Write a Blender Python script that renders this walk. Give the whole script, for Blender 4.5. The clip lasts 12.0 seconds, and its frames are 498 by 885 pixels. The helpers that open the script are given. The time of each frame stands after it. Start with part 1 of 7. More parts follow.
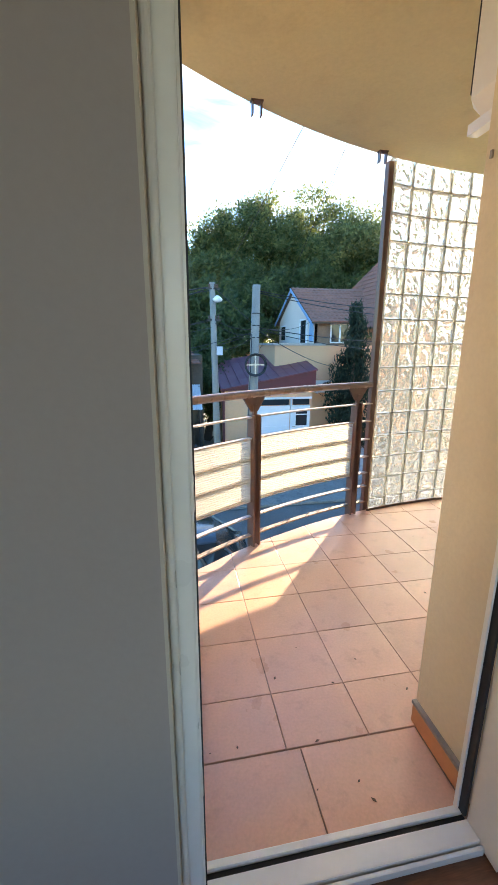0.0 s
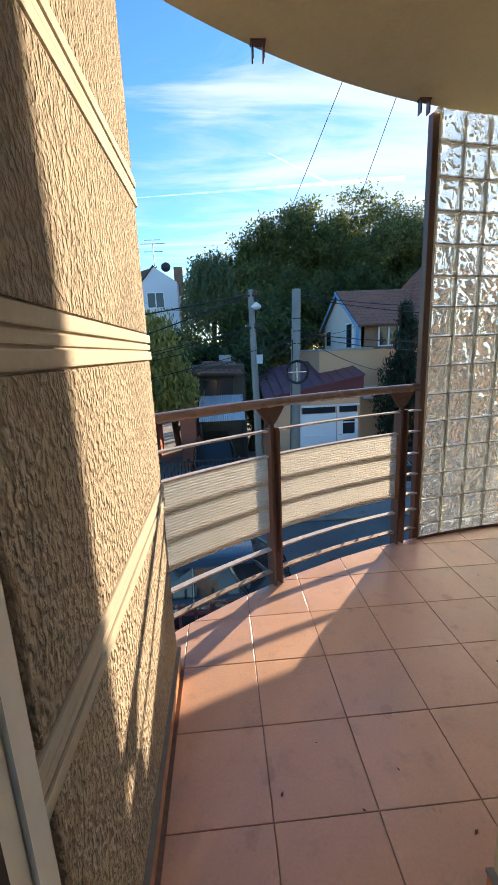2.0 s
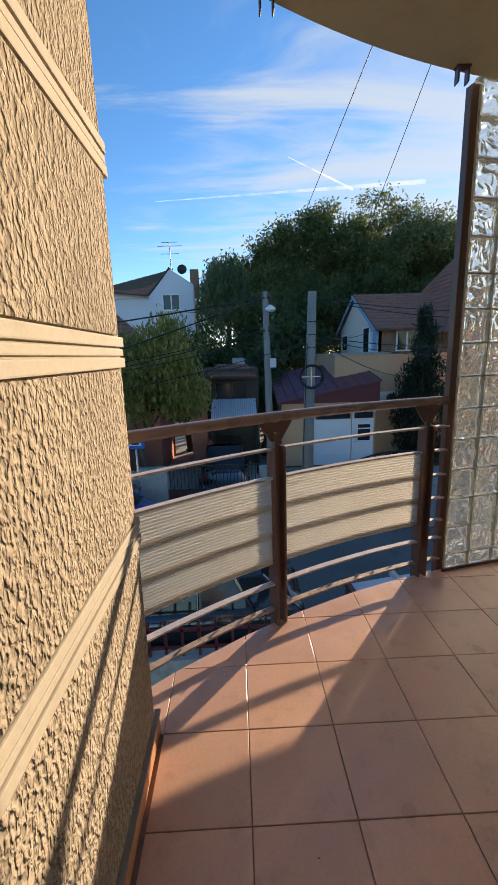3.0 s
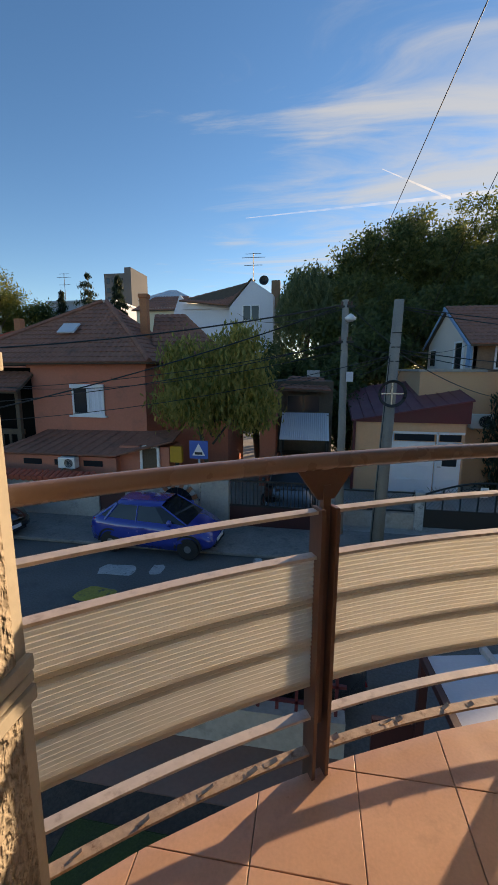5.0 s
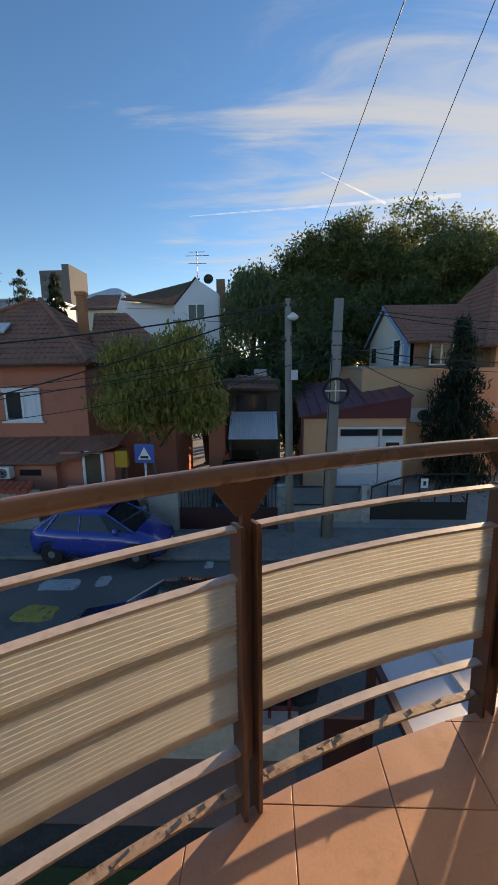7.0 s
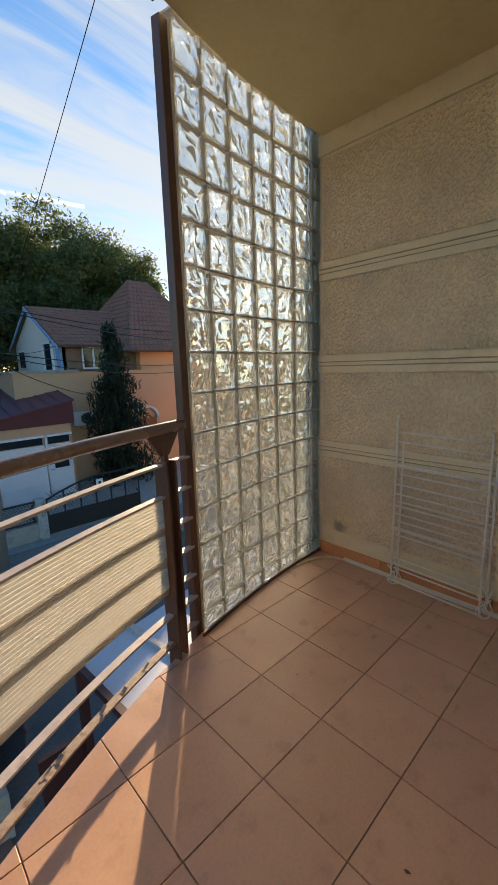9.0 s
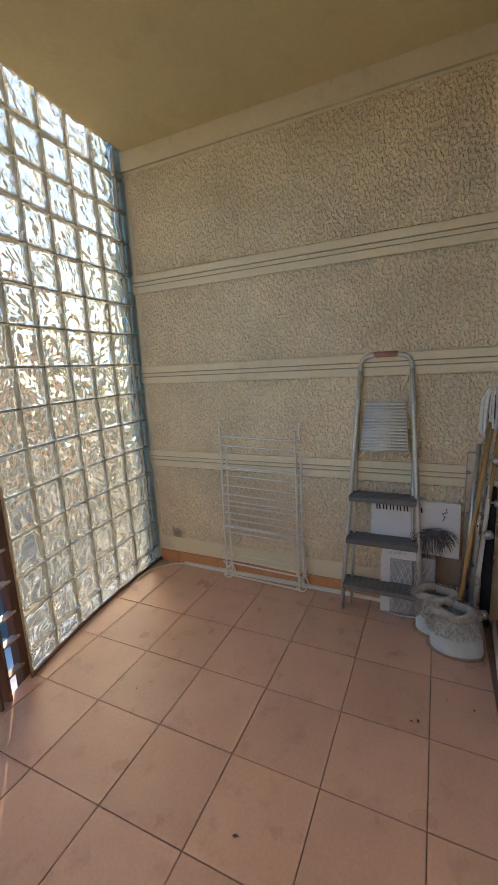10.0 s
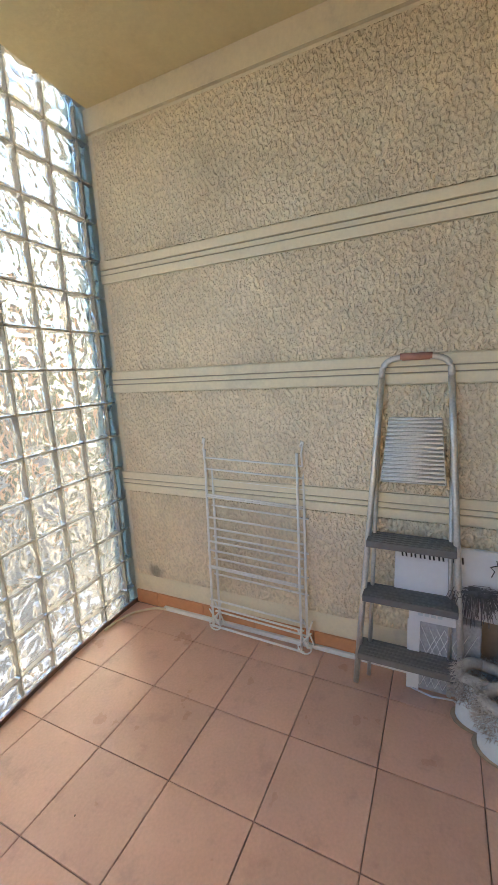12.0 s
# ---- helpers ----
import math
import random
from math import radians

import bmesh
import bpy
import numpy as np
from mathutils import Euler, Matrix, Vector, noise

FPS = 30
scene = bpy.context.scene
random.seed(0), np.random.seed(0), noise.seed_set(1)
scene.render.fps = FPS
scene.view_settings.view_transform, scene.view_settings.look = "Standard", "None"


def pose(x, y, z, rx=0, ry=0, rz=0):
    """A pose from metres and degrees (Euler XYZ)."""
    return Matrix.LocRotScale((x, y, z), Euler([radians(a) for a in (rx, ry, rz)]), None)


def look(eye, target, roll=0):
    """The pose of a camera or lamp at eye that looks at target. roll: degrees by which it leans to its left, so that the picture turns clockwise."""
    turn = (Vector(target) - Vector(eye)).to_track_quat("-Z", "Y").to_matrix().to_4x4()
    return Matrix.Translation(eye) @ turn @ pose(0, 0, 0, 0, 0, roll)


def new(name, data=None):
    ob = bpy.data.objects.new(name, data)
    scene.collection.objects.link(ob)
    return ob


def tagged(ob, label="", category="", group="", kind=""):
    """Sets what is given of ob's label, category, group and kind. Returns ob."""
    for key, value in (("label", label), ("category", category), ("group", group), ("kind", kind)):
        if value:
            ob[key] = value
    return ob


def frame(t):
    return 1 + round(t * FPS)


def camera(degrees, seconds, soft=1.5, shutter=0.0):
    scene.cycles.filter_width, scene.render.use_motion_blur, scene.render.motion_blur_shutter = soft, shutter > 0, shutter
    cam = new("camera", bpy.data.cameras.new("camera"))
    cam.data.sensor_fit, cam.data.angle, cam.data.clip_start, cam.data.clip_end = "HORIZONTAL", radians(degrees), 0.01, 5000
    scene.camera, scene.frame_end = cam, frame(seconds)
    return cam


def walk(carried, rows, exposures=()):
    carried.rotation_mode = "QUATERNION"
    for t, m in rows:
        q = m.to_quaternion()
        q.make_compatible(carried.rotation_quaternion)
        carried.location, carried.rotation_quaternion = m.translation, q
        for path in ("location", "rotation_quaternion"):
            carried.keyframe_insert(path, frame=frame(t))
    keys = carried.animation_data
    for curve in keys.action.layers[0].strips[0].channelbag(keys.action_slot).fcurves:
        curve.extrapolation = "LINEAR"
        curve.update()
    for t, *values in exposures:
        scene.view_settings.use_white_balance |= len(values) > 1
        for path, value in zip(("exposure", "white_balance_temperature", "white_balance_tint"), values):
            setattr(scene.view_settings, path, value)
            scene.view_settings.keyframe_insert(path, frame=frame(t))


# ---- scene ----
cam = camera(63.6, 12.0)
PATH = [
    (0, (-0.027, -0.048, 1.48), (0.333, 1.859, 0.994), 0.2),
    (0.5, (0.076, -0.067, 1.484), (0.35, 1.852, 0.991), -0.2),
    (1, (0.158, 0.04, 1.461), (0.375, 1.974, 1.0), -1.8),
    (1.5, (0.207, 0.227, 1.445), (0.388, 2.17, 1.005), -2.7),
    (2, (0.249, 0.384, 1.421), (0.369, 2.332, 0.983), -2.5),
    (2.5, (0.316, 0.551, 1.428), (0.38, 2.501, 0.99), -2.0),
    (2.7, (0.326, 0.603, 1.429), (0.38, 2.555, 0.997), -1.8),
    (4.3, (0.355, 1.18, 1.464), (0.412, 3.143, 1.082), -1.5),
    (4.5, (0.37, 1.238, 1.455), (0.339, 3.203, 1.084), -1.0),
    (5, (0.469, 1.423, 1.415), (0.164, 3.366, 1.052), 0.3),
    (5.5, (0.503, 1.535, 1.402), (-0.063, 3.416, 1.026), 0.3),
    (6, (0.505, 1.569, 1.409), (-0.097, 3.44, 1.041), -0.5),
    (6.5, (0.532, 1.583, 1.413), (0.131, 3.508, 1.049), -0.8),
    (7, (0.572, 1.579, 1.42), (0.503, 3.544, 1.053), -0.6),
    (7.2, (0.568, 1.594, 1.424), (0.676, 3.554, 1.041), -0.4),
    (8.8, (0.548, 1.535, 1.399), (1.784, 3.061, 1.02), -1.5),
    (9, (0.539, 1.518, 1.403), (1.893, 2.94, 1.022), -1.8),
    (9.5, (0.569, 1.429, 1.411), (2.176, 2.558, 1.032), -2.4),
    (10, (0.582, 1.351, 1.419), (2.359, 2.191, 1.044), -3.0),
    (10.5, (0.602, 1.308, 1.414), (2.471, 1.918, 1.044), -3.6),
    (11, (0.637, 1.353, 1.409), (2.536, 1.857, 1.033), -4.0),
    (11.5, (0.804, 1.432, 1.387), (2.675, 2.03, 1.013), -3.7),
    (12, (1.076, 1.497, 1.419), (2.845, 2.361, 1.067), -2.9),
]
EXPOSURES = [(0, 3.15, 8600, 12), (1.0, 2.7, 8500, 12), (2.5, 1.62, 7900, 13), (4.5, 1.12, 10000, 19), (7.0, 1.15, 10200, 19), (9.0, 1.52, 9700, 14), (9.5, 1.78, 9400, 13), (10.0, 2.2, 8600, 12), (11.0, 2.65, 7600, 11), (12.0, 2.88, 7900, 12)]
walk(cam, [(t, look(eye, target, roll)) for t, eye, target, roll in PATH], EXPOSURES)

# ---- world and sun ----
SUN_AZ, SUN_EL = 39.0, 13.5          # degrees from +y towards +x, and above the horizon
world = bpy.data.worlds.new("sky_world")
scene.world = world
world.use_nodes = True
wn, wl = world.node_tree.nodes, world.node_tree.links
wn.clear()
w_out = wn.new("ShaderNodeOutputWorld")
w_bg = wn.new("ShaderNodeBackground")
w_sky = wn.new("ShaderNodeTexSky")
w_sky.sky_type = "NISHITA"
w_sky.sun_disc = False
w_sky.sun_elevation = radians(SUN_EL)
w_sky.sun_rotation = radians(SUN_AZ)
w_sky.altitude = 1000
w_sky.dust_density = 0.1
w_sky.ozone_density = 4.0
w_co = wn.new("ShaderNodeTexCoord")
w_sep = wn.new("ShaderNodeSeparateXYZ")
wl.new(w_co.outputs["Generated"], w_sep.inputs[0])
w_z = wn.new("ShaderNodeMath"); w_z.operation = "MAXIMUM"; w_z.inputs[1].default_value = 0.04
wl.new(w_sep.outputs[2], w_z.inputs[0])
w_zz = wn.new("ShaderNodeMath"); w_zz.operation = "ADD"; w_zz.inputs[1].default_value = 0.12
wl.new(w_z.outputs[0], w_zz.inputs[0])
w_dx = wn.new("ShaderNodeMath"); w_dx.operation = "DIVIDE"
w_dy = wn.new("ShaderNodeMath"); w_dy.operation = "DIVIDE"
wl.new(w_sep.outputs[0], w_dx.inputs[0]); wl.new(w_zz.outputs[0], w_dx.inputs[1])
wl.new(w_sep.outputs[1], w_dy.inputs[0]); wl.new(w_zz.outputs[0], w_dy.inputs[1])
w_xy = wn.new("ShaderNodeCombineXYZ")
wl.new(w_dx.outputs[0], w_xy.inputs[0]); wl.new(w_dy.outputs[0], w_xy.inputs[1])
w_map = wn.new("ShaderNodeMapping")
w_map.inputs["Rotation"].default_value = (0, 0, radians(-20))
w_map.inputs["Scale"].default_value = (0.40, 1.5, 1.0)
w_map.inputs["Location"].default_value = (1.3, 0.4, 0)
wl.new(w_xy.outputs[0], w_map.inputs[0])
w_n1 = wn.new("ShaderNodeTexNoise")
w_n1.inputs["Scale"].default_value = 2.3; w_n1.inputs["Detail"].default_value = 12
w_n1.inputs["Roughness"].default_value = 0.60; w_n1.inputs["Distortion"].default_value = 0.9
wl.new(w_map.outputs[0], w_n1.inputs[0])
# cirrus thickens towards the sun's side of the sky
w_dot = wn.new("ShaderNodeVectorMath"); w_dot.operation = "DOT_PRODUCT"
w_dot.inputs[1].default_value = (math.sin(radians(SUN_AZ)), math.cos(radians(SUN_AZ)), 0.1)
wl.new(w_co.outputs["Generated"], w_dot.inputs[0])
w_sh = wn.new("ShaderNodeMapRange")
w_sh.inputs[1].default_value = 0.35; w_sh.inputs[2].default_value = 1.0
w_sh.inputs[3].default_value = -0.22; w_sh.inputs[4].default_value = 0.25
wl.new(w_dot.outputs["Value"], w_sh.inputs[0])
w_sum = wn.new("ShaderNodeMath"); w_sum.operation = "ADD"
wl.new(w_n1.outputs[0], w_sum.inputs[0]); wl.new(w_sh.outputs[0], w_sum.inputs[1])
w_cl = wn.new("ShaderNodeMapRange"); w_cl.interpolation_type = "SMOOTHSTEP"
w_cl.inputs[1].default_value = 0.46; w_cl.inputs[2].default_value = 0.82
w_cl.inputs[3].default_value = 0.0; w_cl.inputs[4].default_value = 0.78
wl.new(w_sum.outputs[0], w_cl.inputs[0])
w_up = wn.new("ShaderNodeMath"); w_up.operation = "GREATER_THAN"; w_up.inputs[1].default_value = 0.0
wl.new(w_sep.outputs[2], w_up.inputs[0])
w_fac = wn.new("ShaderNodeMath"); w_fac.operation = "MULTIPLY"
wl.new(w_cl.outputs[0], w_fac.inputs[0]); wl.new(w_up.outputs[0], w_fac.inputs[1])
w_mix = wn.new("ShaderNodeMix"); w_mix.data_type = "RGBA"
wl.new(w_fac.outputs[0], w_mix.inputs["Factor"])
w_hs = wn.new("ShaderNodeHueSaturation")
w_hs.inputs["Saturation"].default_value = 1.16
w_hs.inputs["Hue"].default_value = 0.503
wl.new(w_sky.outputs[0], w_hs.inputs["Color"])
wl.new(w_hs.outputs[0], w_mix.inputs["A"])
w_mix.inputs["B"].default_value = (2.1, 2.6, 3.2, 1)
wl.new(w_mix.outputs["Result"], w_bg.inputs["Color"])
w_bg.inputs["Strength"].default_value = 0.12
wl.new(w_bg.outputs[0], w_out.inputs[0])

sun_data = bpy.data.lights.new("sun", "SUN")
sun_data.energy = 2.8
sun_data.angle = radians(0.9)
sun_data.color = (1.0, 0.89, 0.745)
sun = new("sun", sun_data)
sa, se = radians(SUN_AZ), radians(SUN_EL)
sun.matrix_world = look((20 * math.sin(sa), 20 * math.cos(sa), 20 * math.tan(se)), (0, 0, 0))

# fill lamp added behind the camera to brighten the room, like an unseen window
fill_data = bpy.data.lights.new("room_window_light", "AREA")
fill_data.shape, fill_data.size, fill_data.size_y = "RECTANGLE", 2.5, 1.45
fill_data.energy = 1.25
fill_data.color = (1.0, 0.92, 0.83)
fill_light = new("room_window_light", fill_data)
fill_light.matrix_world = look((0.1, -3.04, 1.55), (0.1, 0.0, 1.55))


# ---- materials ----
def mat(name, col, rough=0.6, metal=0.0, var=0.12, scale=3.0, fine=40.0, bump=0.1, depth=0.004,
        spec=0.5, stain=None, stain_amount=0.0, stretch=(1, 1, 1), per_piece=0.0, coat=0.0):
    """A painted or raw surface: colour that drifts at two scales, fine relief, optional stains and piece-to-piece change."""
    m = bpy.data.materials.new(name)
    m.use_nodes = True
    n, l = m.node_tree.nodes, m.node_tree.links
    b = n["Principled BSDF"]
    b.inputs["Roughness"].default_value = rough
    b.inputs["Metallic"].default_value = metal
    b.inputs["Specular IOR Level"].default_value = spec
    b.inputs["Coat Weight"].default_value = coat
    co = n.new("ShaderNodeTexCoord")
    mp = n.new("ShaderNodeMapping")
    mp.inputs["Scale"].default_value = stretch
    geo = n.new("ShaderNodeNewGeometry")
    l.new(geo.outputs["Position"], mp.inputs[0])
    big = n.new("ShaderNodeTexNoise")
    big.inputs["Scale"].default_value = scale
    big.inputs["Detail"].default_value = 5
    l.new(mp.outputs[0], big.inputs[0])
    small = n.new("ShaderNodeTexNoise")
    small.inputs["Scale"].default_value = fine
    small.inputs["Detail"].default_value = 4
    l.new(mp.outputs[0], small.inputs[0])
    mixn = n.new("ShaderNodeMath"); mixn.operation = "ADD"
    l.new(big.outputs[0], mixn.inputs[0]); l.new(small.outputs[0], mixn.inputs[1])
    val = n.new("ShaderNodeMapRange")
    val.inputs[1].default_value = 0.6; val.inputs[2].default_value = 1.4
    val.inputs[3].default_value = 1 - var; val.inputs[4].default_value = 1 + var
    l.new(mixn.outputs[0], val.inputs[0])
    last = val.outputs[0]
    if per_piece:
        oi = n.new("ShaderNodeObjectInfo")
        pr = n.new("ShaderNodeMapRange")
        pr.inputs[3].default_value = 1 - per_piece; pr.inputs[4].default_value = 1 + per_piece
        l.new(oi.outputs["Random"], pr.inputs[0])
        mu = n.new("ShaderNodeMath"); mu.operation = "MULTIPLY"
        l.new(last, mu.inputs[0]); l.new(pr.outputs[0], mu.inputs[1])
        last = mu.outputs[0]
    vm = n.new("ShaderNodeVectorMath"); vm.operation = "SCALE"
    vm.inputs[0].default_value = col
    l.new(last, vm.inputs["Scale"])
    colour = vm.outputs[0]
    if stain is not None:
        sn = n.new("ShaderNodeTexNoise")
        sn.inputs["Scale"].default_value = scale * 1.7
        sn.inputs["Detail"].default_value = 8
        sn.inputs["Roughness"].default_value = 0.65
        l.new(mp.outputs[0], sn.inputs[0])
        sr = n.new("ShaderNodeMapRange"); sr.interpolation_type = "SMOOTHSTEP"
        sr.inputs[1].default_value = 0.52; sr.inputs[2].default_value = 0.70
        sr.inputs[4].default_value = stain_amount
        l.new(sn.outputs[0], sr.inputs[0])
        mx = n.new("ShaderNodeMix"); mx.data_type = "RGBA"
        l.new(sr.outputs[0], mx.inputs["Factor"])
        l.new(colour, mx.inputs["A"])
        mx.inputs["B"].default_value = (*stain, 1)
        colour = mx.outputs["Result"]
    l.new(colour, b.inputs["Base Color"])
    rr = n.new("ShaderNodeMapRange")
    rr.inputs[1].default_value = 0.3; rr.inputs[2].default_value = 0.7
    rr.inputs[3].default_value = max(0.02, rough - 0.08); rr.inputs[4].default_value = min(1, rough + 0.08)
    l.new(big.outputs[0], rr.inputs[0]); l.new(rr.outputs[0], b.inputs["Roughness"])
    if bump:
        bp = n.new("ShaderNodeBump")
        bp.inputs["Strength"].default_value = bump
        bp.inputs["Distance"].default_value = depth
        l.new(small.outputs[0], bp.inputs["Height"])
        l.new(bp.outputs[0], b.inputs["Normal"])
    return m


def stucco(name, col, stretch, scale, depth, strength, pit_shade):
    """Coarse sprayed render: worm-like lumps with pitted gaps, whose shade is put into the colour."""
    m = bpy.data.materials.new(name)
    m.use_nodes = True
    n, l = m.node_tree.nodes, m.node_tree.links
    b = n["Principled BSDF"]
    b.inputs["Roughness"].default_value = 0.9
    b.inputs["Specular IOR Level"].default_value = 0.2
    geo = n.new("ShaderNodeNewGeometry")
    mp = n.new("ShaderNodeMapping")
    mp.inputs["Scale"].default_value = stretch
    l.new(geo.outputs["Position"], mp.inputs[0])
    a = n.new("ShaderNodeTexNoise")
    a.inputs["Scale"].default_value = scale; a.inputs["Detail"].default_value = 2
    a.inputs["Roughness"].default_value = 0.35; a.inputs["Distortion"].default_value = 0.25
    l.new(mp.outputs[0], a.inputs[0])
    c = n.new("ShaderNodeTexVoronoi")
    c.feature = "SMOOTH_F1"; c.inputs["Scale"].default_value = scale * 0.9
    l.new(mp.outputs[0], c.inputs[0])
    big = n.new("ShaderNodeTexNoise")
    big.inputs["Scale"].default_value = 2.2; big.inputs["Detail"].default_value = 6
    l.new(geo.outputs["Position"], big.inputs[0])
    h = n.new("ShaderNodeMapRange"); h.interpolation_type = "SMOOTHSTEP"
    h.inputs[1].default_value = 0.28; h.inputs[2].default_value = 0.72
    l.new(a.outputs[0], h.inputs[0])
    hs = n.new("ShaderNodeMath"); hs.operation = "SUBTRACT"
    l.new(h.outputs[0], hs.inputs[0])
    hm = n.new("ShaderNodeMath"); hm.operation = "MULTIPLY"; hm.inputs[1].default_value = 0.12
    l.new(c.outputs["Distance"], hm.inputs[0]); l.new(hm.outputs[0], hs.inputs[1])
    bp = n.new("ShaderNodeBump")
    bp.inputs["Strength"].default_value = strength; bp.inputs["Distance"].default_value = depth
    l.new(hs.outputs[0], bp.inputs["Height"]); l.new(bp.outputs[0], b.inputs["Normal"])
    k = n.new("ShaderNodeMapRange")
    k.inputs[1].default_value = 0.3; k.inputs[2].default_value = 0.7
    k.inputs[3].default_value = 0.86; k.inputs[4].default_value = 1.12
    l.new(big.outputs[0], k.inputs[0])
    # shade of the gaps, painted: base colour falls where the relief is low
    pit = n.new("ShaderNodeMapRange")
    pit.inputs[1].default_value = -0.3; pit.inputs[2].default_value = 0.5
    pit.inputs[3].default_value = pit_shade; pit.inputs[4].default_value = 1.05
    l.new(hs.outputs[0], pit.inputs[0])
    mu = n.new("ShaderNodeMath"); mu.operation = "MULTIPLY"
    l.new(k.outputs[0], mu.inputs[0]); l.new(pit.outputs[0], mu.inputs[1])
    vm = n.new("ShaderNodeVectorMath"); vm.operation = "SCALE"
    vm.inputs[0].default_value = col
    l.new(mu.outputs[0], vm.inputs["Scale"]); l.new(vm.outputs[0], b.inputs["Base Color"])
    return m


def see_through(name, col, trans_weight, rough, wave=0.0, wave_scale=20.0, milk=0.0, milk_col=(0.8, 0.8, 0.75)):
    """Glass, wavy where cast, with an optional share of light-scattering body."""
    m = bpy.data.materials.new(name)
    m.use_nodes = True
    n, l = m.node_tree.nodes, m.node_tree.links
    b = n["Principled BSDF"]
    b.inputs["Base Color"].default_value = (*col, 1)
    b.inputs["Transmission Weight"].default_value = trans_weight
    b.inputs["Roughness"].default_value = rough
    b.inputs["IOR"].default_value = 1.5
    if wave:
        geo = n.new("ShaderNodeNewGeometry")
        oi = n.new("ShaderNodeObjectInfo")
        mu = n.new("ShaderNodeMath"); mu.operation = "MULTIPLY"; mu.inputs[1].default_value = 7.0
        l.new(oi.outputs["Random"], mu.inputs[0])
        ad = n.new("ShaderNodeVectorMath"); ad.operation = "ADD"
        l.new(geo.outputs["Position"], ad.inputs[0]); l.new(mu.outputs[0], ad.inputs[1])
        t = n.new("ShaderNodeTexNoise")
        t.inputs["Scale"].default_value = wave_scale; t.inputs["Detail"].default_value = 1.0
        t.inputs["Distortion"].default_value = 1.6
        l.new(ad.outputs[0], t.inputs[0])
        bp = n.new("ShaderNodeBump")
        bp.inputs["Strength"].default_value = 1.0; bp.inputs["Distance"].default_value = wave
        l.new(t.outputs[0], bp.inputs["Height"]); l.new(bp.outputs[0], b.inputs["Normal"])
    if milk:
        tr = n.new("ShaderNodeBsdfTranslucent")
        tr.inputs["Color"].default_value = (*milk_col, 1)
        mx = n.new("ShaderNodeMixShader"); mx.inputs[0].default_value = milk
        l.new(b.outputs[0], mx.inputs[1]); l.new(tr.outputs[0], mx.inputs[2])
        l.new(mx.outputs[0], n["Material Output"].inputs[0])
    return m


def leafy(name, col, col2):
    """Leaves: two greens mixed leaf by leaf, some light let through."""
    m = bpy.data.materials.new(name)
    m.use_nodes = True
    n, l = m.node_tree.nodes, m.node_tree.links
    b = n["Principled BSDF"]
    b.inputs["Roughness"].default_value = 0.55
    g = n.new("ShaderNodeNewGeometry")
    mx = n.new("ShaderNodeMix"); mx.data_type = "RGBA"
    l.new(g.outputs["Random Per Island"], mx.inputs["Factor"])
    mx.inputs["A"].default_value = (*col, 1); mx.inputs["B"].default_value = (*col2, 1)
    l.new(mx.outputs["Result"], b.inputs["Base Color"])
    tr = n.new("ShaderNodeBsdfTranslucent")
    l.new(mx.outputs["Result"], tr.inputs["Color"])
    ms = n.new("ShaderNodeMixShader"); ms.inputs[0].default_value = 0.5
    l.new(b.outputs[0], ms.inputs[1]); l.new(tr.outputs[0], ms.inputs[2])
    l.new(ms.outputs[0], n["Material Output"].inputs[0])
    return m


# side wall's cream, darkened in the colour to offset the sun on it
M_STUCCO_V = stucco("stucco_toned_down", (0.40, 0.33, 0.25), (1, 1, 0.72), 80, 0.0075, 1.0, 0.66)
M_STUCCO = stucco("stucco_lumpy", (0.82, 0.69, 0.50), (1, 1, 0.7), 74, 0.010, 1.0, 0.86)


def soot_patch(m, centre, radius):
    """A sooty smudge with a ragged outline on a rendered wall."""
    n, l = m.node_tree.nodes, m.node_tree.links
    b = n["Principled BSDF"]
    src = b.inputs["Base Color"].links[0].from_socket
    g = n.new("ShaderNodeNewGeometry")
    d = n.new("ShaderNodeVectorMath"); d.operation = "DISTANCE"
    d.inputs[1].default_value = centre
    l.new(g.outputs["Position"], d.inputs[0])
    t = n.new("ShaderNodeTexNoise"); t.inputs["Scale"].default_value = 30; t.inputs["Detail"].default_value = 4
    l.new(g.outputs["Position"], t.inputs[0])
    k = n.new("ShaderNodeMath"); k.operation = "MULTIPLY_ADD"
    k.inputs[1].default_value = radius * 0.9
    l.new(t.outputs[0], k.inputs[0]); l.new(d.outputs["Value"], k.inputs[2])
    r = n.new("ShaderNodeMapRange"); r.interpolation_type = "SMOOTHSTEP"
    r.inputs[1].default_value = radius * 0.6; r.inputs[2].default_value = radius * 1.5
    r.inputs[3].default_value = 0.6; r.inputs[4].default_value = 0.0
    l.new(k.outputs[0], r.inputs[0])
    x = n.new("ShaderNodeMix"); x.data_type = "RGBA"
    l.new(r.outputs[0], x.inputs["Factor"]); l.new(src, x.inputs["A"])
    x.inputs["B"].default_value = (0.10, 0.085, 0.07, 1)
    l.new(x.outputs["Result"], b.inputs["Base Color"])


soot_patch(M_STUCCO, (2.868, 3.05, 0.235), 0.075)
M_STUCCO_W = stucco("stucco_whitish", (0.82, 0.79, 0.745), (1, 1, 1.0), 80, 0.0065, 1.0, 0.70)
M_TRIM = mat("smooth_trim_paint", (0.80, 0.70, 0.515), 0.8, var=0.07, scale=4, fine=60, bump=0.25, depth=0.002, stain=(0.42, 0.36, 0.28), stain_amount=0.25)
# the same trim darkened in its colour, against the sun on the side wall
M_TRIM_W = mat("trim_paint_toned_down", (0.50, 0.44, 0.35), 0.85, var=0.1, scale=4, fine=60, bump=0.3, depth=0.002, stain=(0.36, 0.31, 0.24), stain_amount=0.3)
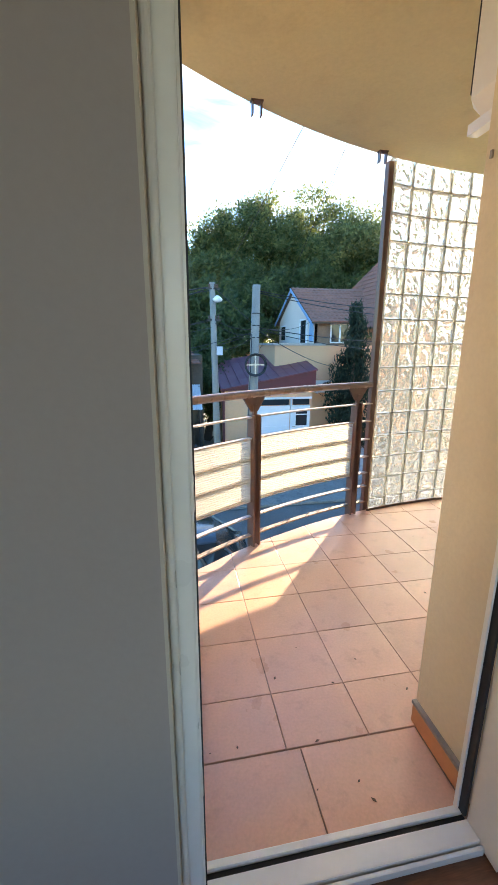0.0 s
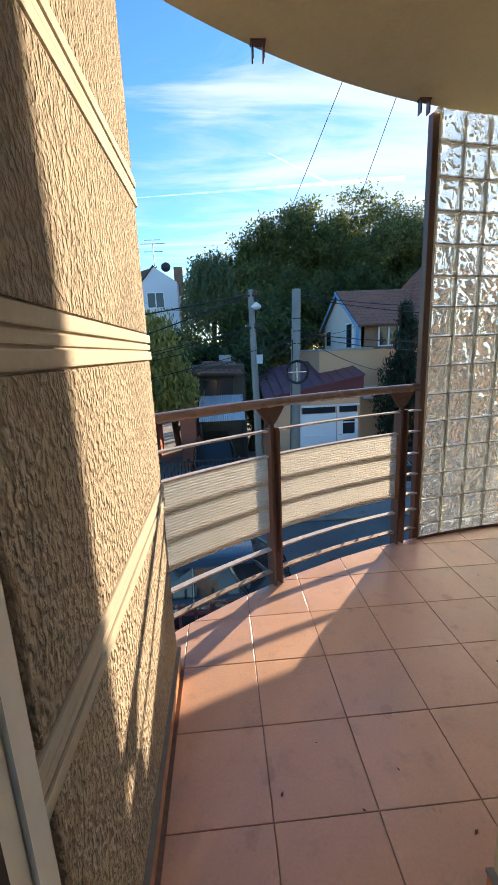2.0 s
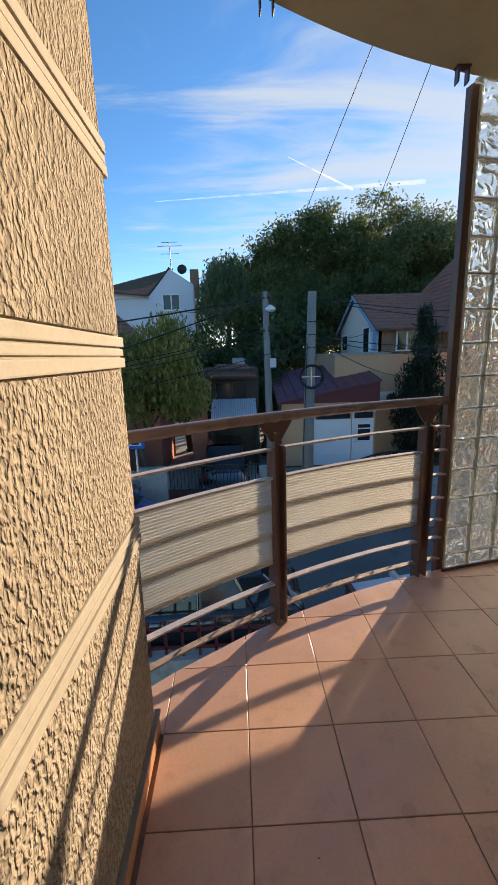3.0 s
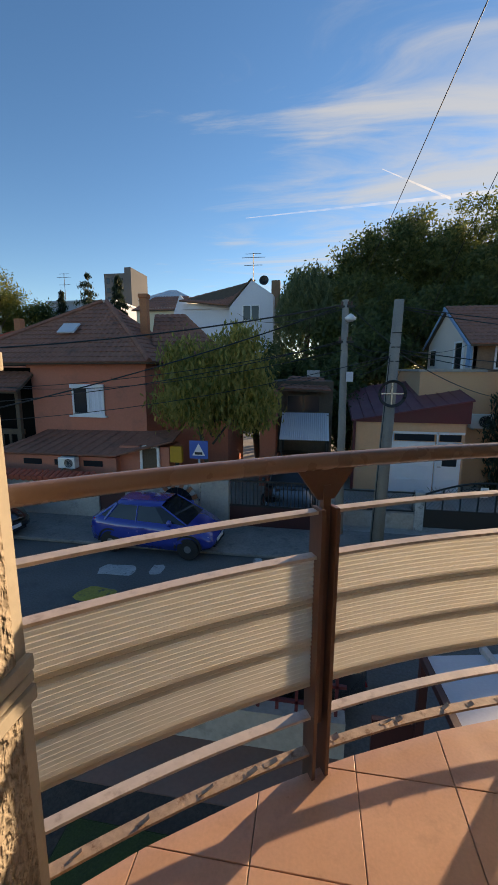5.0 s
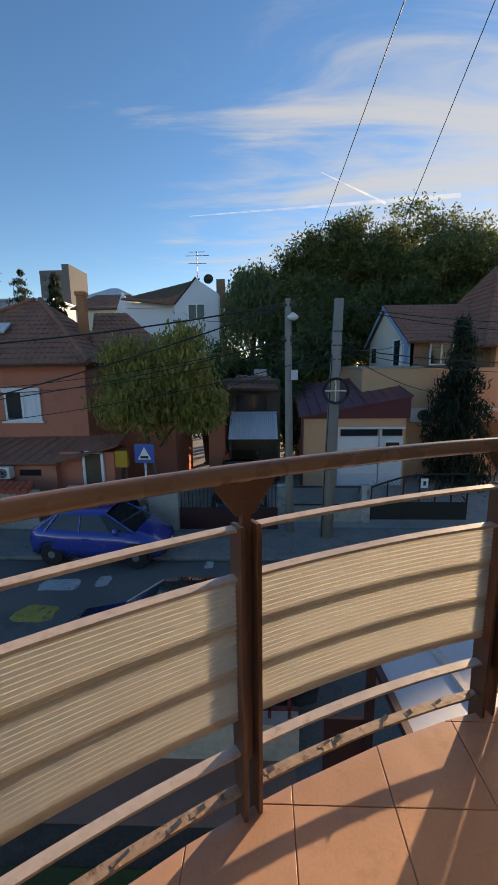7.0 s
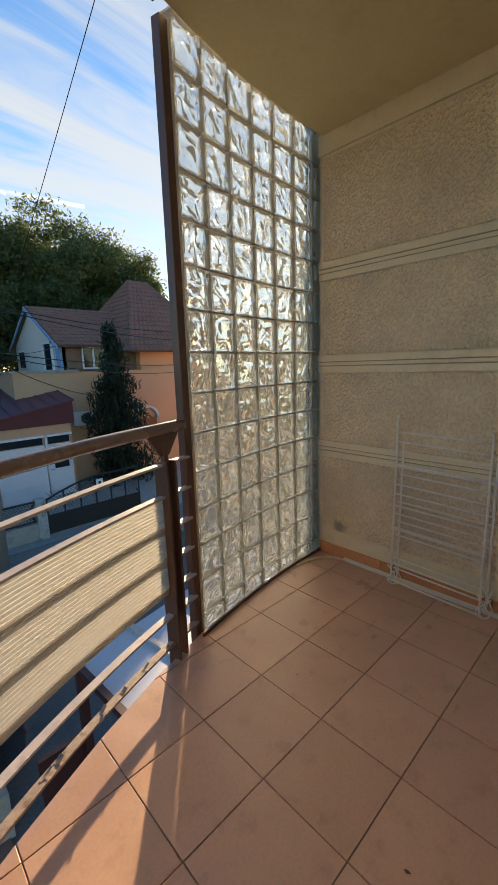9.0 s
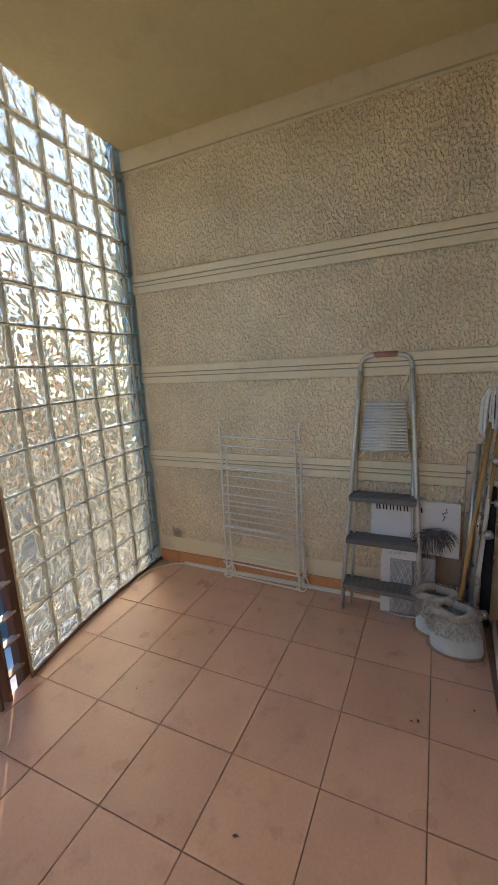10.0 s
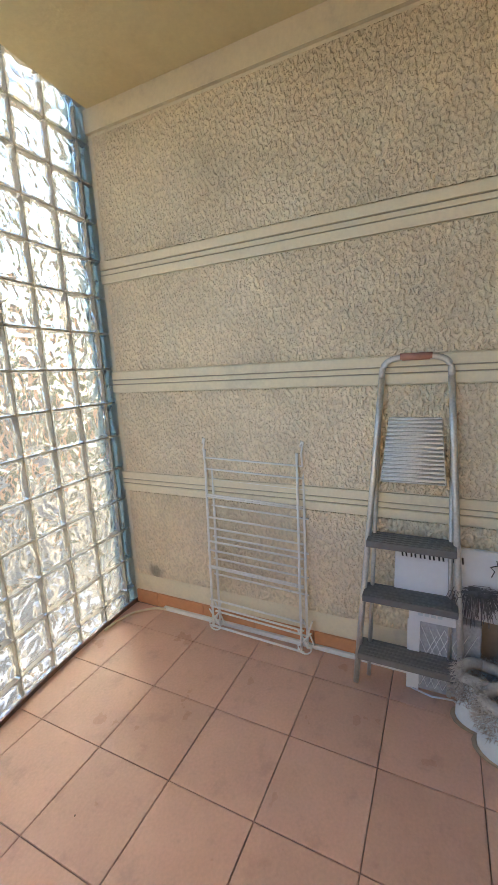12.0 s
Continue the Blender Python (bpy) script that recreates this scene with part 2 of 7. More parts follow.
# darkened trim colour that stands for the shadow inside the grooves
M_TRIM_G = mat("trim_groove_shade", (0.40, 0.34, 0.26), 0.85, var=0.1, scale=6, bump=0.2, depth=0.002)
M_REVEAL = mat("cream_render", (0.70, 0.61, 0.45), 0.85, var=0.06, scale=3, fine=70, bump=0.35, depth=0.003)
M_SOFFIT = mat("ochre_soffit_paint", (0.69, 0.585, 0.345), 0.85, var=0.07, scale=2.5, fine=50, bump=0.4, depth=0.003, stain=(0.50, 0.38, 0.20), stain_amount=0.25)
M_NICHE = mat("white_plaster", (0.74, 0.73, 0.70), 0.8, var=0.05, scale=3, bump=0.1)
M_STONE = mat("grey_sill_stone", (0.28, 0.26, 0.24), 0.6, var=0.15, scale=8, fine=80)
M_TILE = mat("terracotta_tile", (0.67, 0.405, 0.295), 0.34, var=0.10, scale=5, fine=90, bump=0.08, depth=0.001, stain=(0.36, 0.20, 0.145), stain_amount=0.3, per_piece=0.06, coat=0.2)
M_SKIRT = mat("orange_skirting_tile", (0.62, 0.27, 0.13), 0.5, var=0.1, scale=6, per_piece=0.05)
M_GROUT = mat("grey_grout", (0.33, 0.225, 0.18), 0.9, var=0.25, scale=12)
M_PVC = mat("white_pvc", (0.78, 0.77, 0.73), 0.35, var=0.03, scale=4, bump=0.02)
M_RUBBER = mat("black_gasket", (0.015, 0.015, 0.017), 0.6, var=0.1)
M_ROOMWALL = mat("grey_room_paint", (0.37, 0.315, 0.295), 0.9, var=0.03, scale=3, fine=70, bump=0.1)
# cream of the inner reveal, with the room-side shade mixed into its colour
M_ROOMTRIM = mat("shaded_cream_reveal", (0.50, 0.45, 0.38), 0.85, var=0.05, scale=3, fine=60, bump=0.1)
M_WOOD = mat("brown_laminate", (0.20, 0.085, 0.045), 0.4, var=0.35, scale=5, fine=30, stretch=(1, 9, 1), bump=0.05)
M_RAIL = mat("satin_brown_handrail", (0.27, 0.18, 0.145), 0.28, var=0.04, scale=8, fine=90, bump=0.04, depth=0.001, coat=0.3)
M_PALE = mat("pale_gable_render", (0.70, 0.60, 0.54), 0.9, var=0.06, scale=0.8)
M_BROWN = mat("brown_metal_paint", (0.15, 0.078, 0.057), 0.38, var=0.12, scale=8, fine=90, bump=0.05, depth=0.001, coat=0.2)
M_BAR = mat("taupe_metal_bar", (0.60, 0.52, 0.475), 0.42, metal=0.0, var=0.12, scale=10, bump=0.06, depth=0.001, stain=(0.16, 0.075, 0.04), stain_amount=0.35)
M_RUST = mat("peeling_rusty_bar", (0.42, 0.30, 0.22), 0.65, var=0.3, scale=14, fine=45, bump=0.5, depth=0.004, stain=(0.15, 0.07, 0.035), stain_amount=0.9)
M_GBLOCK = see_through("cast_glass", (0.72, 0.775, 0.76), 1.0, 0.03, wave=0.028, wave_scale=7.5, milk=0.07, milk_col=(0.90, 0.92, 0.87))
M_GFRAME = mat("glass_joint_mortar", (0.50, 0.46, 0.40), 0.7, var=0.2, scale=20)
M_PANE = see_through("window_glass", (0.9, 0.95, 0.95), 1.0, 0.01)
M_STEEL = mat("brushed_steel", (0.55, 0.53, 0.50), 0.32, metal=0.9, var=0.1, scale=20, bump=0.03)
M_ALU = mat("scuffed_aluminium", (0.64, 0.62, 0.58), 0.45, metal=0.7, var=0.2, scale=16, fine=120, bump=0.1, depth=0.001)
M_GREYPL = mat("grey_step_plastic", (0.17, 0.16, 0.155), 0.6, var=0.15, scale=14)
M_WHITEWIRE = mat("white_coated_wire", (0.86, 0.84, 0.79), 0.4, var=0.06, scale=20)
M_CARD = mat("white_card", (0.80, 0.80, 0.80), 0.6, var=0.04, scale=8)
M_BATTEN = mat("worn_brown_batten", (0.42, 0.28, 0.21), 0.6, var=0.2, scale=8, stretch=(0.3, 1, 1))
M_INK = mat("black_ink", (0.02, 0.02, 0.022), 0.6, var=0.1)
M_BROOMST = mat("varnished_broomstick", (0.50, 0.28, 0.11), 0.45, var=0.2, scale=10, stretch=(1, 1, 0.2))
M_COTTON = mat("cotton_mop", (0.86, 0.84, 0.81), 0.95, var=0.15, scale=30)
M_FUR = mat("grey_fur", (0.52, 0.465, 0.405), 0.95, var=0.25, scale=30)
M_PALEBLUE = mat("pale_blue_leather", (0.62, 0.68, 0.70), 0.5, var=0.08, scale=12)
M_HAIR = mat("grey_bristle", (0.18, 0.17, 0.17), 0.8, var=0.3, scale=40)
M_PATTERN = mat("grey_patterned_card", (0.42, 0.43, 0.45), 0.6, var=0.3, scale=26, fine=80)
M_DARK = mat("dark_fabric", (0.02, 0.022, 0.028), 0.8, var=0.2)
M_TAN = mat("brown_board", (0.36, 0.27, 0.19), 0.7, var=0.15)
M_BRASS = mat("brass_buckle", (0.55, 0.38, 0.12), 0.35, metal=0.9, var=0.1)
M_HANDLE_RED = mat("red_worn_grip", (0.45, 0.20, 0.15), 0.6, var=0.25, scale=30)


def corrugated(name, col, translucent):
    m = mat(name, col, 0.45, var=0.09, scale=3, fine=60, bump=0.03, depth=0.001, stain=(0.50, 0.45, 0.34), stain_amount=0.2)
    n, l = m.node_tree.nodes, m.node_tree.links
    tr = n.new("ShaderNodeBsdfTranslucent")
    tr.inputs["Color"].default_value = (0.94, 0.91, 0.85, 1)
    mx = n.new("ShaderNodeMixShader"); mx.inputs[0].default_value = translucent
    l.new(n["Principled BSDF"].outputs[0], mx.inputs[1]); l.new(tr.outputs[0], mx.inputs[2])
    l.new(mx.outputs[0], n["Material Output"].inputs[0])
    return m


M_SLAT = corrugated("ribbed_fibreglass", (0.88, 0.87, 0.83), 0.68)
# street materials
M_ASPHALT = mat("patched_asphalt", (0.135, 0.126, 0.116), 0.75, var=0.4, scale=0.6, fine=25, bump=0.4, depth=0.008, stain=(0.085, 0.082, 0.08), stain_amount=0.75)
M_CONCRETE = mat("weathered_concrete", (0.40, 0.37, 0.33), 0.9, var=0.2, scale=1.3, fine=14, bump=0.3, depth=0.01, stain=(0.16, 0.15, 0.13), stain_amount=0.5)
M_SOIL = mat("damp_dark_soil", (0.06, 0.045, 0.035), 0.9, var=0.45, scale=3, fine=30, bump=0.7, depth=0.03, stain=(0.12, 0.09, 0.07), stain_amount=0.4)
M_PAVE = mat("grimy_pavement", (0.23, 0.21, 0.19), 0.9, var=0.3, scale=1.6, fine=18, bump=0.3, depth=0.008, stain=(0.10, 0.095, 0.09), stain_amount=0.6)
M_YARD = mat("pink_paving", (0.28, 0.145, 0.105), 0.85, var=0.12, scale=1.2, fine=20, bump=0.2)
M_POLE = mat("concrete_pole", (0.26, 0.24, 0.215), 0.9, var=0.18, scale=2.5, fine=30, bump=0.2)
M_PINK = mat("pink_render", (0.62, 0.20, 0.13), 0.9, var=0.08, scale=0.9, fine=15, bump=0.2, stain=(0.30, 0.13, 0.10), stain_amount=0.3)
M_ROOFT = mat("clay_roof_tile", (0.32, 0.125, 0.085), 0.85, var=0.3, scale=1.2, fine=9, bump=0.3, depth=0.01, stain=(0.11, 0.07, 0.055), stain_amount=0.6)
M_ROOFRED = mat("red_roof_tile", (0.55, 0.10, 0.055), 0.8, var=0.2, scale=1.5, fine=9)
M_ROOFPURP = mat("plum_sheet_roof", (0.20, 0.05, 0.065), 0.45, var=0.15, scale=1.2, fine=10, bump=0.05)
M_FASCIA = mat("oxblood_fascia", (0.15, 0.025, 0.028), 0.5, var=0.15, scale=2)
M_ORANGE = mat("apricot_render", (0.78, 0.42, 0.24), 0.9, var=0.07, scale=0.8, fine=15, bump=0.1)
M_WHITEH = mat("white_house_render", (0.66, 0.70, 0.76), 0.9, var=0.06, scale=0.7, fine=12, bump=0.1)
M_WHITEW = mat("white_window_paint", (0.78, 0.79, 0.80), 0.4, var=0.04)
M_BLUETRIM = mat("blue_barge_board", (0.16, 0.36, 0.55), 0.6, var=0.1)
M_BRICK = mat("brown_brick", (0.24, 0.15, 0.10), 0.9, var=0.3, scale=3, fine=14)
M_CHIM = mat("orange_chimney_brick", (0.46, 0.17, 0.085), 0.9, var=0.2, scale=4, fine=14)
M_DKGLASS = mat("dark_window_glass", (0.02, 0.025, 0.03), 0.08, var=0.05, bump=0)
M_CURTAIN = mat("white_net_curtain", (0.72, 0.74, 0.80), 0.9, var=0.25, scale=3, stretch=(6, 6, 0.3))
M_IRON = mat("black_iron", (0.018, 0.017, 0.017), 0.5, var=0.2)
# near-black without gloss: the depth of the porch's shade as a colour
M_VOID = mat("porch_shade_black", (0.010, 0.009, 0.008), 0.95, var=0.3, scale=3)
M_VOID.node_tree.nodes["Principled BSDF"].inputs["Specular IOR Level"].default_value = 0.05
M_GATERED = mat("dark_maroon_gate", (0.07, 0.018, 0.018), 0.5, var=0.15)
M_GREYBLD = mat("grey_tower_block", (0.11, 0.115, 0.12), 0.9, var=0.2, scale=0.3)
M_SHEET = mat("pale_corrugated_sheet", (0.55, 0.58, 0.62), 0.5, var=0.08, scale=1)
M_BARK = mat("bark", (0.12, 0.085, 0.06), 0.95, var=0.3, scale=4, fine=25, bump=0.5, depth=0.02)
M_GRASS = mat("dark_grass", (0.035, 0.06, 0.012), 0.9, var=0.4, scale=4, fine=40, bump=0.6, depth=0.02)
M_CARBLUE = mat("blue_car_paint", (0.004, 0.042, 0.30), 0.22, var=0.04, bump=0, coat=1.0)
M_CARBLACK = mat("black_car_paint", (0.012, 0.013, 0.015), 0.2, var=0.04, bump=0, coat=1.0)
M_CARSILVER = mat("silver_car_paint", (0.45, 0.48, 0.52), 0.25, metal=0.5, var=0.04, bump=0, coat=1.0)
M_CARDARK = mat("dark_grey_car_paint", (0.03, 0.034, 0.042), 0.18, var=0.04, bump=0, coat=1.0)
M_TYRE = mat("tyre_rubber", (0.02, 0.02, 0.02), 0.85, var=0.15)
M_RIM = mat("grey_hub_cap", (0.30, 0.30, 0.31), 0.4, metal=0.7, var=0.1)
M_LIGHT = mat("headlight_glass", (0.72, 0.75, 0.78), 0.1, var=0.05, bump=0)
M_TAIL = mat("red_tail_light", (0.35, 0.02, 0.02), 0.2, var=0.05, bump=0)
M_SIGNBLUE = mat("blue_sign_enamel", (0.01, 0.11, 0.42), 0.4, var=0.04, bump=0)
M_SIGNWHITE = mat("white_sign_enamel", (0.80, 0.80, 0.80), 0.4, var=0.04, bump=0)
M_YELLOW = mat("worn_yellow_paint", (0.42, 0.31, 0.06), 0.85, var=0.3, scale=3, fine=20, stain=(0.09, 0.09, 0.085), stain_amount=0.85)
M_ROADWHITE = mat("worn_white_paint", (0.45, 0.45, 0.43), 0.85, var=0.3, scale=3, fine=20, stain=(0.10, 0.10, 0.10), stain_amount=0.85)
M_YELLOWBOX = mat("yellow_box", (0.60, 0.30, 0.02), 0.5, var=0.1)
M_LEAF = leafy("broad_leaf", (0.065, 0.105, 0.035), (0.21, 0.235, 0.08))
M_LEAFD = leafy("dark_leaf", (0.05, 0.085, 0.03), (0.115, 0.155, 0.05))
M_LEAFY = leafy("yellowing_leaf", (0.19, 0.21, 0.05), (0.50, 0.38, 0.10))
M_LEAFO = leafy("olive_leaf", (0.11, 0.145, 0.03), (0.25, 0.235, 0.06))
M_LEAFW = leafy("willow_leaf", (0.10, 0.145, 0.065), (0.19, 0.23, 0.11))
M_NEEDLE = leafy("conifer_needle", (0.018, 0.034, 0.02), (0.05, 0.075, 0.04))
M_CABLE = mat("black_cable", (0.02, 0.02, 0.022), 0.6, var=0.1)
M_CONTRAIL = bpy.data.materials.new("contrail_ice")
M_CONTRAIL.use_nodes = True
tc = M_CONTRAIL.node_tree
tc.nodes.clear()
tc_o = tc.nodes.new("ShaderNodeOutputMaterial")
# the trail's sunlit white is its own emission, not light it receives
tc_e = tc.nodes.new("ShaderNodeEmission")
tc_e.inputs["Color"].default_value = (0.95, 0.97, 1.0, 1)
tc_e.inputs["Strength"].default_value = 0.6
tc_t = tc.nodes.new("ShaderNodeBsdfTransparent")
tc_m = tc.nodes.new("ShaderNodeMixShader")
tc_g = tc.nodes.new("ShaderNodeNewGeometry")
tc_n = tc.nodes.new("ShaderNodeTexNoise")
tc_n.inputs["Scale"].default_value = 0.012
tc_n.inputs["Detail"].default_value = 5
tc.links.new(tc_g.outputs["Position"], tc_n.inputs[0])
tc_r = tc.nodes.new("ShaderNodeMapRange")
tc_r.inputs[1].default_value = 0.3; tc_r.inputs[2].default_value = 0.75
tc_r.inputs[3].default_value = 0.02; tc_r.inputs[4].default_value = 0.38
tc.links.new(tc_n.outputs[0], tc_r.inputs[0])
tc.links.new(tc_r.outputs[0], tc_m.inputs[0])
tc.links.new(tc_t.outputs[0], tc_m.inputs[1])
tc.links.new(tc_e.outputs[0], tc_m.inputs[2])
tc.links.new(tc_m.outputs[0], tc_o.inputs[0])


# ---- building helpers ----
def box(bm, x0, x1, y0, y1, z0, z1):
    v = [bm.verts.new((x, y, z)) for z in (z0, z1) for x, y in ((x0, y0), (x1, y0), (x1, y1), (x0, y1))]
    for f in ((3, 2, 1, 0), (4, 5, 6, 7), (0, 1, 5, 4), (1, 2, 6, 5), (2, 3, 7, 6), (3, 0, 4, 7)):
        bm.faces.new([v[i] for i in f])
    return v


def prism(bm, pts, z0, z1):
    """A flat outline (x, y), counter-clockwise, raised from z0 to z1."""
    lo = [bm.verts.new((x, y, z0)) for x, y in pts]
    hi = [bm.verts.new((x, y, z1)) for x, y in pts]
    bm.faces.new(lo[::-1]); bm.faces.new(hi)
    k = len(pts)
    for i in range(k):
        bm.faces.new((lo[i], lo[(i + 1) % k], hi[(i + 1) % k], hi[i]))


def slab(bm, quad, t):
    """A plate: four corners, thickened by t along its normal."""
    q = [Vector(p) for p in quad]
    n = (q[1] - q[0]).cross(q[3] - q[0]).normalized() * t
    lo = [bm.verts.new(p) for p in q]
    hi = [bm.verts.new(p + n) for p in q]
    k = len(q)
    bm.faces.new(lo[::-1]); bm.faces.new(hi)
    for i in range(k):
        bm.faces.new((lo[i], lo[(i + 1) % k], hi[(i + 1) % k], hi[i]))


def tube(bm, path, r, seg=8, r_end=None):
    """A round bar along a path, optionally tapering."""
    path = [Vector(p) for p in path]
    rings = []
    for i, p in enumerate(path):
        d = (path[min(i + 1, len(path) - 1)] - path[max(i - 1, 0)]).normalized()
        a = d.cross(Vector((0, 0, 1)) if abs(d.z) < 0.95 else Vector((1, 0, 0))).normalized()
        b = d.cross(a)
        rr = r if r_end is None else r + (r_end - r) * i / (len(path) - 1)
        rings.append([bm.verts.new(p + (a * math.cos(2 * math.pi * k / seg) + b * math.sin(2 * math.pi * k / seg)) * rr) for k in range(seg)])
    for A, B in zip(rings, rings[1:]):
        for k in range(seg):
            bm.faces.new((A[k], A[(k + 1) % seg], B[(k + 1) % seg], B[k]))
    bm.faces.new(rings[0][::-1]); bm.faces.new(rings[-1])


def strip(bm, path, w, h):
    """A flat bar along a path: w thick across the path, h high."""
    path = [Vector(p) for p in path]
    rings = []
    for i, p in enumerate(path):
        d = (path[min(i + 1, len(path) - 1)] - path[max(i - 1, 0)])
        s = Vector((-d.y, d.x, 0)).normalized() * w / 2
        up = Vector((0, 0, h / 2))
        rings.append([bm.verts.new(p + a) for a in (s - up, s + up, -s + up, -s - up)])
    for A, B in zip(rings, rings[1:]):
        for k in range(4):
            bm.faces.new((A[k], A[(k + 1) % 4], B[(k + 1) % 4], B[k]))
    bm.faces.new(rings[0][::-1]); bm.faces.new(rings[-1])


def lathe(bm, profile, centre, seg=12):
    rings = [[bm.verts.new((centre[0] + r * math.cos(2 * math.pi * k / seg), centre[1] + r * math.sin(2 * math.pi * k / seg), centre[2] + z)) for k in range(seg)] for r, z in profile]
    for A, B in zip(rings, rings[1:]):
        for k in range(seg):
            bm.faces.new((A[k], A[(k + 1) % seg], B[(k + 1) % seg], B[k]))
    bm.faces.new(rings[0][::-1]); bm.faces.new(rings[-1])


def soften(bm, w=0.003, seg=1):
    bmesh.ops.bevel(bm, geom=list(bm.edges), offset=w, segments=seg, affect="EDGES", profile=0.6)


def mesh_of(name, bm, material, smooth=False, fix=True):
    if fix:
        bmesh.ops.recalc_face_normals(bm, faces=bm.faces)
    me = bpy.data.meshes.new(name)
    bm.to_mesh(me)
    bm.free()
    me.materials.append(material)
    if smooth:
        me.polygons.foreach_set("use_smooth", [True] * len(me.polygons))
    return me


def place(ob, parent):
    if parent is not None:
        ob.parent = parent
        if parent.data is None:
            ob.matrix_parent_inverse = Matrix.Translation(-parent.location)
    return ob


def part(name, bm, material, parent, label="", smooth=False, fix=True):
    ob = place(new(name, mesh_of(name, bm, material, smooth, fix)), parent)
    if label:
        tagged(ob, label)
    return ob


def thing(name, at, label, category, group="", kind=""):
    ob = new(name)
    ob.location = at
    return tagged(ob, label, category, group, kind)


def structure(name, bm, material, label, category, smooth=False):
    return tagged(new(name, mesh_of(name, bm, material, smooth)), label, category, kind="structure")


def bm_box(*a):
    bm = bmesh.new()
    box(bm, *a)
    return bm


# ---- the balcony's shell ----
CX, CY, R = 2.838, -1.504, 4.759      # the bowed edge is part of this circle
XB, YH, XL, YL, H = 2.88, 1.04, -0.03, 2.0, 2.79   # back wall, house wall, side wall face and its end, soffit


def edge_y(x, r=R):
    return CY + math.sqrt(r * r - (x - CX) ** 2)


def arc(x0, x1, k, r=R):
    a0, a1 = math.acos((x0 - CX) / r), math.acos((x1 - CX) / r)
    return [(CX + r * math.cos(a0 + (a1 - a0) * i / k), CY + r * math.sin(a0 + (a1 - a0) * i / k)) for i in range(k + 1)]


bm = bmesh.new()
prism(bm, [(-0.6, 0.74), (3.1, 0.74), (3.1, edge_y(3.1, R - 0.02))] + arc(3.1, -0.45, 40, R - 0.012)[1:-1] + [(-0.6, 1.86)], -0.22, -0.010)
floor = structure("floor", bm, M_GROUT, "balcony floor of terracotta tiles with dark joints", "floor")
bm = bmesh.new()
prism(bm, [(-0.7, 0.70), (3.2, 0.70), (3.2, edge_y(3.2, R - 0.05))] + arc(3.2, -0.5, 48, R - 0.05)[1:-1] + [(-0.7, 1.8)], H, H + 0.3)
structure("ceiling", bm, M_SOFFIT, "ochre painted soffit with a bowed edge over the balcony", "ceiling")
bm = bmesh.new()
box(bm, XB, XB + 0.25, 0.70, 3.45, -3.4, H + 0.3)
wall_east = structure("wall_east", bm, M_TRIM, "cream stucco wall divided by smooth bands", "wall")
NX0, NX1 = 1.74, 2.53
bm = bmesh.new()
for a in ((0.886, NX0, 0.74, YH, -0.3, H), (NX1, XB, 0.74, YH, -0.3, H), (NX0, NX1, 0.74, YH, -0.3, 0.775), (NX0, NX1, 0.74, YH, 1.40, H), (NX0, NX1, 0.60, 0.68, 0.6, 1.6)):
    box(bm, *a)
wall_south = structure("wall_south", bm, M_NICHE, "whitish stucco house wall with a recessed niche", "wall")
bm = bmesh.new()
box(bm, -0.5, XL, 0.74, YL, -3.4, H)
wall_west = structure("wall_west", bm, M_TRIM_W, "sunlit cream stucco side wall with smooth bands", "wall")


def bands(parent, face, a0, a1, axis, out, stuc, levels, ends=(0.05, 0.05)):
    """Stucco fields between smooth bands. axis 'y': a wall facing along x at x = face; axis 'x': facing +y at y = face."""
    lo = levels[0]
    for z0, z1 in levels:
        bm = bmesh.new()
        if axis == "y":
            box(bm, min(face, face + out * 0.012), max(face, face + out * 0.012), a0 + ends[0], a1 - ends[1], z0, z1)
        else:
            box(bm, a0 + ends[0], a1 - ends[1], face, face + 0.012, z0, z1)
        soften(bm, 0.005, 2)
        part("stucco_field", bm, stuc, parent)


def mouldings(parent, face, a0, a1, axis, out, zs, material, half=0.058):
    """A flat band in three smooth strips, parted by two thin grooves, at each height."""
    def strip_box(u0, u1, z0, z1, proud):
        if axis == "y":
            return bm_box(min(face, face + out * proud), max(face, face + out * proud), u0, u1, z0, z1)
        return bm_box(u0, u1, face, face + proud, z0, z1)
    for z in zs:
        for z0, z1, proud in ((0.0155, half, 0.015), (-0.0105, 0.0105, 0.012), (-half, -0.0155, 0.015)):
            bm = strip_box(a0, a1, z + z0, z + z1, proud)
            soften(bm, 0.004, 2)
            part("band_moulding", bm, material, parent)
        # groove shadow drawn as thin dark strips between the smooth ones
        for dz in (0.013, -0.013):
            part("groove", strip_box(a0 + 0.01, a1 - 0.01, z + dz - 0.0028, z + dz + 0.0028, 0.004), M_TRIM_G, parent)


B1, B2, B3 = 0.80, 1.39, 1.99
FIELDS = [(0.20, B1 - 0.062), (B1 + 0.062, B2 - 0.062), (B2 + 0.062, B3 - 0.062), (B3 + 0.062, 2.66)]
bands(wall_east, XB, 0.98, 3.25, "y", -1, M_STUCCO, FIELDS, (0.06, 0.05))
mouldings(wall_east, XB, YH, 3.24, "y", -1, (B1, B2, B3), M_TRIM)
W1, W2, W3 = 0.86, 1.455, 1.99
WFIELDS = [(0.13, W1 - 0.05), (W1 + 0.05, W2 - 0.05), (W2 + 0.05, W3 - 0.05), (W3 + 0.05, 2.66)]
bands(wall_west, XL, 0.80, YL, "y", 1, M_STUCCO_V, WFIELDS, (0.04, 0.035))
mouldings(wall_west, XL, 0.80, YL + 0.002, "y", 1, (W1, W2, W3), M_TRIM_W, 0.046)
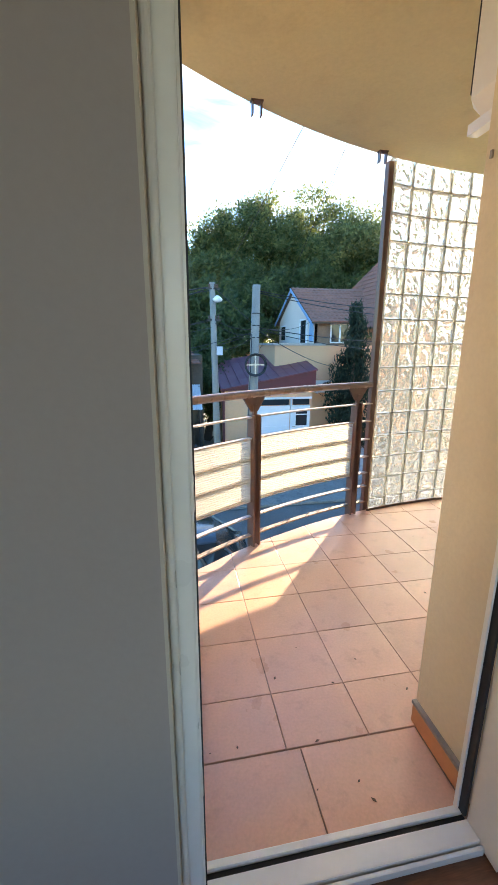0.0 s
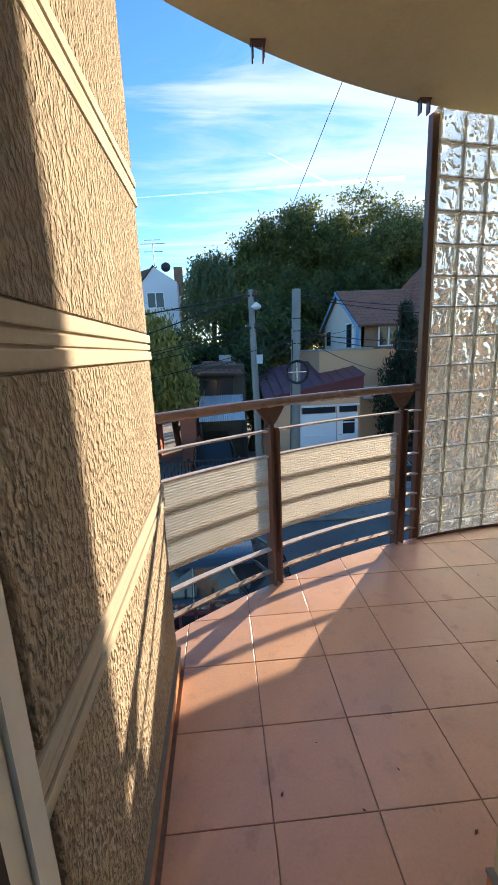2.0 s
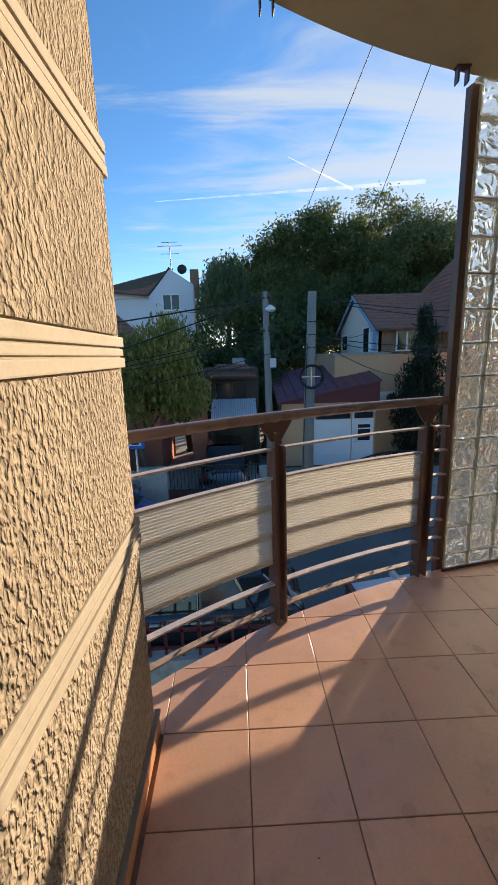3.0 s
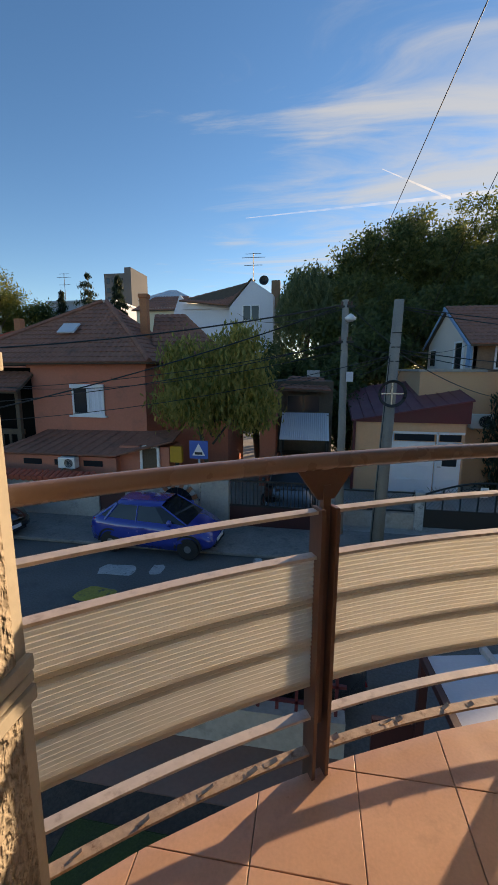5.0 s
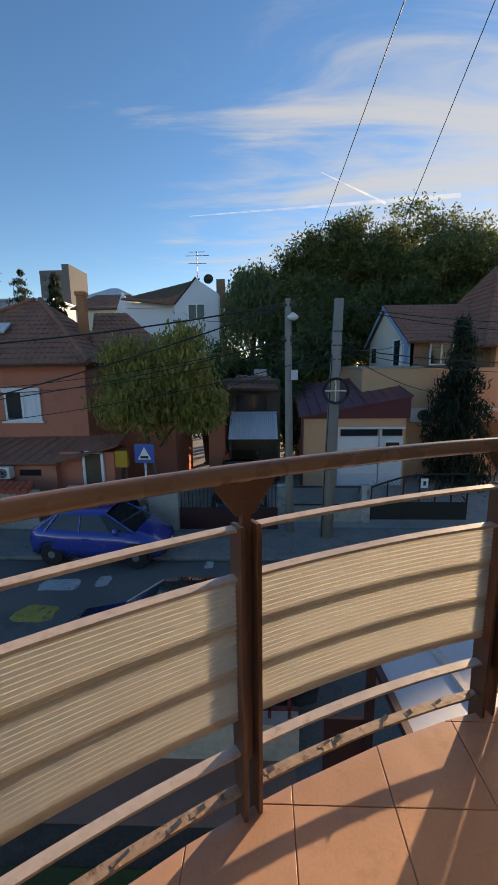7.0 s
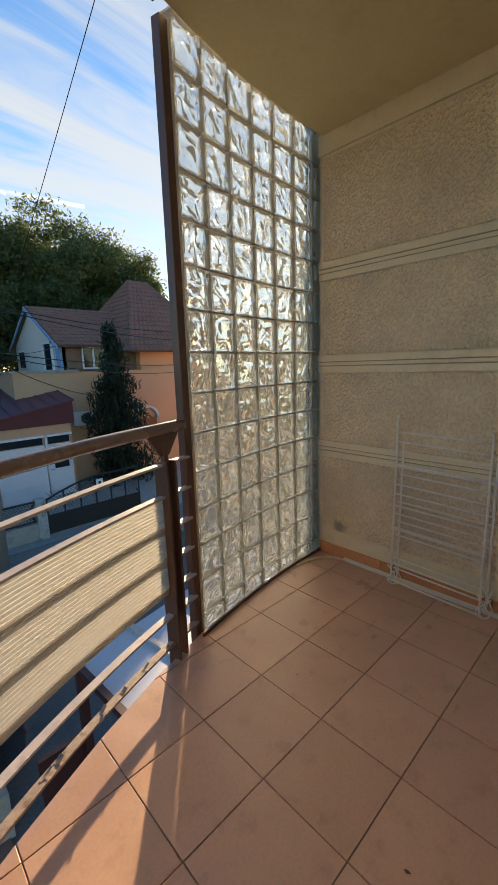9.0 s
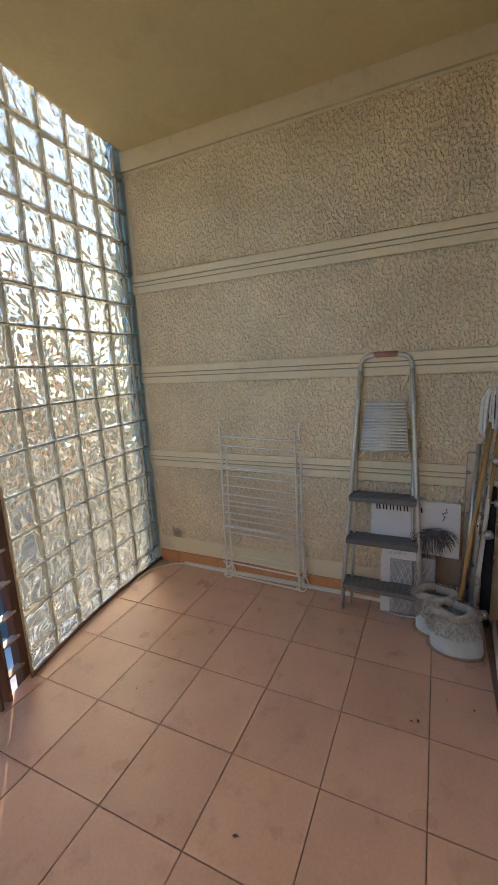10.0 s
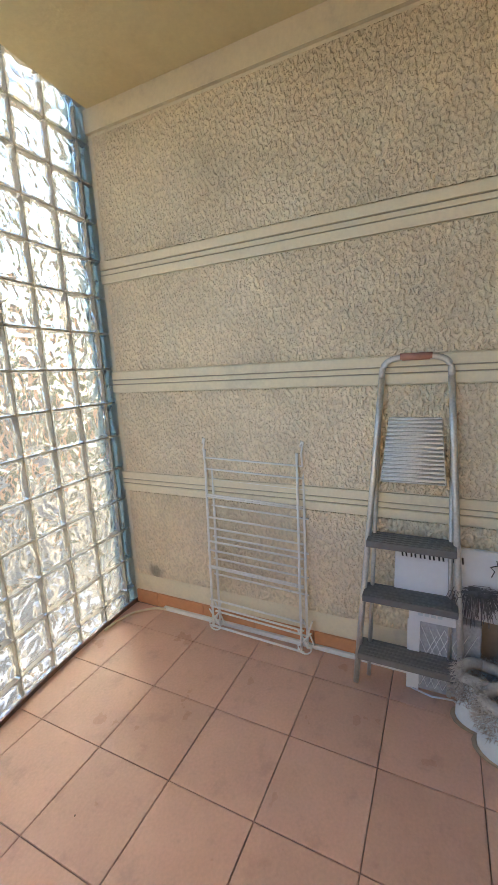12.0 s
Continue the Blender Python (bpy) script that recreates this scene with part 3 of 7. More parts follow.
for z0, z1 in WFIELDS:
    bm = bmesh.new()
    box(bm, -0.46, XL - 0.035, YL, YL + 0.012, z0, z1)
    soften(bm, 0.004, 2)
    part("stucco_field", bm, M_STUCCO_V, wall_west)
bands(wall_south, YH, 0.86, XB, "x", 1, M_STUCCO_W, [(0.13, B1 - 0.06), (B2 + 0.06, B3 - 0.03), (B3 + 0.03, 2.70)], (0.06, 0.07))
bands(wall_south, YH, 0.86, NX0, "x", 1, M_STUCCO_W, [(B1 - 0.03, B2 - 0.03)], (0.06, 0.008))
bm = bmesh.new()
box(bm, 0.87, XB, YH, YH + 0.008, B3 - 0.010, B3 + 0.010)
part("groove_line", bm, M_STONE, wall_south)
bm = bmesh.new()
box(bm, NX0 - 0.01, XB, YH, YH + 0.014, B2 + 0.012, B2 + 0.042)
soften(bm, 0.006, 2)
part("niche_lintel", bm, M_NICHE, wall_south)
bm = bmesh.new()
box(bm, NX0, NX1, 0.68, YH + 0.02, 0.775, 0.80)
soften(bm, 0.004)
sill = part("niche_sill", bm, M_STONE, wall_south, "grey stone sill")
bm = bmesh.new()
box(bm, 1.85, 2.33, 0.70, 0.93, 0.801, 0.815)
soften(bm, 0.004)
part("niche_tray", bm, M_DARK, wall_south)
bm = bmesh.new()
box(bm, 0.876, 0.886, 0.80, YH + 0.03, 0.085, H)
part("door_reveal", bm, M_REVEAL, wall_south, "smooth cream reveal")
bm = bmesh.new()
box(bm, 0.8865, 0.99, YH, YH + 0.03, 0.0, H)
soften(bm, 0.006, 2)
part("corner_strip", bm, M_REVEAL, wall_south)
bm = bmesh.new()
box(bm, XB - 0.02, XB, YH + 0.02, 3.24, 2.68, H)
part("top_band", bm, M_TRIM, wall_east)


def skirting(parent, x0, x1, y0, y1, along, pitch=1 / 3):
    a, b = (x0, x1) if along == "x" else (y0, y1)
    k = a
    while k < b - 0.01:
        e = min(k + pitch - 0.004, b)
        bm = bmesh.new()
        if along == "x":
            box(bm, k, e, y0, y1, 0.0, 0.085)
        else:
            box(bm, x0, x1, k, e, 0.0, 0.085)
        soften(bm, 0.002)
        part("skirting_tile", bm, M_SKIRT, parent)
        k += pitch


skirting(wall_east, XB - 0.014, XB, YH + 0.02, 3.22, "y")
skirting(wall_west, XL, XL + 0.016, 0.80, YL + 0.02, "y")
skirting(wall_south, 0.862, 0.876, 0.80, YH + 0.03, "y")
bm = bmesh.new()
box(bm, XL, XL + 0.022, 0.80, YL + 0.02, 0.086, 0.10)
part("skirting_cap", bm, M_STONE, wall_west)
bm = bmesh.new()
box(bm, 0.857, 0.876, 0.80, YH + 0.03, 0.086, 0.10)
part("skirting_cap", bm, M_STONE, wall_south)
bm = bmesh.new()
box(bm, XB - 0.035, XB - 0.014, 1.4, 3.0, 0.0, 0.022)
soften(bm, 0.003)
tagged(new("cable_duct", mesh_of("cable_duct", bm, M_PVC)), "white plastic cable duct on the floor by the wall", "cable duct")
bm = bmesh.new()
box(bm, 1.1, 2.86, YH + 0.036, YH + 0.056, 0.0, 0.014)
soften(bm, 0.003)
house_duct = tagged(new("cable_duct", mesh_of("cable_duct", bm, M_PVC)), "grey-white floor duct along the house wall", "cable duct")

bm = bmesh.new()
box(bm, 1.1, 2.86, YH + 0.012, YH + 0.034, 0.0, 0.018)
soften(bm, 0.003)
floor_batten = tagged(new("floor_batten", mesh_of("floor_batten", bm, M_BATTEN)), "narrow brown wooden batten on the floor along the house wall", "batten")


def askew(ob):
    """The house wall stands a little out of square with the tiles."""
    for o in (ob, *ob.children_recursive):
        for v in o.data.vertices:
            if v.co.y > 1.0:
                v.co.y += 0.043 - 0.047 * (v.co.x - 0.86)


askew(wall_south)
askew(house_duct)
askew(floor_batten)

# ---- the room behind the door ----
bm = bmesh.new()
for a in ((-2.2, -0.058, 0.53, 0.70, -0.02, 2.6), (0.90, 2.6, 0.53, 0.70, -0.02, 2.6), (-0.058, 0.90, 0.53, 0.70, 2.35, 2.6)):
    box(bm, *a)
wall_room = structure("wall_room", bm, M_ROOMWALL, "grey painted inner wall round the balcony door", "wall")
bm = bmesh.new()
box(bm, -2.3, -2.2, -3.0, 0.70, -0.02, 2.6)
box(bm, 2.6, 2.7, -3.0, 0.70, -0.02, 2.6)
# far wall with an opening added for the fill lamp
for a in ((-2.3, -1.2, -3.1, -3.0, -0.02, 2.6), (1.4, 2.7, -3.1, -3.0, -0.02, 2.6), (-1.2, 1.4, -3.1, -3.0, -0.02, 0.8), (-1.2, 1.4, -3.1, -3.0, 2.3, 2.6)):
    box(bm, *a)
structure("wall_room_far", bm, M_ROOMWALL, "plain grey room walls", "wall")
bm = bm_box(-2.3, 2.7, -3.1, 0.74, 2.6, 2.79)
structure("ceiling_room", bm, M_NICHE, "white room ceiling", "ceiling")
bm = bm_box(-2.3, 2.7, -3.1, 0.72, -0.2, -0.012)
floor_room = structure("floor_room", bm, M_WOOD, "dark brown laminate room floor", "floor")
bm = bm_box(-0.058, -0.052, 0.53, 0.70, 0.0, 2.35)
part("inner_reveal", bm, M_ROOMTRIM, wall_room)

door = tagged(thing("door_1", (0.43, 0.72, 0), "white plastic balcony door standing open inwards", "door"), kind="structure")
for x0, x1 in ((-0.052, -0.004), (0.828, 0.90)):
    bm = bm_box(x0, x1, 0.625, 0.75, 0.0, 2.33)
    soften(bm, 0.004, 2)
    part("frame_post", bm, M_PVC, door)
bm = bm_box(-0.004, 0.828, 0.625, 0.75, 2.27, 2.33)
part("frame_head", bm, M_PVC, door)
bm = bm_box(-0.004, 0.828, 0.690, 0.750, -0.01, 0.022)
soften(bm, 0.004, 2)
part("threshold", bm, M_PVC, door, "scuffed white threshold")
bm = bm_box(-0.004, 0.828, 0.770, 0.790, -0.01, 0.026)
soften(bm, 0.003, 2)
part("threshold_lip", bm, M_PVC, door)
bm = bm_box(-0.004, 0.828, 0.672, 0.684, -0.01, 0.016)
soften(bm, 0.003, 2)
part("threshold_edge", bm, M_PVC, door)
bm = bm_box(-0.004, 0.828, 0.751, 0.769, -0.01, 0.010)
part("threshold_gasket", bm, M_RUBBER, door)
bm = bm_box(-0.0038, 0.006, 0.672, 0.702, 0.03, 2.27)
part("gasket", bm, M_RUBBER, door)
bm = bm_box(0.817, 0.827, 0.752, 0.79, 0.03, 2.27)
part("gasket", bm, M_RUBBER, door)
bm = bm_box(0.808, 0.815, 0.775, 0.79, 0.03, 2.27)
part("frame_lip", bm, M_PVC, door)
bm = bm_box(-0.029, 0.0015, 0.752, 0.79, 0.03, 2.27)
part("frame_lip", bm, M_PVC, door)
for z in (0.47, 1.17):
    bm = bm_box(-0.0038, 0.003, 0.650, 0.668, z, z + 0.075)
    soften(bm, 0.004, 2)
    part("strike_plate", bm, M_STEEL, door)
HX, HY, HA = 0.885, 0.655, radians(-84)       # the leaf swings inwards on this hinge line


def leaf_box(bm, a0, a1, z0, z1, t0=-0.035, t1=0.035):
    d, s = Vector((math.cos(HA), math.sin(HA), 0)), Vector((-math.sin(HA), math.cos(HA), 0))
    o = Vector((HX, HY, 0))
    slab(bm, [o + d * a0 + s * t0 + Vector((0, 0, z0)), o + d * a1 + s * t0 + Vector((0, 0, z0)), o + d * a1 + s * t0 + Vector((0, 0, z1)), o + d * a0 + s * t0 + Vector((0, 0, z1))], t0 - t1)


bm = bm_box(-0.0515, -0.036, 0.600, 0.624, 0.0, 2.33)
soften(bm, 0.008, 3)
part("frame_rebate", bm, M_PVC, door)
bm = bm_box(-0.0038, 0.0012, 0.640, 0.646, 0.03, 2.27)
part("seal_bead", bm, M_PVC, door)
for name, a0, a1, z0, z1 in (("leaf_stile", 0.0, 0.09, 0.03, 2.26), ("leaf_stile", 0.69, 0.78, 0.03, 2.26), ("leaf_rail", 0.09, 0.69, 0.03, 0.13), ("leaf_rail", 0.09, 0.69, 2.16, 2.26), ("leaf_rail", 0.09, 0.69, 0.80, 0.90)):
    bm = bmesh.new()
    leaf_box(bm, a0, a1, z0, z1)
    soften(bm, 0.004, 2)
    part(name, bm, M_PVC, door)
for z0, z1 in ((0.13, 0.80), (0.90, 2.16)):
    bm = bmesh.new()
    leaf_box(bm, 0.09, 0.69, z0, z1, -0.006, 0.006)
    part("pane", bm, M_PANE, door).visible_shadow = False

# ---- glass block screen ----
GX0 = 1.645
gscreen = thing("glass_block_screen", (2.25, 3.2, 0), "curved screen of clear wavy glass blocks in a brown frame", "glass wall")
PW, PH, BT = 0.1925, 0.1955, 0.08
a_start = math.acos((GX0 + 0.02 - CX) / (R + 0.02))


def pressed_block(h):
    """A glass block with rounded shoulders, h high."""
    bm = bmesh.new()
    box(bm, -PW / 2 + 0.0045, PW / 2 - 0.0045, -BT / 2, BT / 2, -h / 2 + 0.0045, h / 2 - 0.0045)
    soften(bm, 0.010, 3)
    return mesh_of("glass_block", bm, M_GBLOCK)


blk_mesh, half_mesh = pressed_block(PH), pressed_block(0.101)
joint = bmesh.new()
for c in range(7):
    ang = a_start - (PW * (c + 0.5)) / (R + 0.02)
    bx, by = CX + (R + 0.02) * math.cos(ang), CY + (R + 0.02) * math.sin(ang)
    if bx - PW / 2 > XB:
        continue
    for r_ in range(15):
        me = half_mesh if r_ == 0 else blk_mesh
        z = 0.05 if r_ == 0 else 0.10 + PH * (r_ - 0.5)
        if z + PH / 2 > H + 0.09:
            continue
        ob = place(new("glass_block", me), gscreen)
        ob.matrix_basis = Matrix.Translation((bx, by, z)) @ Matrix.Rotation(ang - math.pi / 2, 4, "Z")
for c in range(8):
    ang = a_start - (PW * c) / (R + 0.02)
    bx, by = CX + (R + 0.02) * math.cos(ang), CY + (R + 0.02) * math.sin(ang)
    if bx > XB:
        continue
    v0 = len(joint.verts)
    box(joint, -0.0048, 0.0048, -0.03, 0.03, 0.0, H)
    joint.verts.ensure_lookup_table()
    for v in joint.verts[v0:]:
        v.co = Matrix.Translation((bx, by, 0)) @ Matrix.Rotation(ang - math.pi / 2, 4, "Z") @ v.co
part("upright_joint", joint, M_GFRAME, gscreen)
joint = bmesh.new()
for r_ in range(15):
    strip(joint, [(x, y, 0.10 + PH * r_ - 0.0) for x, y in arc(GX0 + 0.03, XB, 14, R + 0.02)], 0.056, 0.0095)
part("level_joint", joint, M_GFRAME, gscreen)
bm = bmesh.new()
ang = a_start + 0.004
box(bm, -0.025, 0.025, -0.022, 0.024, -0.05, H)
soften(bm, 0.003)
for v in bm.verts:
    v.co = Matrix.Translation((GX0 - 0.005, edge_y(GX0, R + 0.02), 0)) @ Matrix.Rotation(ang - math.pi / 2, 4, "Z") @ v.co
part("frame_post", bm, M_BROWN, gscreen, "brown painted steel upright")
bm = bmesh.new()
strip(bm, [(x, y, 0.006) for x, y in arc(GX0, XB, 14, R - 0.03)], 0.012, 0.03)
part("bottom_angle", bm, M_BROWN, gscreen)

# ---- railing ----
RR = R + 0.005
railing = thing("railing", (0.5, 2.7, 0), "brown steel railing with cream ribbed fibreglass slats", "railing")


def on_arc(x, r=RR):
    return (x, edge_y(x, r))


def tangent(x):
    n = Vector((x - CX, edge_y(x, RR) - CY, 0)).normalized()
    return Vector((n.y, -n.x, 0)), n


bm = bmesh.new()
tube(bm, [(x, y, 1.135) for x, y in arc(-0.42, 1.61, 40, RR)], 0.027, 14)
part("handrail", bm, M_RAIL, railing, "round brown handrail", smooth=True)
POSTS = (0.52, 1.48)
for px in POSTS:
    t_, n_ = tangent(px)
    c = Vector((*on_arc(px), 0))
    rot = Matrix((( t_.x, n_.x, 0, c.x), (t_.y, n_.y, 0, c.y), (0, 0, 1, 0), (0, 0, 0, 1)))
    for s in (-1, 1):
        bm = bmesh.new()
        lo = -0.05
        pts = [(-0.040, lo), (0.030, lo), (0.036, 0.30), (0.036, 0.96), (0.026, 0.985), (0.0, 0.99), (-0.036, 0.99), (-0.040, 0.96)]
        a = [bm.verts.new((s * 0.026 - 0.007, y, z)) for y, z in pts]
        b = [bm.verts.new((s * 0.026 + 0.007, y, z)) for y, z in pts]
        bm.faces.new(a[::-1]); bm.faces.new(b)
        for i in range(len(pts)):
            bm.faces.new((a[i], a[(i + 1) % len(pts)], b[(i + 1) % len(pts)], b[i]))
        soften(bm, 0.0015)
        for v in bm.verts:
            v.co = rot @ v.co
        part("post_plate", bm, M_BROWN, railing)
    bm = bmesh.new()
    box(bm, -0.013, 0.013, -0.012, 0.012, 0.2, 1.06)
    for v in bm.verts:
        v.co = rot @ v.co
    part("post_core", bm, M_BROWN, railing)
    bm = bmesh.new()
    q = [(-0.030, 1.012), (0.030, 1.012), (0.105, 1.115), (-0.105, 1.115)]
    a = [bm.verts.new((x, -0.006, z)) for x, z in q]
    b = [bm.verts.new((x, 0.006, z)) for x, z in q]
    bm.faces.new(a); bm.faces.new(b[::-1])
    for i in range(4):
        bm.faces.new((a[i], b[i], b[(i + 1) % 4], a[(i + 1) % 4]))
    soften(bm, 0.001)
    for v in bm.verts:
        v.co = rot @ v.co
    part("bracket_plate", bm, M_BROWN, railing)
SPANS = ((-0.40, 0.497), (0.543, 1.457), (1.503, 1.63))
LEVELS = (0.085, 0.235, 0.36, 0.51, 0.665, 0.825, 0.975)
for si, (x0, x1) in enumerate(SPANS):
    for z in LEVELS:
        bm = bmesh.new()
        if si < 2 and z in (0.36, 0.51, 0.665):
            strip(bm, [(x, y, z + 0.004) for x, y in arc(x0, x1, 12, RR + 0.012)], 0.008, 0.036)
            part("bar", bm, M_BAR, railing)
            continue
        strip(bm, [(x, y, z) for x, y in arc(x0, x1, 12, RR)], 0.036, 0.010)
        part("bar", bm, M_RUST if z < 0.1 else M_BAR, railing, "peeling rusty flat bar" if z < 0.1 else "")
for x0, x1 in SPANS[:2]:
    for k in range(3):
        z0, z1 = 0.345 + 0.157 * k, 0.345 + 0.157 * k + 0.153
        bm = bmesh.new()
        prof = []
        ribs = 10
        for i in range(ribs * 2 + 1):
            f = i / (ribs * 2)
            prof.append((0.004 - 0.004 * f + (0.0035 if i % 2 else -0.0035), z0 + (z1 - z0) * f))
        rows = []
        for x, y in arc(x0 + 0.004, x1 - 0.004, 10, RR):
            n_ = Vector((x - CX, y - CY, 0)).normalized()
            rows.append([bm.verts.new((x - n_.x * d, y - n_.y * d, z)) for d, z in prof] + [bm.verts.new((x - n_.x * (d - 0.004), y - n_.y * (d - 0.004), z)) for d, z in prof[::-1]])
        for A, B in zip(rows, rows[1:]):
            for i in range(len(A)):
                bm.faces.new((A[i], A[(i + 1) % len(A)], B[(i + 1) % len(A)], B[i]))
        bm.faces.new(rows[0]); bm.faces.new(rows[-1][::-1])
        part("ribbed_slat", bm, M_SLAT, railing)
# curled flakes of old paint on the rusty bottom bars
rf = random.Random(17)
for x0, x1, count in ((-0.36, 0.47, 6), (0.57, 1.44, 7)):
    for k in range(count):
        x = x0 + (x1 - x0) * (k + rf.uniform(0.1, 0.9)) / count
        t_, n_ = tangent(x)
        c = Vector((*on_arc(x), 0.0905)) + n_ * rf.uniform(-0.010, 0.008)
        l, w, lift = rf.uniform(0.010, 0.026), rf.uniform(0.005, 0.011), rf.uniform(0.006, 0.016)
        bm = bmesh.new()
        rows = []
        for i in range(5):
            f = i / 4
            p = c + t_ * l * (2 * f - 1) + Vector((0, 0, lift * f * f))
            rows.append([bm.verts.new(p + n_ * w), bm.verts.new(p - n_ * w), bm.verts.new(p - n_ * w + Vector((0, 0, 0.0012))), bm.verts.new(p + n_ * w + Vector((0, 0, 0.0012)))])
        for A, B in zip(rows, rows[1:]):
            for i in range(4):
                bm.faces.new((A[i], A[(i + 1) % 4], B[(i + 1) % 4], B[i]))
        bm.faces.new(rows[0]); bm.faces.new(rows[-1][::-1])
        part("paint_flake", bm, M_RUST, railing)
# hooks under the soffit's edge
for hx in (0.50, 1.50):
    y = edge_y(hx, R - 0.085)
    hook = thing("awning_bracket", (hx, y, H), "small brown steel bracket under the soffit edge", "bracket", "awning brackets")
    for dx in (-0.025, 0.025):
        bm = bm_box(hx + dx - 0.004, hx + dx + 0.004, y - 0.02, y + 0.02, H - 0.075, H)
        soften(bm, 0.002)
        part("bracket_ear", bm, M_BROWN, hook)
    bm = bm_box(hx - 0.035, hx + 0.035, y - 0.02, y + 0.02, H - 0.008, H)
    part("bracket_foot", bm, M_BROWN, hook)

# ---- street ----
G = -3.4
bm = bmesh.new()
box(bm, -1500, 1500, -300, 2500, G - 1, G)
structure("ground", bm, M_ASPHALT, "patched grey asphalt street and ground", "ground")
bm = bm_box(-30, 30, 11.0, 13.0, G, G + 0.10)
soften(bm, 0.02)
structure("pavement", bm, M_PAVE, "worn concrete pavement with kerb", "pavement")
bm = bm_box(-8, 0.95, 5.0, 5.75, G, G + 0.03)
structure("pavement_yard", bm, M_YARD, "pink paved front yard below", "pavement")
bm = bm_box(-8, 0.95, 1.9, 4.996, G, G + 0.022)
structure("ground_bed", bm, M_SOIL, "bare dark soil bed in the front yard", "ground")
bm = bm_box(-1.95, -0.25, 3.2, 4.62, G + 0.022, G + 0.05)
soften(bm, 0.02)
structure("lawn", bm, M_GRASS, "small patch of green grass in the soil bed", "lawn")
bm = bm_box(-30, 30, 13.0, 70, G, G + 0.012)
structure("ground_yards", bm, M_CONCRETE, "bare earth and concrete yards", "ground")


def wall_thing(name, boxes, material, label, category):
    bm = bmesh.new()
    for b in boxes:
        box(bm, *b)
    return tagged(new(name, mesh_of(name, bm, material)), label, category)


# garden wall across the street
gw = thing("garden_wall", (-5, 12.9, G), "grey concrete garden wall with brick arches", "garden wall")
part("wall", bm_box(-14, -6.15, 12.8, 13.0, G, -2.12), M_CONCRETE, gw)
part("wall", bm_box(-5.25, -1.95, 12.8, 13.0, G, -2.0), M_CONCRETE, gw)
part("pillar", bm_box(-2.85, -1.93, 12.76, 13.04, G, -1.9), M_CONCRETE, gw)
for ax, az in ((-3.52, -2.66), (-9.95, -2.62)):
    for i in range(13):
        a = math.pi * (i + 0.5) / 13
        bm = bmesh.new()
        box(bm, 0.50, 0.66, -0.05, 0.05, -0.055, 0.055)
        for v in bm.verts:
            v.co = Matrix.Translation((ax, 12.77, az)) @ Matrix.Rotation(-a, 4, "Y") @ v.co
        part("arch_brick", bm, M_CHIM if i % 2 else M_ROADWHITE, gw)
    bm = bmesh.new()
    pts = [(ax + 0.5 * math.cos(math.pi * i / 12), az + 0.5 * math.sin(math.pi * i / 12)) for i in range(13)]
    a = [bm.verts.new((x, 12.78, z)) for x, z in pts]
    b = [bm.verts.new((x, 12.795, z)) for x, z in pts]
    bm.faces.new(a); bm.faces.new(b[::-1])
    for i in range(13):
        bm.faces.new((a[i], a[(i + 1) % 13], b[(i + 1) % 13], b[i]))
    part("arch_opening", bm, M_DKGLASS, gw)
    for i in range(7):
        a = math.pi * (i + 0.5) / 7
        bm = bmesh.new()
        tube(bm, [(ax, 12.765, az), (ax + 0.5 * math.cos(a), 12.765, az + 0.5 * math.sin(a))], 0.010, 5)
        part("arch_bar", bm, M_IRON, gw)
for i in range(31):
    bm = bmesh.new()
    x = -12.6 + i * 0.205
    tube(bm, [(x, 12.68, -2.10), (x, 13.12, -1.98)], 0.10, 8)
    part("coping_tile", bm, M_ROOFRED, gw)
gd = thing("garden_door", (-5.7, 12.9, G), "dark maroon metal garden door", "gate")
part("panel", bm_box(-6.15, -5.25, 12.86, 12.9, G + 0.1, -2.25), M_GATERED, gd)
part("top_rail", bm_box(-6.15, -5.25, 12.84, 12.92, -2.25, -2.18), M_IRON, gd)


def bar_gate(name, x0, x1, y, z0, z1, solid, label, n):
    g = thing(name, ((x0 + x1) / 2, y, z0), label, "gate")
    part("lower_panel", bm_box(x0, x1, y - 0.015, y + 0.015, z0, z0 + solid), M_GATERED, g)
    for z in (z0 + solid, z1 - 0.06):
        part("rail", bm_box(x0, x1, y - 0.02, y + 0.02, z, z + 0.05), M_IRON, g)
    for i in range(n):
        x = x0 + (i + 0.5) * (x1 - x0) / n
        part("upright", bm_box(x - 0.012, x + 0.012, y - 0.012, y + 0.012, z0 + solid, z1), M_IRON, g)
    return g


bar_gate("driveway_gate", -1.9, 1.0, 12.85, G + 0.1, -1.86, 0.62, "black barred driveway gate with maroon lower panel", 26)

# pole side fence
fw = thing("fence_wall", (2.4, 13.7, G), "flaking white low wall with chain-link panel", "fence")
part("low_wall", bm_box(1.25, 3.62, 13.6, 13.8, G, -2.88), M_CONCRETE, fw)
for x in (1.0, 3.62):
    part("pillar", bm_box(x, x + 0.26, 13.56, 13.84, G, -2.2), M_ROADWHITE, fw)
for z in (-2.86, -2.28):
    part("rail", bm_box(1.26, 3.62, 13.68, 13.72, z, z + 0.04), M_IRON, fw)
bm = bmesh.new()
for i in range(24):
    x = 1.28 + i * 0.098
    tube(bm, [(x, 13.7, -2.85), (min(3.6, x + 0.5), 13.7, -2.28)], 0.006, 4)
    tube(bm, [(x, 13.71, -2.28), (min(3.6, x + 0.5), 13.71, -2.85)], 0.006, 4)
tagged(part("chain_link", bm, M_IRON, fw), kind="stuff")
yg = thing("yard_gate", (5.4, 13.7, G), "black arched yard gate with chain-link and a small white sign", "gate")
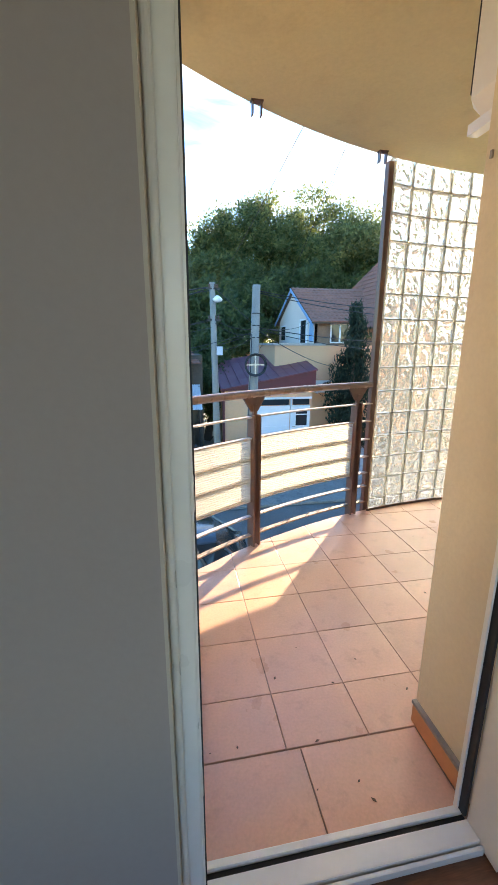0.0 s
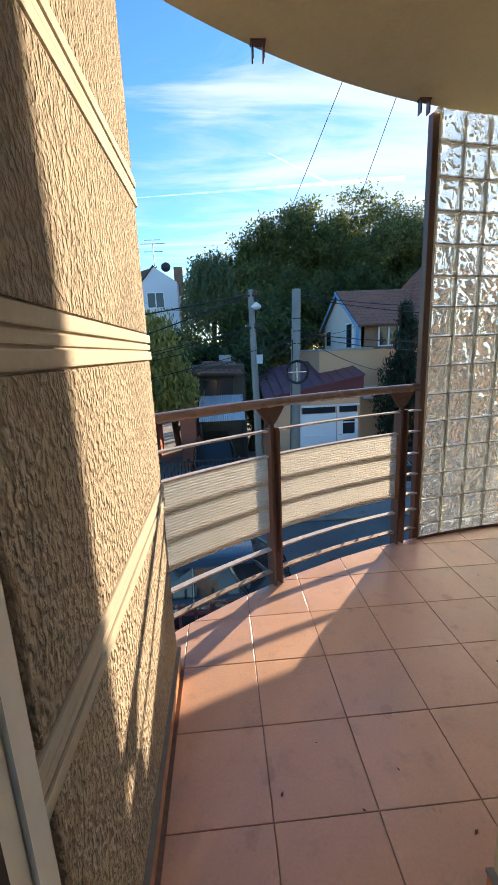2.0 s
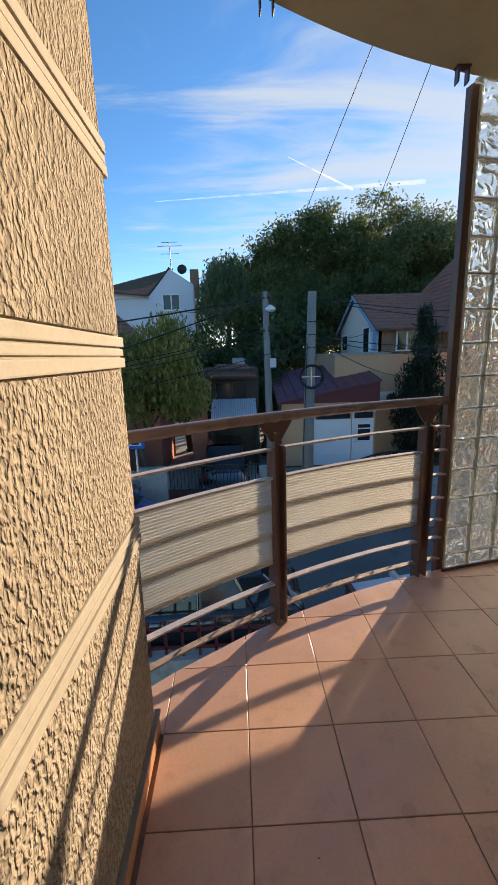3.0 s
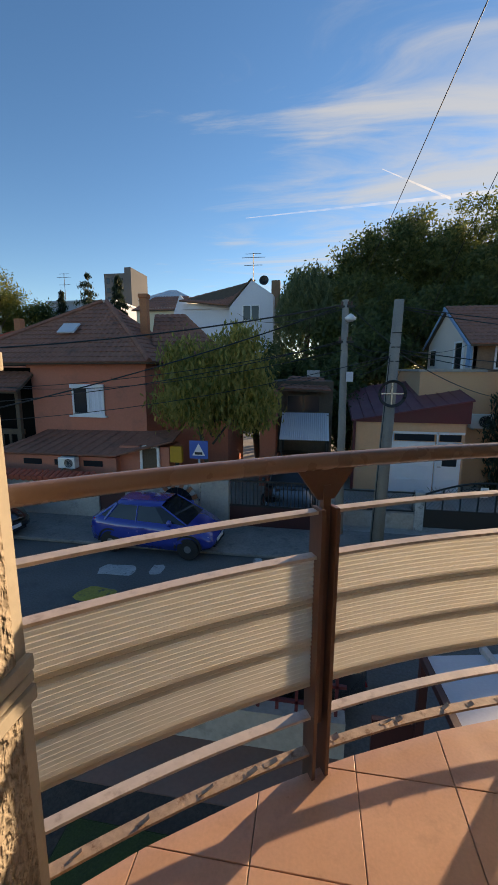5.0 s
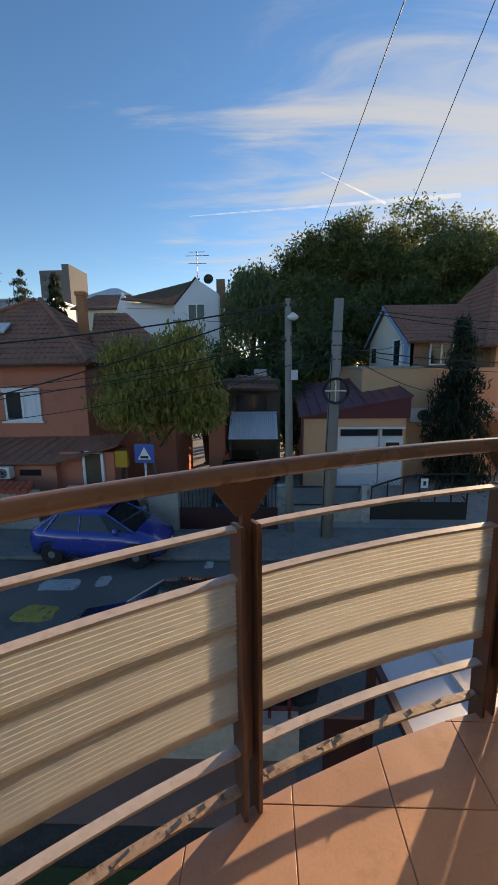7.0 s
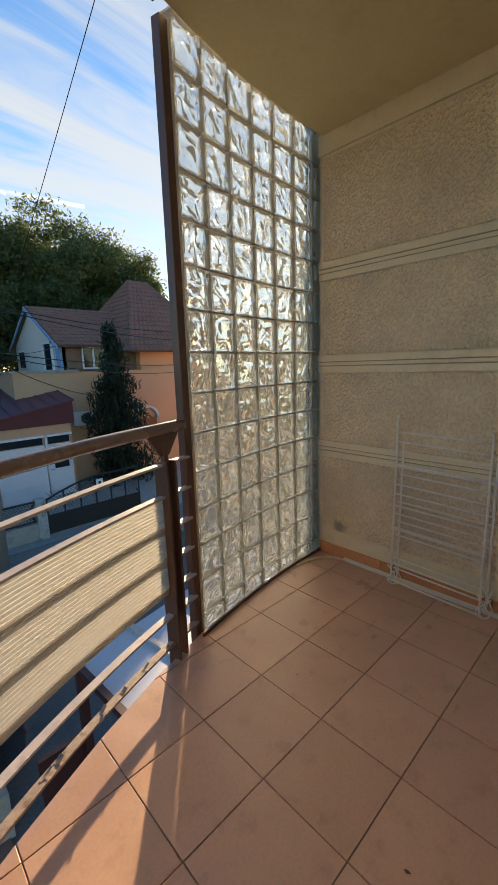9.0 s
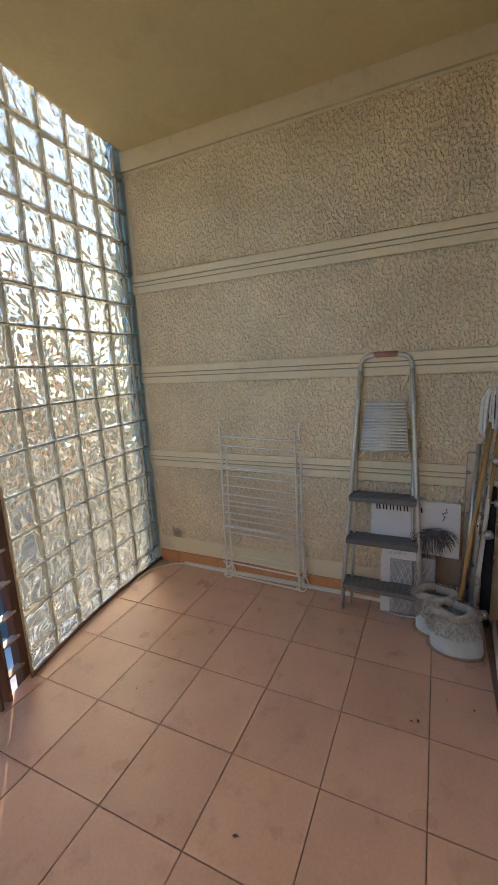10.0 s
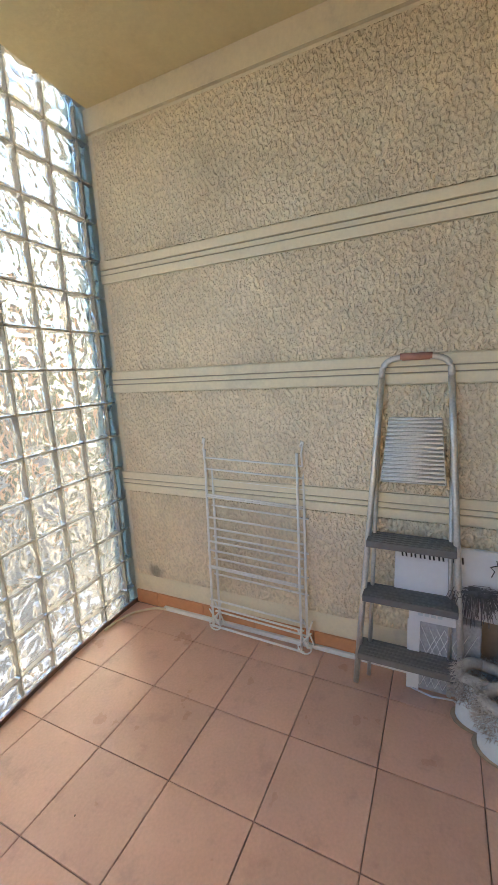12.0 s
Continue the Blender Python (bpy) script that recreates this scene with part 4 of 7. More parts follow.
part("lower_panel", bm_box(3.92, 6.9, 13.68, 13.72, G + 0.08, -2.75), M_IRON, yg)
bm = bmesh.new()
tube(bm, [(3.92 + 2.98 * i / 12, 13.7, -2.28 + 0.42 * math.sin(math.pi * 0.5 * min(1, i / 7))) for i in range(13)], 0.03, 6)
part("top_rail", bm, M_IRON, yg)
for i in range(7):
    x = 3.94 + i * 0.49
    part("upright", bm_box(x - 0.018, x + 0.018, 13.68, 13.72, -2.75, -2.28 + 0.42 * math.sin(math.pi * 0.5 * min(1, i / 4.1))), M_IRON, yg)
bm = bmesh.new()
for i in range(26):
    x = 3.95 + i * 0.112
    tube(bm, [(x, 13.7, -2.74), (min(6.85, x + 0.55), 13.7, -2.05)], 0.006, 4)
    tube(bm, [(x, 13.71, -2.05), (min(6.85, x + 0.55), 13.71, -2.74)], 0.006, 4)
tagged(part("chain_link", bm, M_IRON, yg), kind="stuff")
part("notice", bm_box(5.42, 5.64, 13.64, 13.655, -2.28, -1.98), M_SIGNWHITE, yg, "small white notice")
part("notice_mark", bm_box(5.49, 5.57, 13.634, 13.638, -2.2, -2.06), M_INK, yg)


# ---- roofs and houses ----
def tiled_plane(parent, corners, rows, material, name="roof_course", lip=0.03):
    """A sloping roof of overlapping courses: eave left, eave right, ridge right, ridge left."""
    a, b, c, d = [Vector(p) for p in corners]
    n = (b - a).cross(d - a).normalized()
    if n.z < 0:
        n = -n
    for i in range(rows):
        f0, f1 = i / rows, min(1, (i + 1.12) / rows)
        p0, p1, q0, q1 = a.lerp(d, f0), b.lerp(c, f0), a.lerp(d, f1), b.lerp(c, f1)
        k = max(2, 2 * int((p1 - p0).length / 0.24))
        bm = bmesh.new()
        front, back, foot = [], [], []
        for j in range(k + 1):
            w = n * (0.028 if j % 2 else 0.0)
            front.append(bm.verts.new(p0.lerp(p1, j / k) + n * lip + w))
            back.append(bm.verts.new(q0.lerp(q1, j / k) + w))
            foot.append(bm.verts.new(p0.lerp(p1, j / k) - n * 0.01))
        for j in range(k):
            bm.faces.new((front[j], front[j + 1], back[j + 1], back[j]))
            bm.faces.new((foot[j], foot[j + 1], front[j + 1], front[j]))
        part(name, bm, material, parent, fix=False)
    bm = bmesh.new()
    slab(bm, [a - n * 0.02, b - n * 0.02, c - n * 0.02, d - n * 0.02], -0.07)
    part("roof_deck", bm, M_BARK, parent)


def window(parent, x0, x1, y, z0, z1, frame_mat, out=-1, curtain=False, mullion=True, sill=True):
    """A window set in a wall that faces -y."""
    w = part("window", bm_box(x0 - 0.0, x1 + 0.0, y - 0.02, y + 0.02, z0, z1), M_CURTAIN if curtain else M_DKGLASS, parent)
    t = 0.07
    for b in ((x0 - t, x1 + t, y - 0.06, y - 0.015, z1, z1 + t), (x0 - t, x1 + t, y - 0.06, y - 0.015, z0 - t, z0), (x0 - t, x0, y - 0.06, y - 0.015, z0, z1), (x1, x1 + t, y - 0.06, y - 0.015, z0, z1)):
        part("window_frame", bm_box(*b), frame_mat, w)
    if mullion:
        m = (x0 + x1) / 2
        part("window_frame", bm_box(m - 0.04, m + 0.04, y - 0.055, y - 0.02, z0, z1), frame_mat, w)
    if sill:
        part("window_sill", bm_box(x0 - 0.18, x1 + 0.18, y - 0.14, y - 0.02, z0 - t - 0.06, z0 - t), frame_mat, w)
    return w


# pink house with a hipped roof
ph = thing("pink_house", (-8.0, 18, G), "dusky pink rendered house with a brown hipped tile roof", "house")
part("wall", bm_box(-10.2, -5.6, 15.5, 21.0, G, 1.62), M_PINK, ph)
part("wall", bm_box(-5.6, -2.9, 17.3, 21.0, G, 1.5), M_PINK, ph)
part("cornice", bm_box(-10.3, -5.5, 15.4, 15.52, 1.40, 1.62), M_PINK, ph)
part("string_course", bm_box(-8.8, -6.9, 15.44, 15.5, 0.98, 1.08), M_PINK, ph)
tiled_plane(ph, [(-13.6, 15.0, 1.55), (-5.2, 15.0, 1.62), (-8.4, 18.3, 4.15), (-8.6, 18.3, 4.15)], 14, M_ROOFT)
tiled_plane(ph, [(-5.2, 15.0, 1.62), (-5.2, 21.4, 1.62), (-8.4, 18.4, 4.15), (-8.4, 18.3, 4.15)], 14, M_ROOFT)
tiled_plane(ph, [(-5.9, 16.6, 1.55), (-2.4, 16.9, 1.55), (-5.2, 19.2, 3.75), (-6.6, 19.2, 3.75)], 12, M_ROOFT)
tiled_plane(ph, [(-13.6, 21.4, 1.55), (-13.6, 15.0, 1.55), (-8.6, 18.3, 4.15), (-8.6, 18.4, 4.15)], 12, M_ROOFT)
bm = bmesh.new()
tube(bm, [(-5.2, 15.0, 1.68), (-8.4, 18.3, 4.22)], 0.10, 6)
part("hip_ridge", bm, M_ROOFT, ph)
bm = bmesh.new()
tube(bm, [(-13.6, 15.0, 1.6), (-8.6, 18.3, 4.22)], 0.10, 6)
part("hip_ridge", bm, M_ROOFT, ph)
ch = part("chimney", bm_box(-6.70, -6.40, 17.8, 18.1, 2.6, 4.25), M_CHIM, ph, "orange brick chimney")
part("chimney_cap", bm_box(-6.74, -6.36, 17.76, 18.14, 4.25, 4.40), M_CHIM, ch)
sk = [Vector((-9.45, 16.22, 2.72)), Vector((-8.75, 16.22, 2.72)), Vector((-8.75, 16.75, 3.10)), Vector((-9.45, 16.75, 3.10))]
bm = bmesh.new()
slab(bm, sk, 0.06)
part("roof_window", bm, M_SHEET, ph, "small roof window")
window(ph, -8.45, -7.3, 15.5, -0.30, 0.70, M_WHITEW, curtain=True)
part("awning_blind", bm_box(-8.55, -7.2, 15.36, 15.46, 0.66, 0.80), M_WHITEW, ph)
# porch side of the pink house, the shade beneath put into black boards
part("porch_post", bm_box(-10.5, -10.35, 14.9, 15.05, G, 0.7), M_BARK, ph)
part("porch_post", bm_box(-12.6, -12.45, 14.9, 15.05, G, 0.7), M_BARK, ph)
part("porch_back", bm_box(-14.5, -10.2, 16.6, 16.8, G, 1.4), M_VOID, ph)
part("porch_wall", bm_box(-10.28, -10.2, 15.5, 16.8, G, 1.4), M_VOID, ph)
part("pane", bm_box(-8.45, -7.95, 15.46, 15.49, -0.28, 0.64), M_DKGLASS, ph)
part("porch_rail", bm_box(-13.5, -10.3, 14.95, 15.05, -1.1, -0.9), M_BARK, ph)
for i in range(9):
    part("porch_slat", bm_box(-13.4 + i * 0.35, -13.3 + i * 0.35, 14.97, 15.02, -2.0, -0.9), M_BARK, ph)
tiled_plane(ph, [(-13.4, 14.5, 0.55), (-10.1, 14.5, 0.55), (-10.1, 15.6, 1.25), (-13.0, 15.6, 1.25)], 5, M_ROOFT)
# lean-to
lean = thing("lean_to", (-7.5, 14.5, G), "low pink lean-to with a brown sheet roof", "lean-to")
part("wall", bm_box(-10.4, -6.1, 13.95, 15.45, G, -1.62), M_PINK, lean)
part("wall", bm_box(-6.1, -4.3, 14.25, 15.45, G, -1.25), M_PINK, lean)
bm = bmesh.new()
slab(bm, [(-10.7, 13.75, -1.56), (-6.0, 13.75, -1.54), (-5.6, 15.46, -0.95), (-9.6, 15.46, -1.0)], 0.05)
part("sheet_roof", bm, M_ROOFT, lean)
bm = bmesh.new()
slab(bm, [(-6.05, 13.78, -1.54), (-4.1, 14.1, -1.04), (-4.2, 15.46, -0.85), (-5.6, 15.46, -0.95)], 0.05)
part("sheet_roof", bm, M_ROOFT, lean)
for i in range(12):
    x = -10.3 + i * 0.4
    bm = bmesh.new()
    tube(bm, [(x, 13.75, -1.49), (x + 0.75 - i * 0.03, 15.4, -0.92)], 0.015, 4)
    part("roof_seam", bm, M_ROOFT, lean)
for x0, x1 in ((-9.6, -8.9), (-8.4, -7.7), (-7.3, -6.6)):
    part("vent_window", bm_box(x0, x1, 13.93, 13.96, -1.95, -1.75), M_DKGLASS, lean)
dd = part("door", bm_box(-5.25, -4.72, 14.2, 14.26, G, -1.28), M_BARK, lean)
for x in (-5.33, -4.72):
    part("door_frame", bm_box(x, x + 0.09, 14.17, 14.25, G, -1.2), M_WHITEW, dd)
part("door_frame", bm_box(-5.33, -4.63, 14.17, 14.25, -1.28, -1.2), M_WHITEW, dd)


def ac_unit(name, x0, y0, z0, w, d, h, label):
    a = thing(name, (x0 + w / 2, y0 + d / 2, z0), label, "air conditioner")
    bm = bm_box(x0, x0 + w, y0, y0 + d, z0, z0 + h)
    soften(bm, 0.03, 2)
    part("casing", bm, M_PVC, a)
    for rr in (0.30, 0.22, 0.14):
        bm = bmesh.new()
        tube(bm, [(x0 + w * 0.64 + h * rr * 1.3 * math.cos(2 * math.pi * i / 20), y0 - 0.012, z0 + h / 2 + h * rr * 1.3 * math.sin(2 * math.pi * i / 20)) for i in range(21)], 0.008, 5)
        part("grille_ring", bm, M_STEEL, a)
    bm = bmesh.new()
    tube(bm, [(x0 + w * 0.64, y0 - 0.004, z0 + h / 2), (x0 + w * 0.64, y0 + 0.02, z0 + h / 2)], h * 0.41, 20)
    part("fan_opening", bm, M_DARK, a)
    for x in (x0 + 0.12, x0 + w - 0.16):
        part("bracket", bm_box(x, x + 0.04, y0, y0 + d + 0.05, z0 - 0.05, z0), M_STEEL, a)
    return a


ac_unit("ac_unit", -8.05, 13.6, -1.98, 0.62, 0.3, 0.38, "small white air conditioner on the lean-to wall")
part_box = thing("meter_box", (-4.05, 14.3, G), "yellow meter box on a dark post", "meter box")
part("box", bm_box(-4.25, -3.85, 14.2, 14.4, -1.75, -1.2), M_YELLOWBOX, part_box)
part("post", bm_box(-4.1, -4.0, 14.28, 14.36, G, -1.75), M_IRON, part_box)

# apricot garage
ga = thing("garage", (4.2, 18.3, G), "apricot garage with white panel doors and a plum sheet roof", "garage")
part("wall", bm_box(2.22, 6.3, 17.7, 22.0, G, -0.62), M_ORANGE, ga)
bm = bmesh.new()
slab(bm, [(2.2, 17.66, -0.62), (6.42, 17.66, -0.62), (6.42, 17.66, 0.22), (2.2, 17.66, -0.56)], 0.05)
part("fascia", bm, M_FASCIA, ga)
bm = bmesh.new()
slab(bm, [(2.02, 17.5, -0.60), (6.46, 17.5, 0.24), (6.46, 21.8, 1.02), (2.02, 21.8, 0.42)], 0.05)
part("roof", bm, M_ROOFPURP, ga)
for i in range(11):
    f = i / 10
    bm = bmesh.new()
    tube(bm, [(2.05 + 4.38 * f, 17.5, -0.54 + 0.83 * f), (2.05 + 4.38 * f, 21.8, 0.48 + 0.60 * f)], 0.022, 4)
    part("roof_seam", bm, M_ROOFPURP, ga)
part("downpipe", bm_box(2.1, 2.2, 17.6, 17.7, G, -0.6), M_FASCIA, ga)
for x0, x1, nm in ((3.66, 5.22, "garage_door"), (5.32, 6.2, "side_door")):
    dq = part(nm, bm_box(x0, x1, 17.64, 17.7, G, -1.35), M_WHITEW, ga)
    part("top_light", bm_box(x0 + 0.05, x1 - 0.05, 17.63, 17.66, -1.32, -1.06), M_DKGLASS, dq)
    part("door_frame", bm_box(x0 - 0.04, x1 + 0.06, 17.60, 17.70, -1.05, -0.97), M_WHITEW, dq)
    part("door_frame", bm_box(x0 - 0.06, x0, 17.60, 17.70, G, -0.97), M_WHITEW, dq)
    for z in (-2.9, -2.35, -1.8):
        part("door_rail", bm_box(x0 + 0.08, x1 - 0.08, 17.615, 17.64, z, z + 0.05), M_WHITEW, dq)
    if nm == "side_door":
        part("pane", bm_box(x0 + 0.2, x1 - 0.15, 17.62, 17.65, -2.3, -1.6), M_DKGLASS, dq)
        part("handle", bm_box(x0 + 0.03, x0 + 0.15, 17.58, 17.62, -2.35, -2.31), M_STEEL, dq)

# apricot house
oh = thing("apricot_house", (9, 22, G), "apricot house with a brown tile roof and blue barge boards", "house")
part("wall", bm_box(4.85, 14.5, 19.2, 27.0, G, 1.32), M_ORANGE, oh)
part("upper_wall", bm_box(10.6, 14.5, 19.6, 27.0, 1.3, 2.32), M_ORANGE, oh)
part("terrace_edge", bm_box(4.75, 7.4, 19.1, 27.0, 1.32, 1.42), M_CONCRETE, oh)
bm = bmesh.new()
gp = [(20.0, 1.4), (26.6, 1.4), (26.6, 2.72), (23.4, 4.42), (20.0, 2.62)]
a = [bm.verts.new((7.03, y, z)) for y, z in gp]
b = [bm.verts.new((7.25, y, z)) for y, z in gp]
bm.faces.new(a); bm.faces.new(b[::-1])
for i in range(5):
    bm.faces.new((a[i], b[i], b[(i + 1) % 5], a[(i + 1) % 5]))
part("gable_wall", bm, M_PALE, oh)
part("brick_wall", bm_box(7.1, 10.6, 20.0, 20.2, 1.3, 2.62), M_BRICK, oh)
tiled_plane(oh, [(6.8, 19.5, 2.45), (12.0, 19.5, 2.45), (12.0, 23.4, 4.48), (6.8, 23.4, 4.48)], 12, M_ROOFT)
tiled_plane(oh, [(12.0, 27.1, 2.6), (6.8, 27.1, 2.6), (6.8, 23.4, 4.48), (12.0, 23.4, 4.48)], 8, M_ROOFT)
for p, q in (((6.78, 19.5, 2.42), (6.78, 23.4, 4.45)), ((6.78, 27.0, 2.6), (6.78, 23.4, 4.45))):
    bm = bmesh.new()
    d = Vector((0, 0, -0.13))
    slab(bm, [Vector(p), Vector(q), Vector(q) + d, Vector(p) + d], 0.06)
    part("barge_board", bm, M_BLUETRIM, oh)
wn_ = part("window", bm_box(6.97, 7.03, 20.9, 21.9, 1.45, 2.6), M_DKGLASS, oh)
for y in (20.82, 21.9):
    part("window_frame", bm_box(6.93, 7.02, y, y + 0.1, 1.4, 2.68), M_WHITEW, wn_)
part("window_frame", bm_box(6.93, 7.02, 20.82, 22.0, 2.6, 2.68), M_WHITEW, wn_)
part("corner_panel", bm_box(6.98, 7.06, 19.95, 20.45, 1.5, 2.65), M_BLUETRIM, oh)
wn_ = part("window", bm_box(6.97, 7.03, 25.2, 25.9, 1.6, 2.4), M_DKGLASS, oh)
part("window_frame", bm_box(6.94, 7.02, 25.1, 26.0, 2.4, 2.48), M_WHITEW, wn_)
window(oh, 8.0, 8.9, 20.0, 1.5, 2.35, M_WHITEW, sill=False)
tiled_plane(oh, [(9.6, 18.7, 2.2), (15.5, 18.7, 2.2), (13.6, 23.5, 6.3), (12.4, 23.5, 6.3)], 16, M_ROOFT)
tiled_plane(oh, [(9.6, 28.0, 2.2), (9.6, 18.7, 2.2), (12.4, 23.5, 6.3), (12.4, 23.6, 6.3)], 16, M_ROOFT)
aw = part("arch_opening", bm_box(9.9, 11.0, 19.14, 19.2, -1.9, -1.0), M_DKGLASS, oh)
bm = bmesh.new()
tube(bm, [(10.45 + 0.62 * math.cos(math.pi * i / 12), 19.12, -1.0 + 0.55 * math.sin(math.pi * i / 12)) for i in range(13)], 0.07, 6)
part("arch_trim", bm, M_WHITEW, aw)
ac_unit("ac_unit", 6.85, 18.85, -0.95, 0.85, 0.3, 0.58, "white air conditioner on the apricot house wall")

# white house far back
wh = thing("white_house", (-5.5, 34, G), "white rendered house with a grey-brown roof", "house")
part("wall", bm_box(-9.6, -2.6, 33.0, 40.0, G, 5.9), M_WHITEH, wh)
bm = bmesh.new()
gp = [(-5.85, 1.0), (-2.6, 1.0), (-2.6, 6.7), (-4.2, 7.75), (-5.85, 5.9)]
a = [bm.verts.new((x, 32.0, z)) for x, z in gp]
b = [bm.verts.new((x, 33.2, z)) for x, z in gp]
bm.faces.new(a); bm.faces.new(b[::-1])
for i in range(5):
    bm.faces.new((a[i], b[i], b[(i + 1) % 5], a[(i + 1) % 5]))
part("gable_wall", bm, M_WHITEH, wh)
tiled_plane(wh, [(-9.9, 32.4, 6.5), (-5.9, 32.0, 6.0), (-4.2, 34.0, 8.2), (-6.0, 37, 8.4)], 8, M_ROOFT)
tiled_plane(wh, [(-5.9, 31.9, 5.95), (-5.9, 38.0, 5.95), (-4.2, 38.0, 7.95), (-4.2, 31.9, 7.85)], 8, M_ROOFT)
window(wh, -4.8, -3.65, 32.0, 4.95, 5.95, M_WHITEW)
window(wh, -9.0, -7.8, 33.0, 3.4, 4.0, M_WHITEW)
part("eave_band", bm_box(-9.7, -5.8, 32.8, 33.0, 5.9, 6.3), M_WHITEH, wh)
ch = part("chimney", bm_box(-2.95, -2.3, 34.0, 34.6, 6, 8.1), M_BRICK, wh)
bm = bmesh.new()
lathe(bm, [(0.02, 0.0), (0.25, 0.06), (0.36, 0.18), (0.33, 0.18), (0.02, 0.04)], (0, 0, 0), 16)
for v in bm.verts:
    v.co = Matrix.Translation((-3.4, 33.0, 7.85)) @ Matrix.Rotation(radians(80), 4, "X") @ v.co
part("satellite_dish", bm, M_IRON, wh, "dark satellite dish")


def antenna(x, y, z0, h, label):
    an = thing("roof_antenna", (x, y, z0), label, "antenna")
    bm = bmesh.new()
    tube(bm, [(x, y, z0), (x, y, z0 + h)], 0.03, 5)
    part("mast", bm, M_IRON, an)
    for k, (z, w) in enumerate(((0.97, 0.6), (0.85, 0.9), (0.6, 0.7))):
        bm = bmesh.new()
        tube(bm, [(x - w, y, z0 + h * z), (x + w, y, z0 + h * z)], 0.02, 4)
        part("element", bm, M_IRON, an)


antenna(-4.3, 33.5, 7.8, 2.2, "thin television antenna on a roof")
antenna(-28.3, 46.5, 8.9, 3.2, "tall television mast on a flat roof")

# more roofs on the left and behind
rh = thing("red_roof_house", (-18, 23, G), "house with a bright red tile roof", "house")
part("wall", bm_box(-21.5, -15.5, 22.0, 26.0, G, 1.9), M_PINK, rh)
tiled_plane(rh, [(-22.0, 21.5, 1.9), (-15.2, 21.5, 1.9), (-16.4, 24, 3.6), (-17.3, 24, 3.6)], 9, M_ROOFRED)
part("chimney", bm_box(-16.9, -16.5, 23.3, 23.7, 3.0, 4.2), M_CHIM, rh)
lh = thing("cream_house", (-31, 31, G), "cream house with red mansard roof and balcony", "house")
part("wall", bm_box(-34.0, -28.3, 30.0, 36.0, G, 5.2), M_TAN, lh)
tiled_plane(lh, [(-34.5, 29.6, 5.0), (-27.9, 29.6, 5.0), (-29.5, 31.5, 8.4), (-33, 31.5, 8.4)], 9, M_ROOFRED)
part("dormer", bm_box(-31.2, -29.2, 29.4, 31.5, 5.0, 7.3), M_TAN, lh)
bm = bmesh.new()
slab(bm, [(-31.5, 29.2, 7.2), (-30.2, 29.2, 8.0), (-30.2, 31.8, 8.0), (-31.5, 31.8, 7.2)], 0.12)
slab(bm, [(-30.2, 29.2, 8.0), (-28.9, 29.2, 7.2), (-28.9, 31.8, 7.2), (-30.2, 31.8, 8.0)], 0.12)
part("dormer_roof", bm, M_TAN, lh)
window(lh, -30.6, -29.8, 29.4, 5.7, 6.9, M_TAN)
window(lh, -31.0, -30.0, 30.0, 3.2, 4.4, M_TAN)
part("balcony", bm_box(-32, -27.6, 29.0, 30.0, 4.9, 5.1), M_CONCRETE, lh)
bh = thing("grey_flat_block", (-26, 46, G), "low pale blue-grey flat-roofed block", "building")
part("wall", bm_box(-30.0, -22.0, 46, 52, G, 8.7), M_WHITEH, bh)
part("roof_edge", bm_box(-30.2, -21.8, 45.8, 52, 8.7, 8.95), M_SHEET, bh)
tw = thing("tower_block", (-28, 61, G), "distant grey tower block", "building")
part("wall", bm_box(-30.5, -27.3, 60, 66, G, 15.0), M_GREYBLD, tw)
part("wall", bm_box(-27.3, -26.3, 60, 66, G, 15.8), M_GREYBLD, tw)
for i in range(3):
    for j in range(3):
        part("window", bm_box(-30.1 + i, -29.6 + i, 59.95, 60.02, 11.0 + j * 1.3, 11.7 + j * 1.3), M_DKGLASS, tw)
h2 = thing("gabled_house", (-12.5, 36, G), "cream house with a brown gable roof", "house")
part("wall", bm_box(-14.3, -10.2, 34.5, 40.0, G, 6.3), M_REVEAL, h2)
tiled_plane(h2, [(-14.6, 34.2, 6.1), (-10.9, 34.2, 6.1), (-10.5, 37, 7.6), (-13.6, 37, 7.6)], 6, M_ROOFT)
bm = bmesh.new()
slab(bm, [(-11.0, 34.1, 5.4), (-9.4, 34.1, 5.4), (-9.6, 34.1, 6.4), (-10.3, 34.1, 7.2)], 0.2)
part("gable_wall", bm, M_WHITEH, h2)
h3 = thing("pale_gable_house", (-16, 46, G), "pale house with a shallow roof in the distance", "house")
part("wall", bm_box(-18.5, -13.0, 46, 52, G, 9.0), M_REVEAL, h3)
tiled_plane(h3, [(-19, 45.5, 8.8), (-12.6, 45.5, 8.8), (-15.4, 48, 10.2), (-16.2, 48, 10.2)], 5, M_SHEET)
# dark houses and shed between tree and pole
dh = thing("dark_brick_house", (0.2, 20, G), "dark house front with a small red-brown roof", "house")
part("wall", bm_box(-1.2, 1.3, 18.3, 22.0, G, 0.9), M_BARK, dh)
tiled_plane(dh, [(-0.95, 17.9, 0.62), (1.2, 17.9, 0.55), (0.9, 19.2, 1.05), (-0.5, 19.2, 1.1)], 5, M_ROOFT)
window(dh, -0.55, 0.75, 18.3, -0.35, 0.30, M_BARK)
part("chimney", bm_box(0.2, 0.75, 19.3, 19.8, 0.9, 1.35), M_ROADWHITE, dh)
part("pink_side", bm_box(-1.6, -0.95, 17.4, 18.3, G, 0.55), M_PINK, dh)
sh = thing("carport_roof", (0.3, 17.0, -1.0), "pale corrugated sheet carport roof", "carport")
bm = bmesh.new()
rows = []
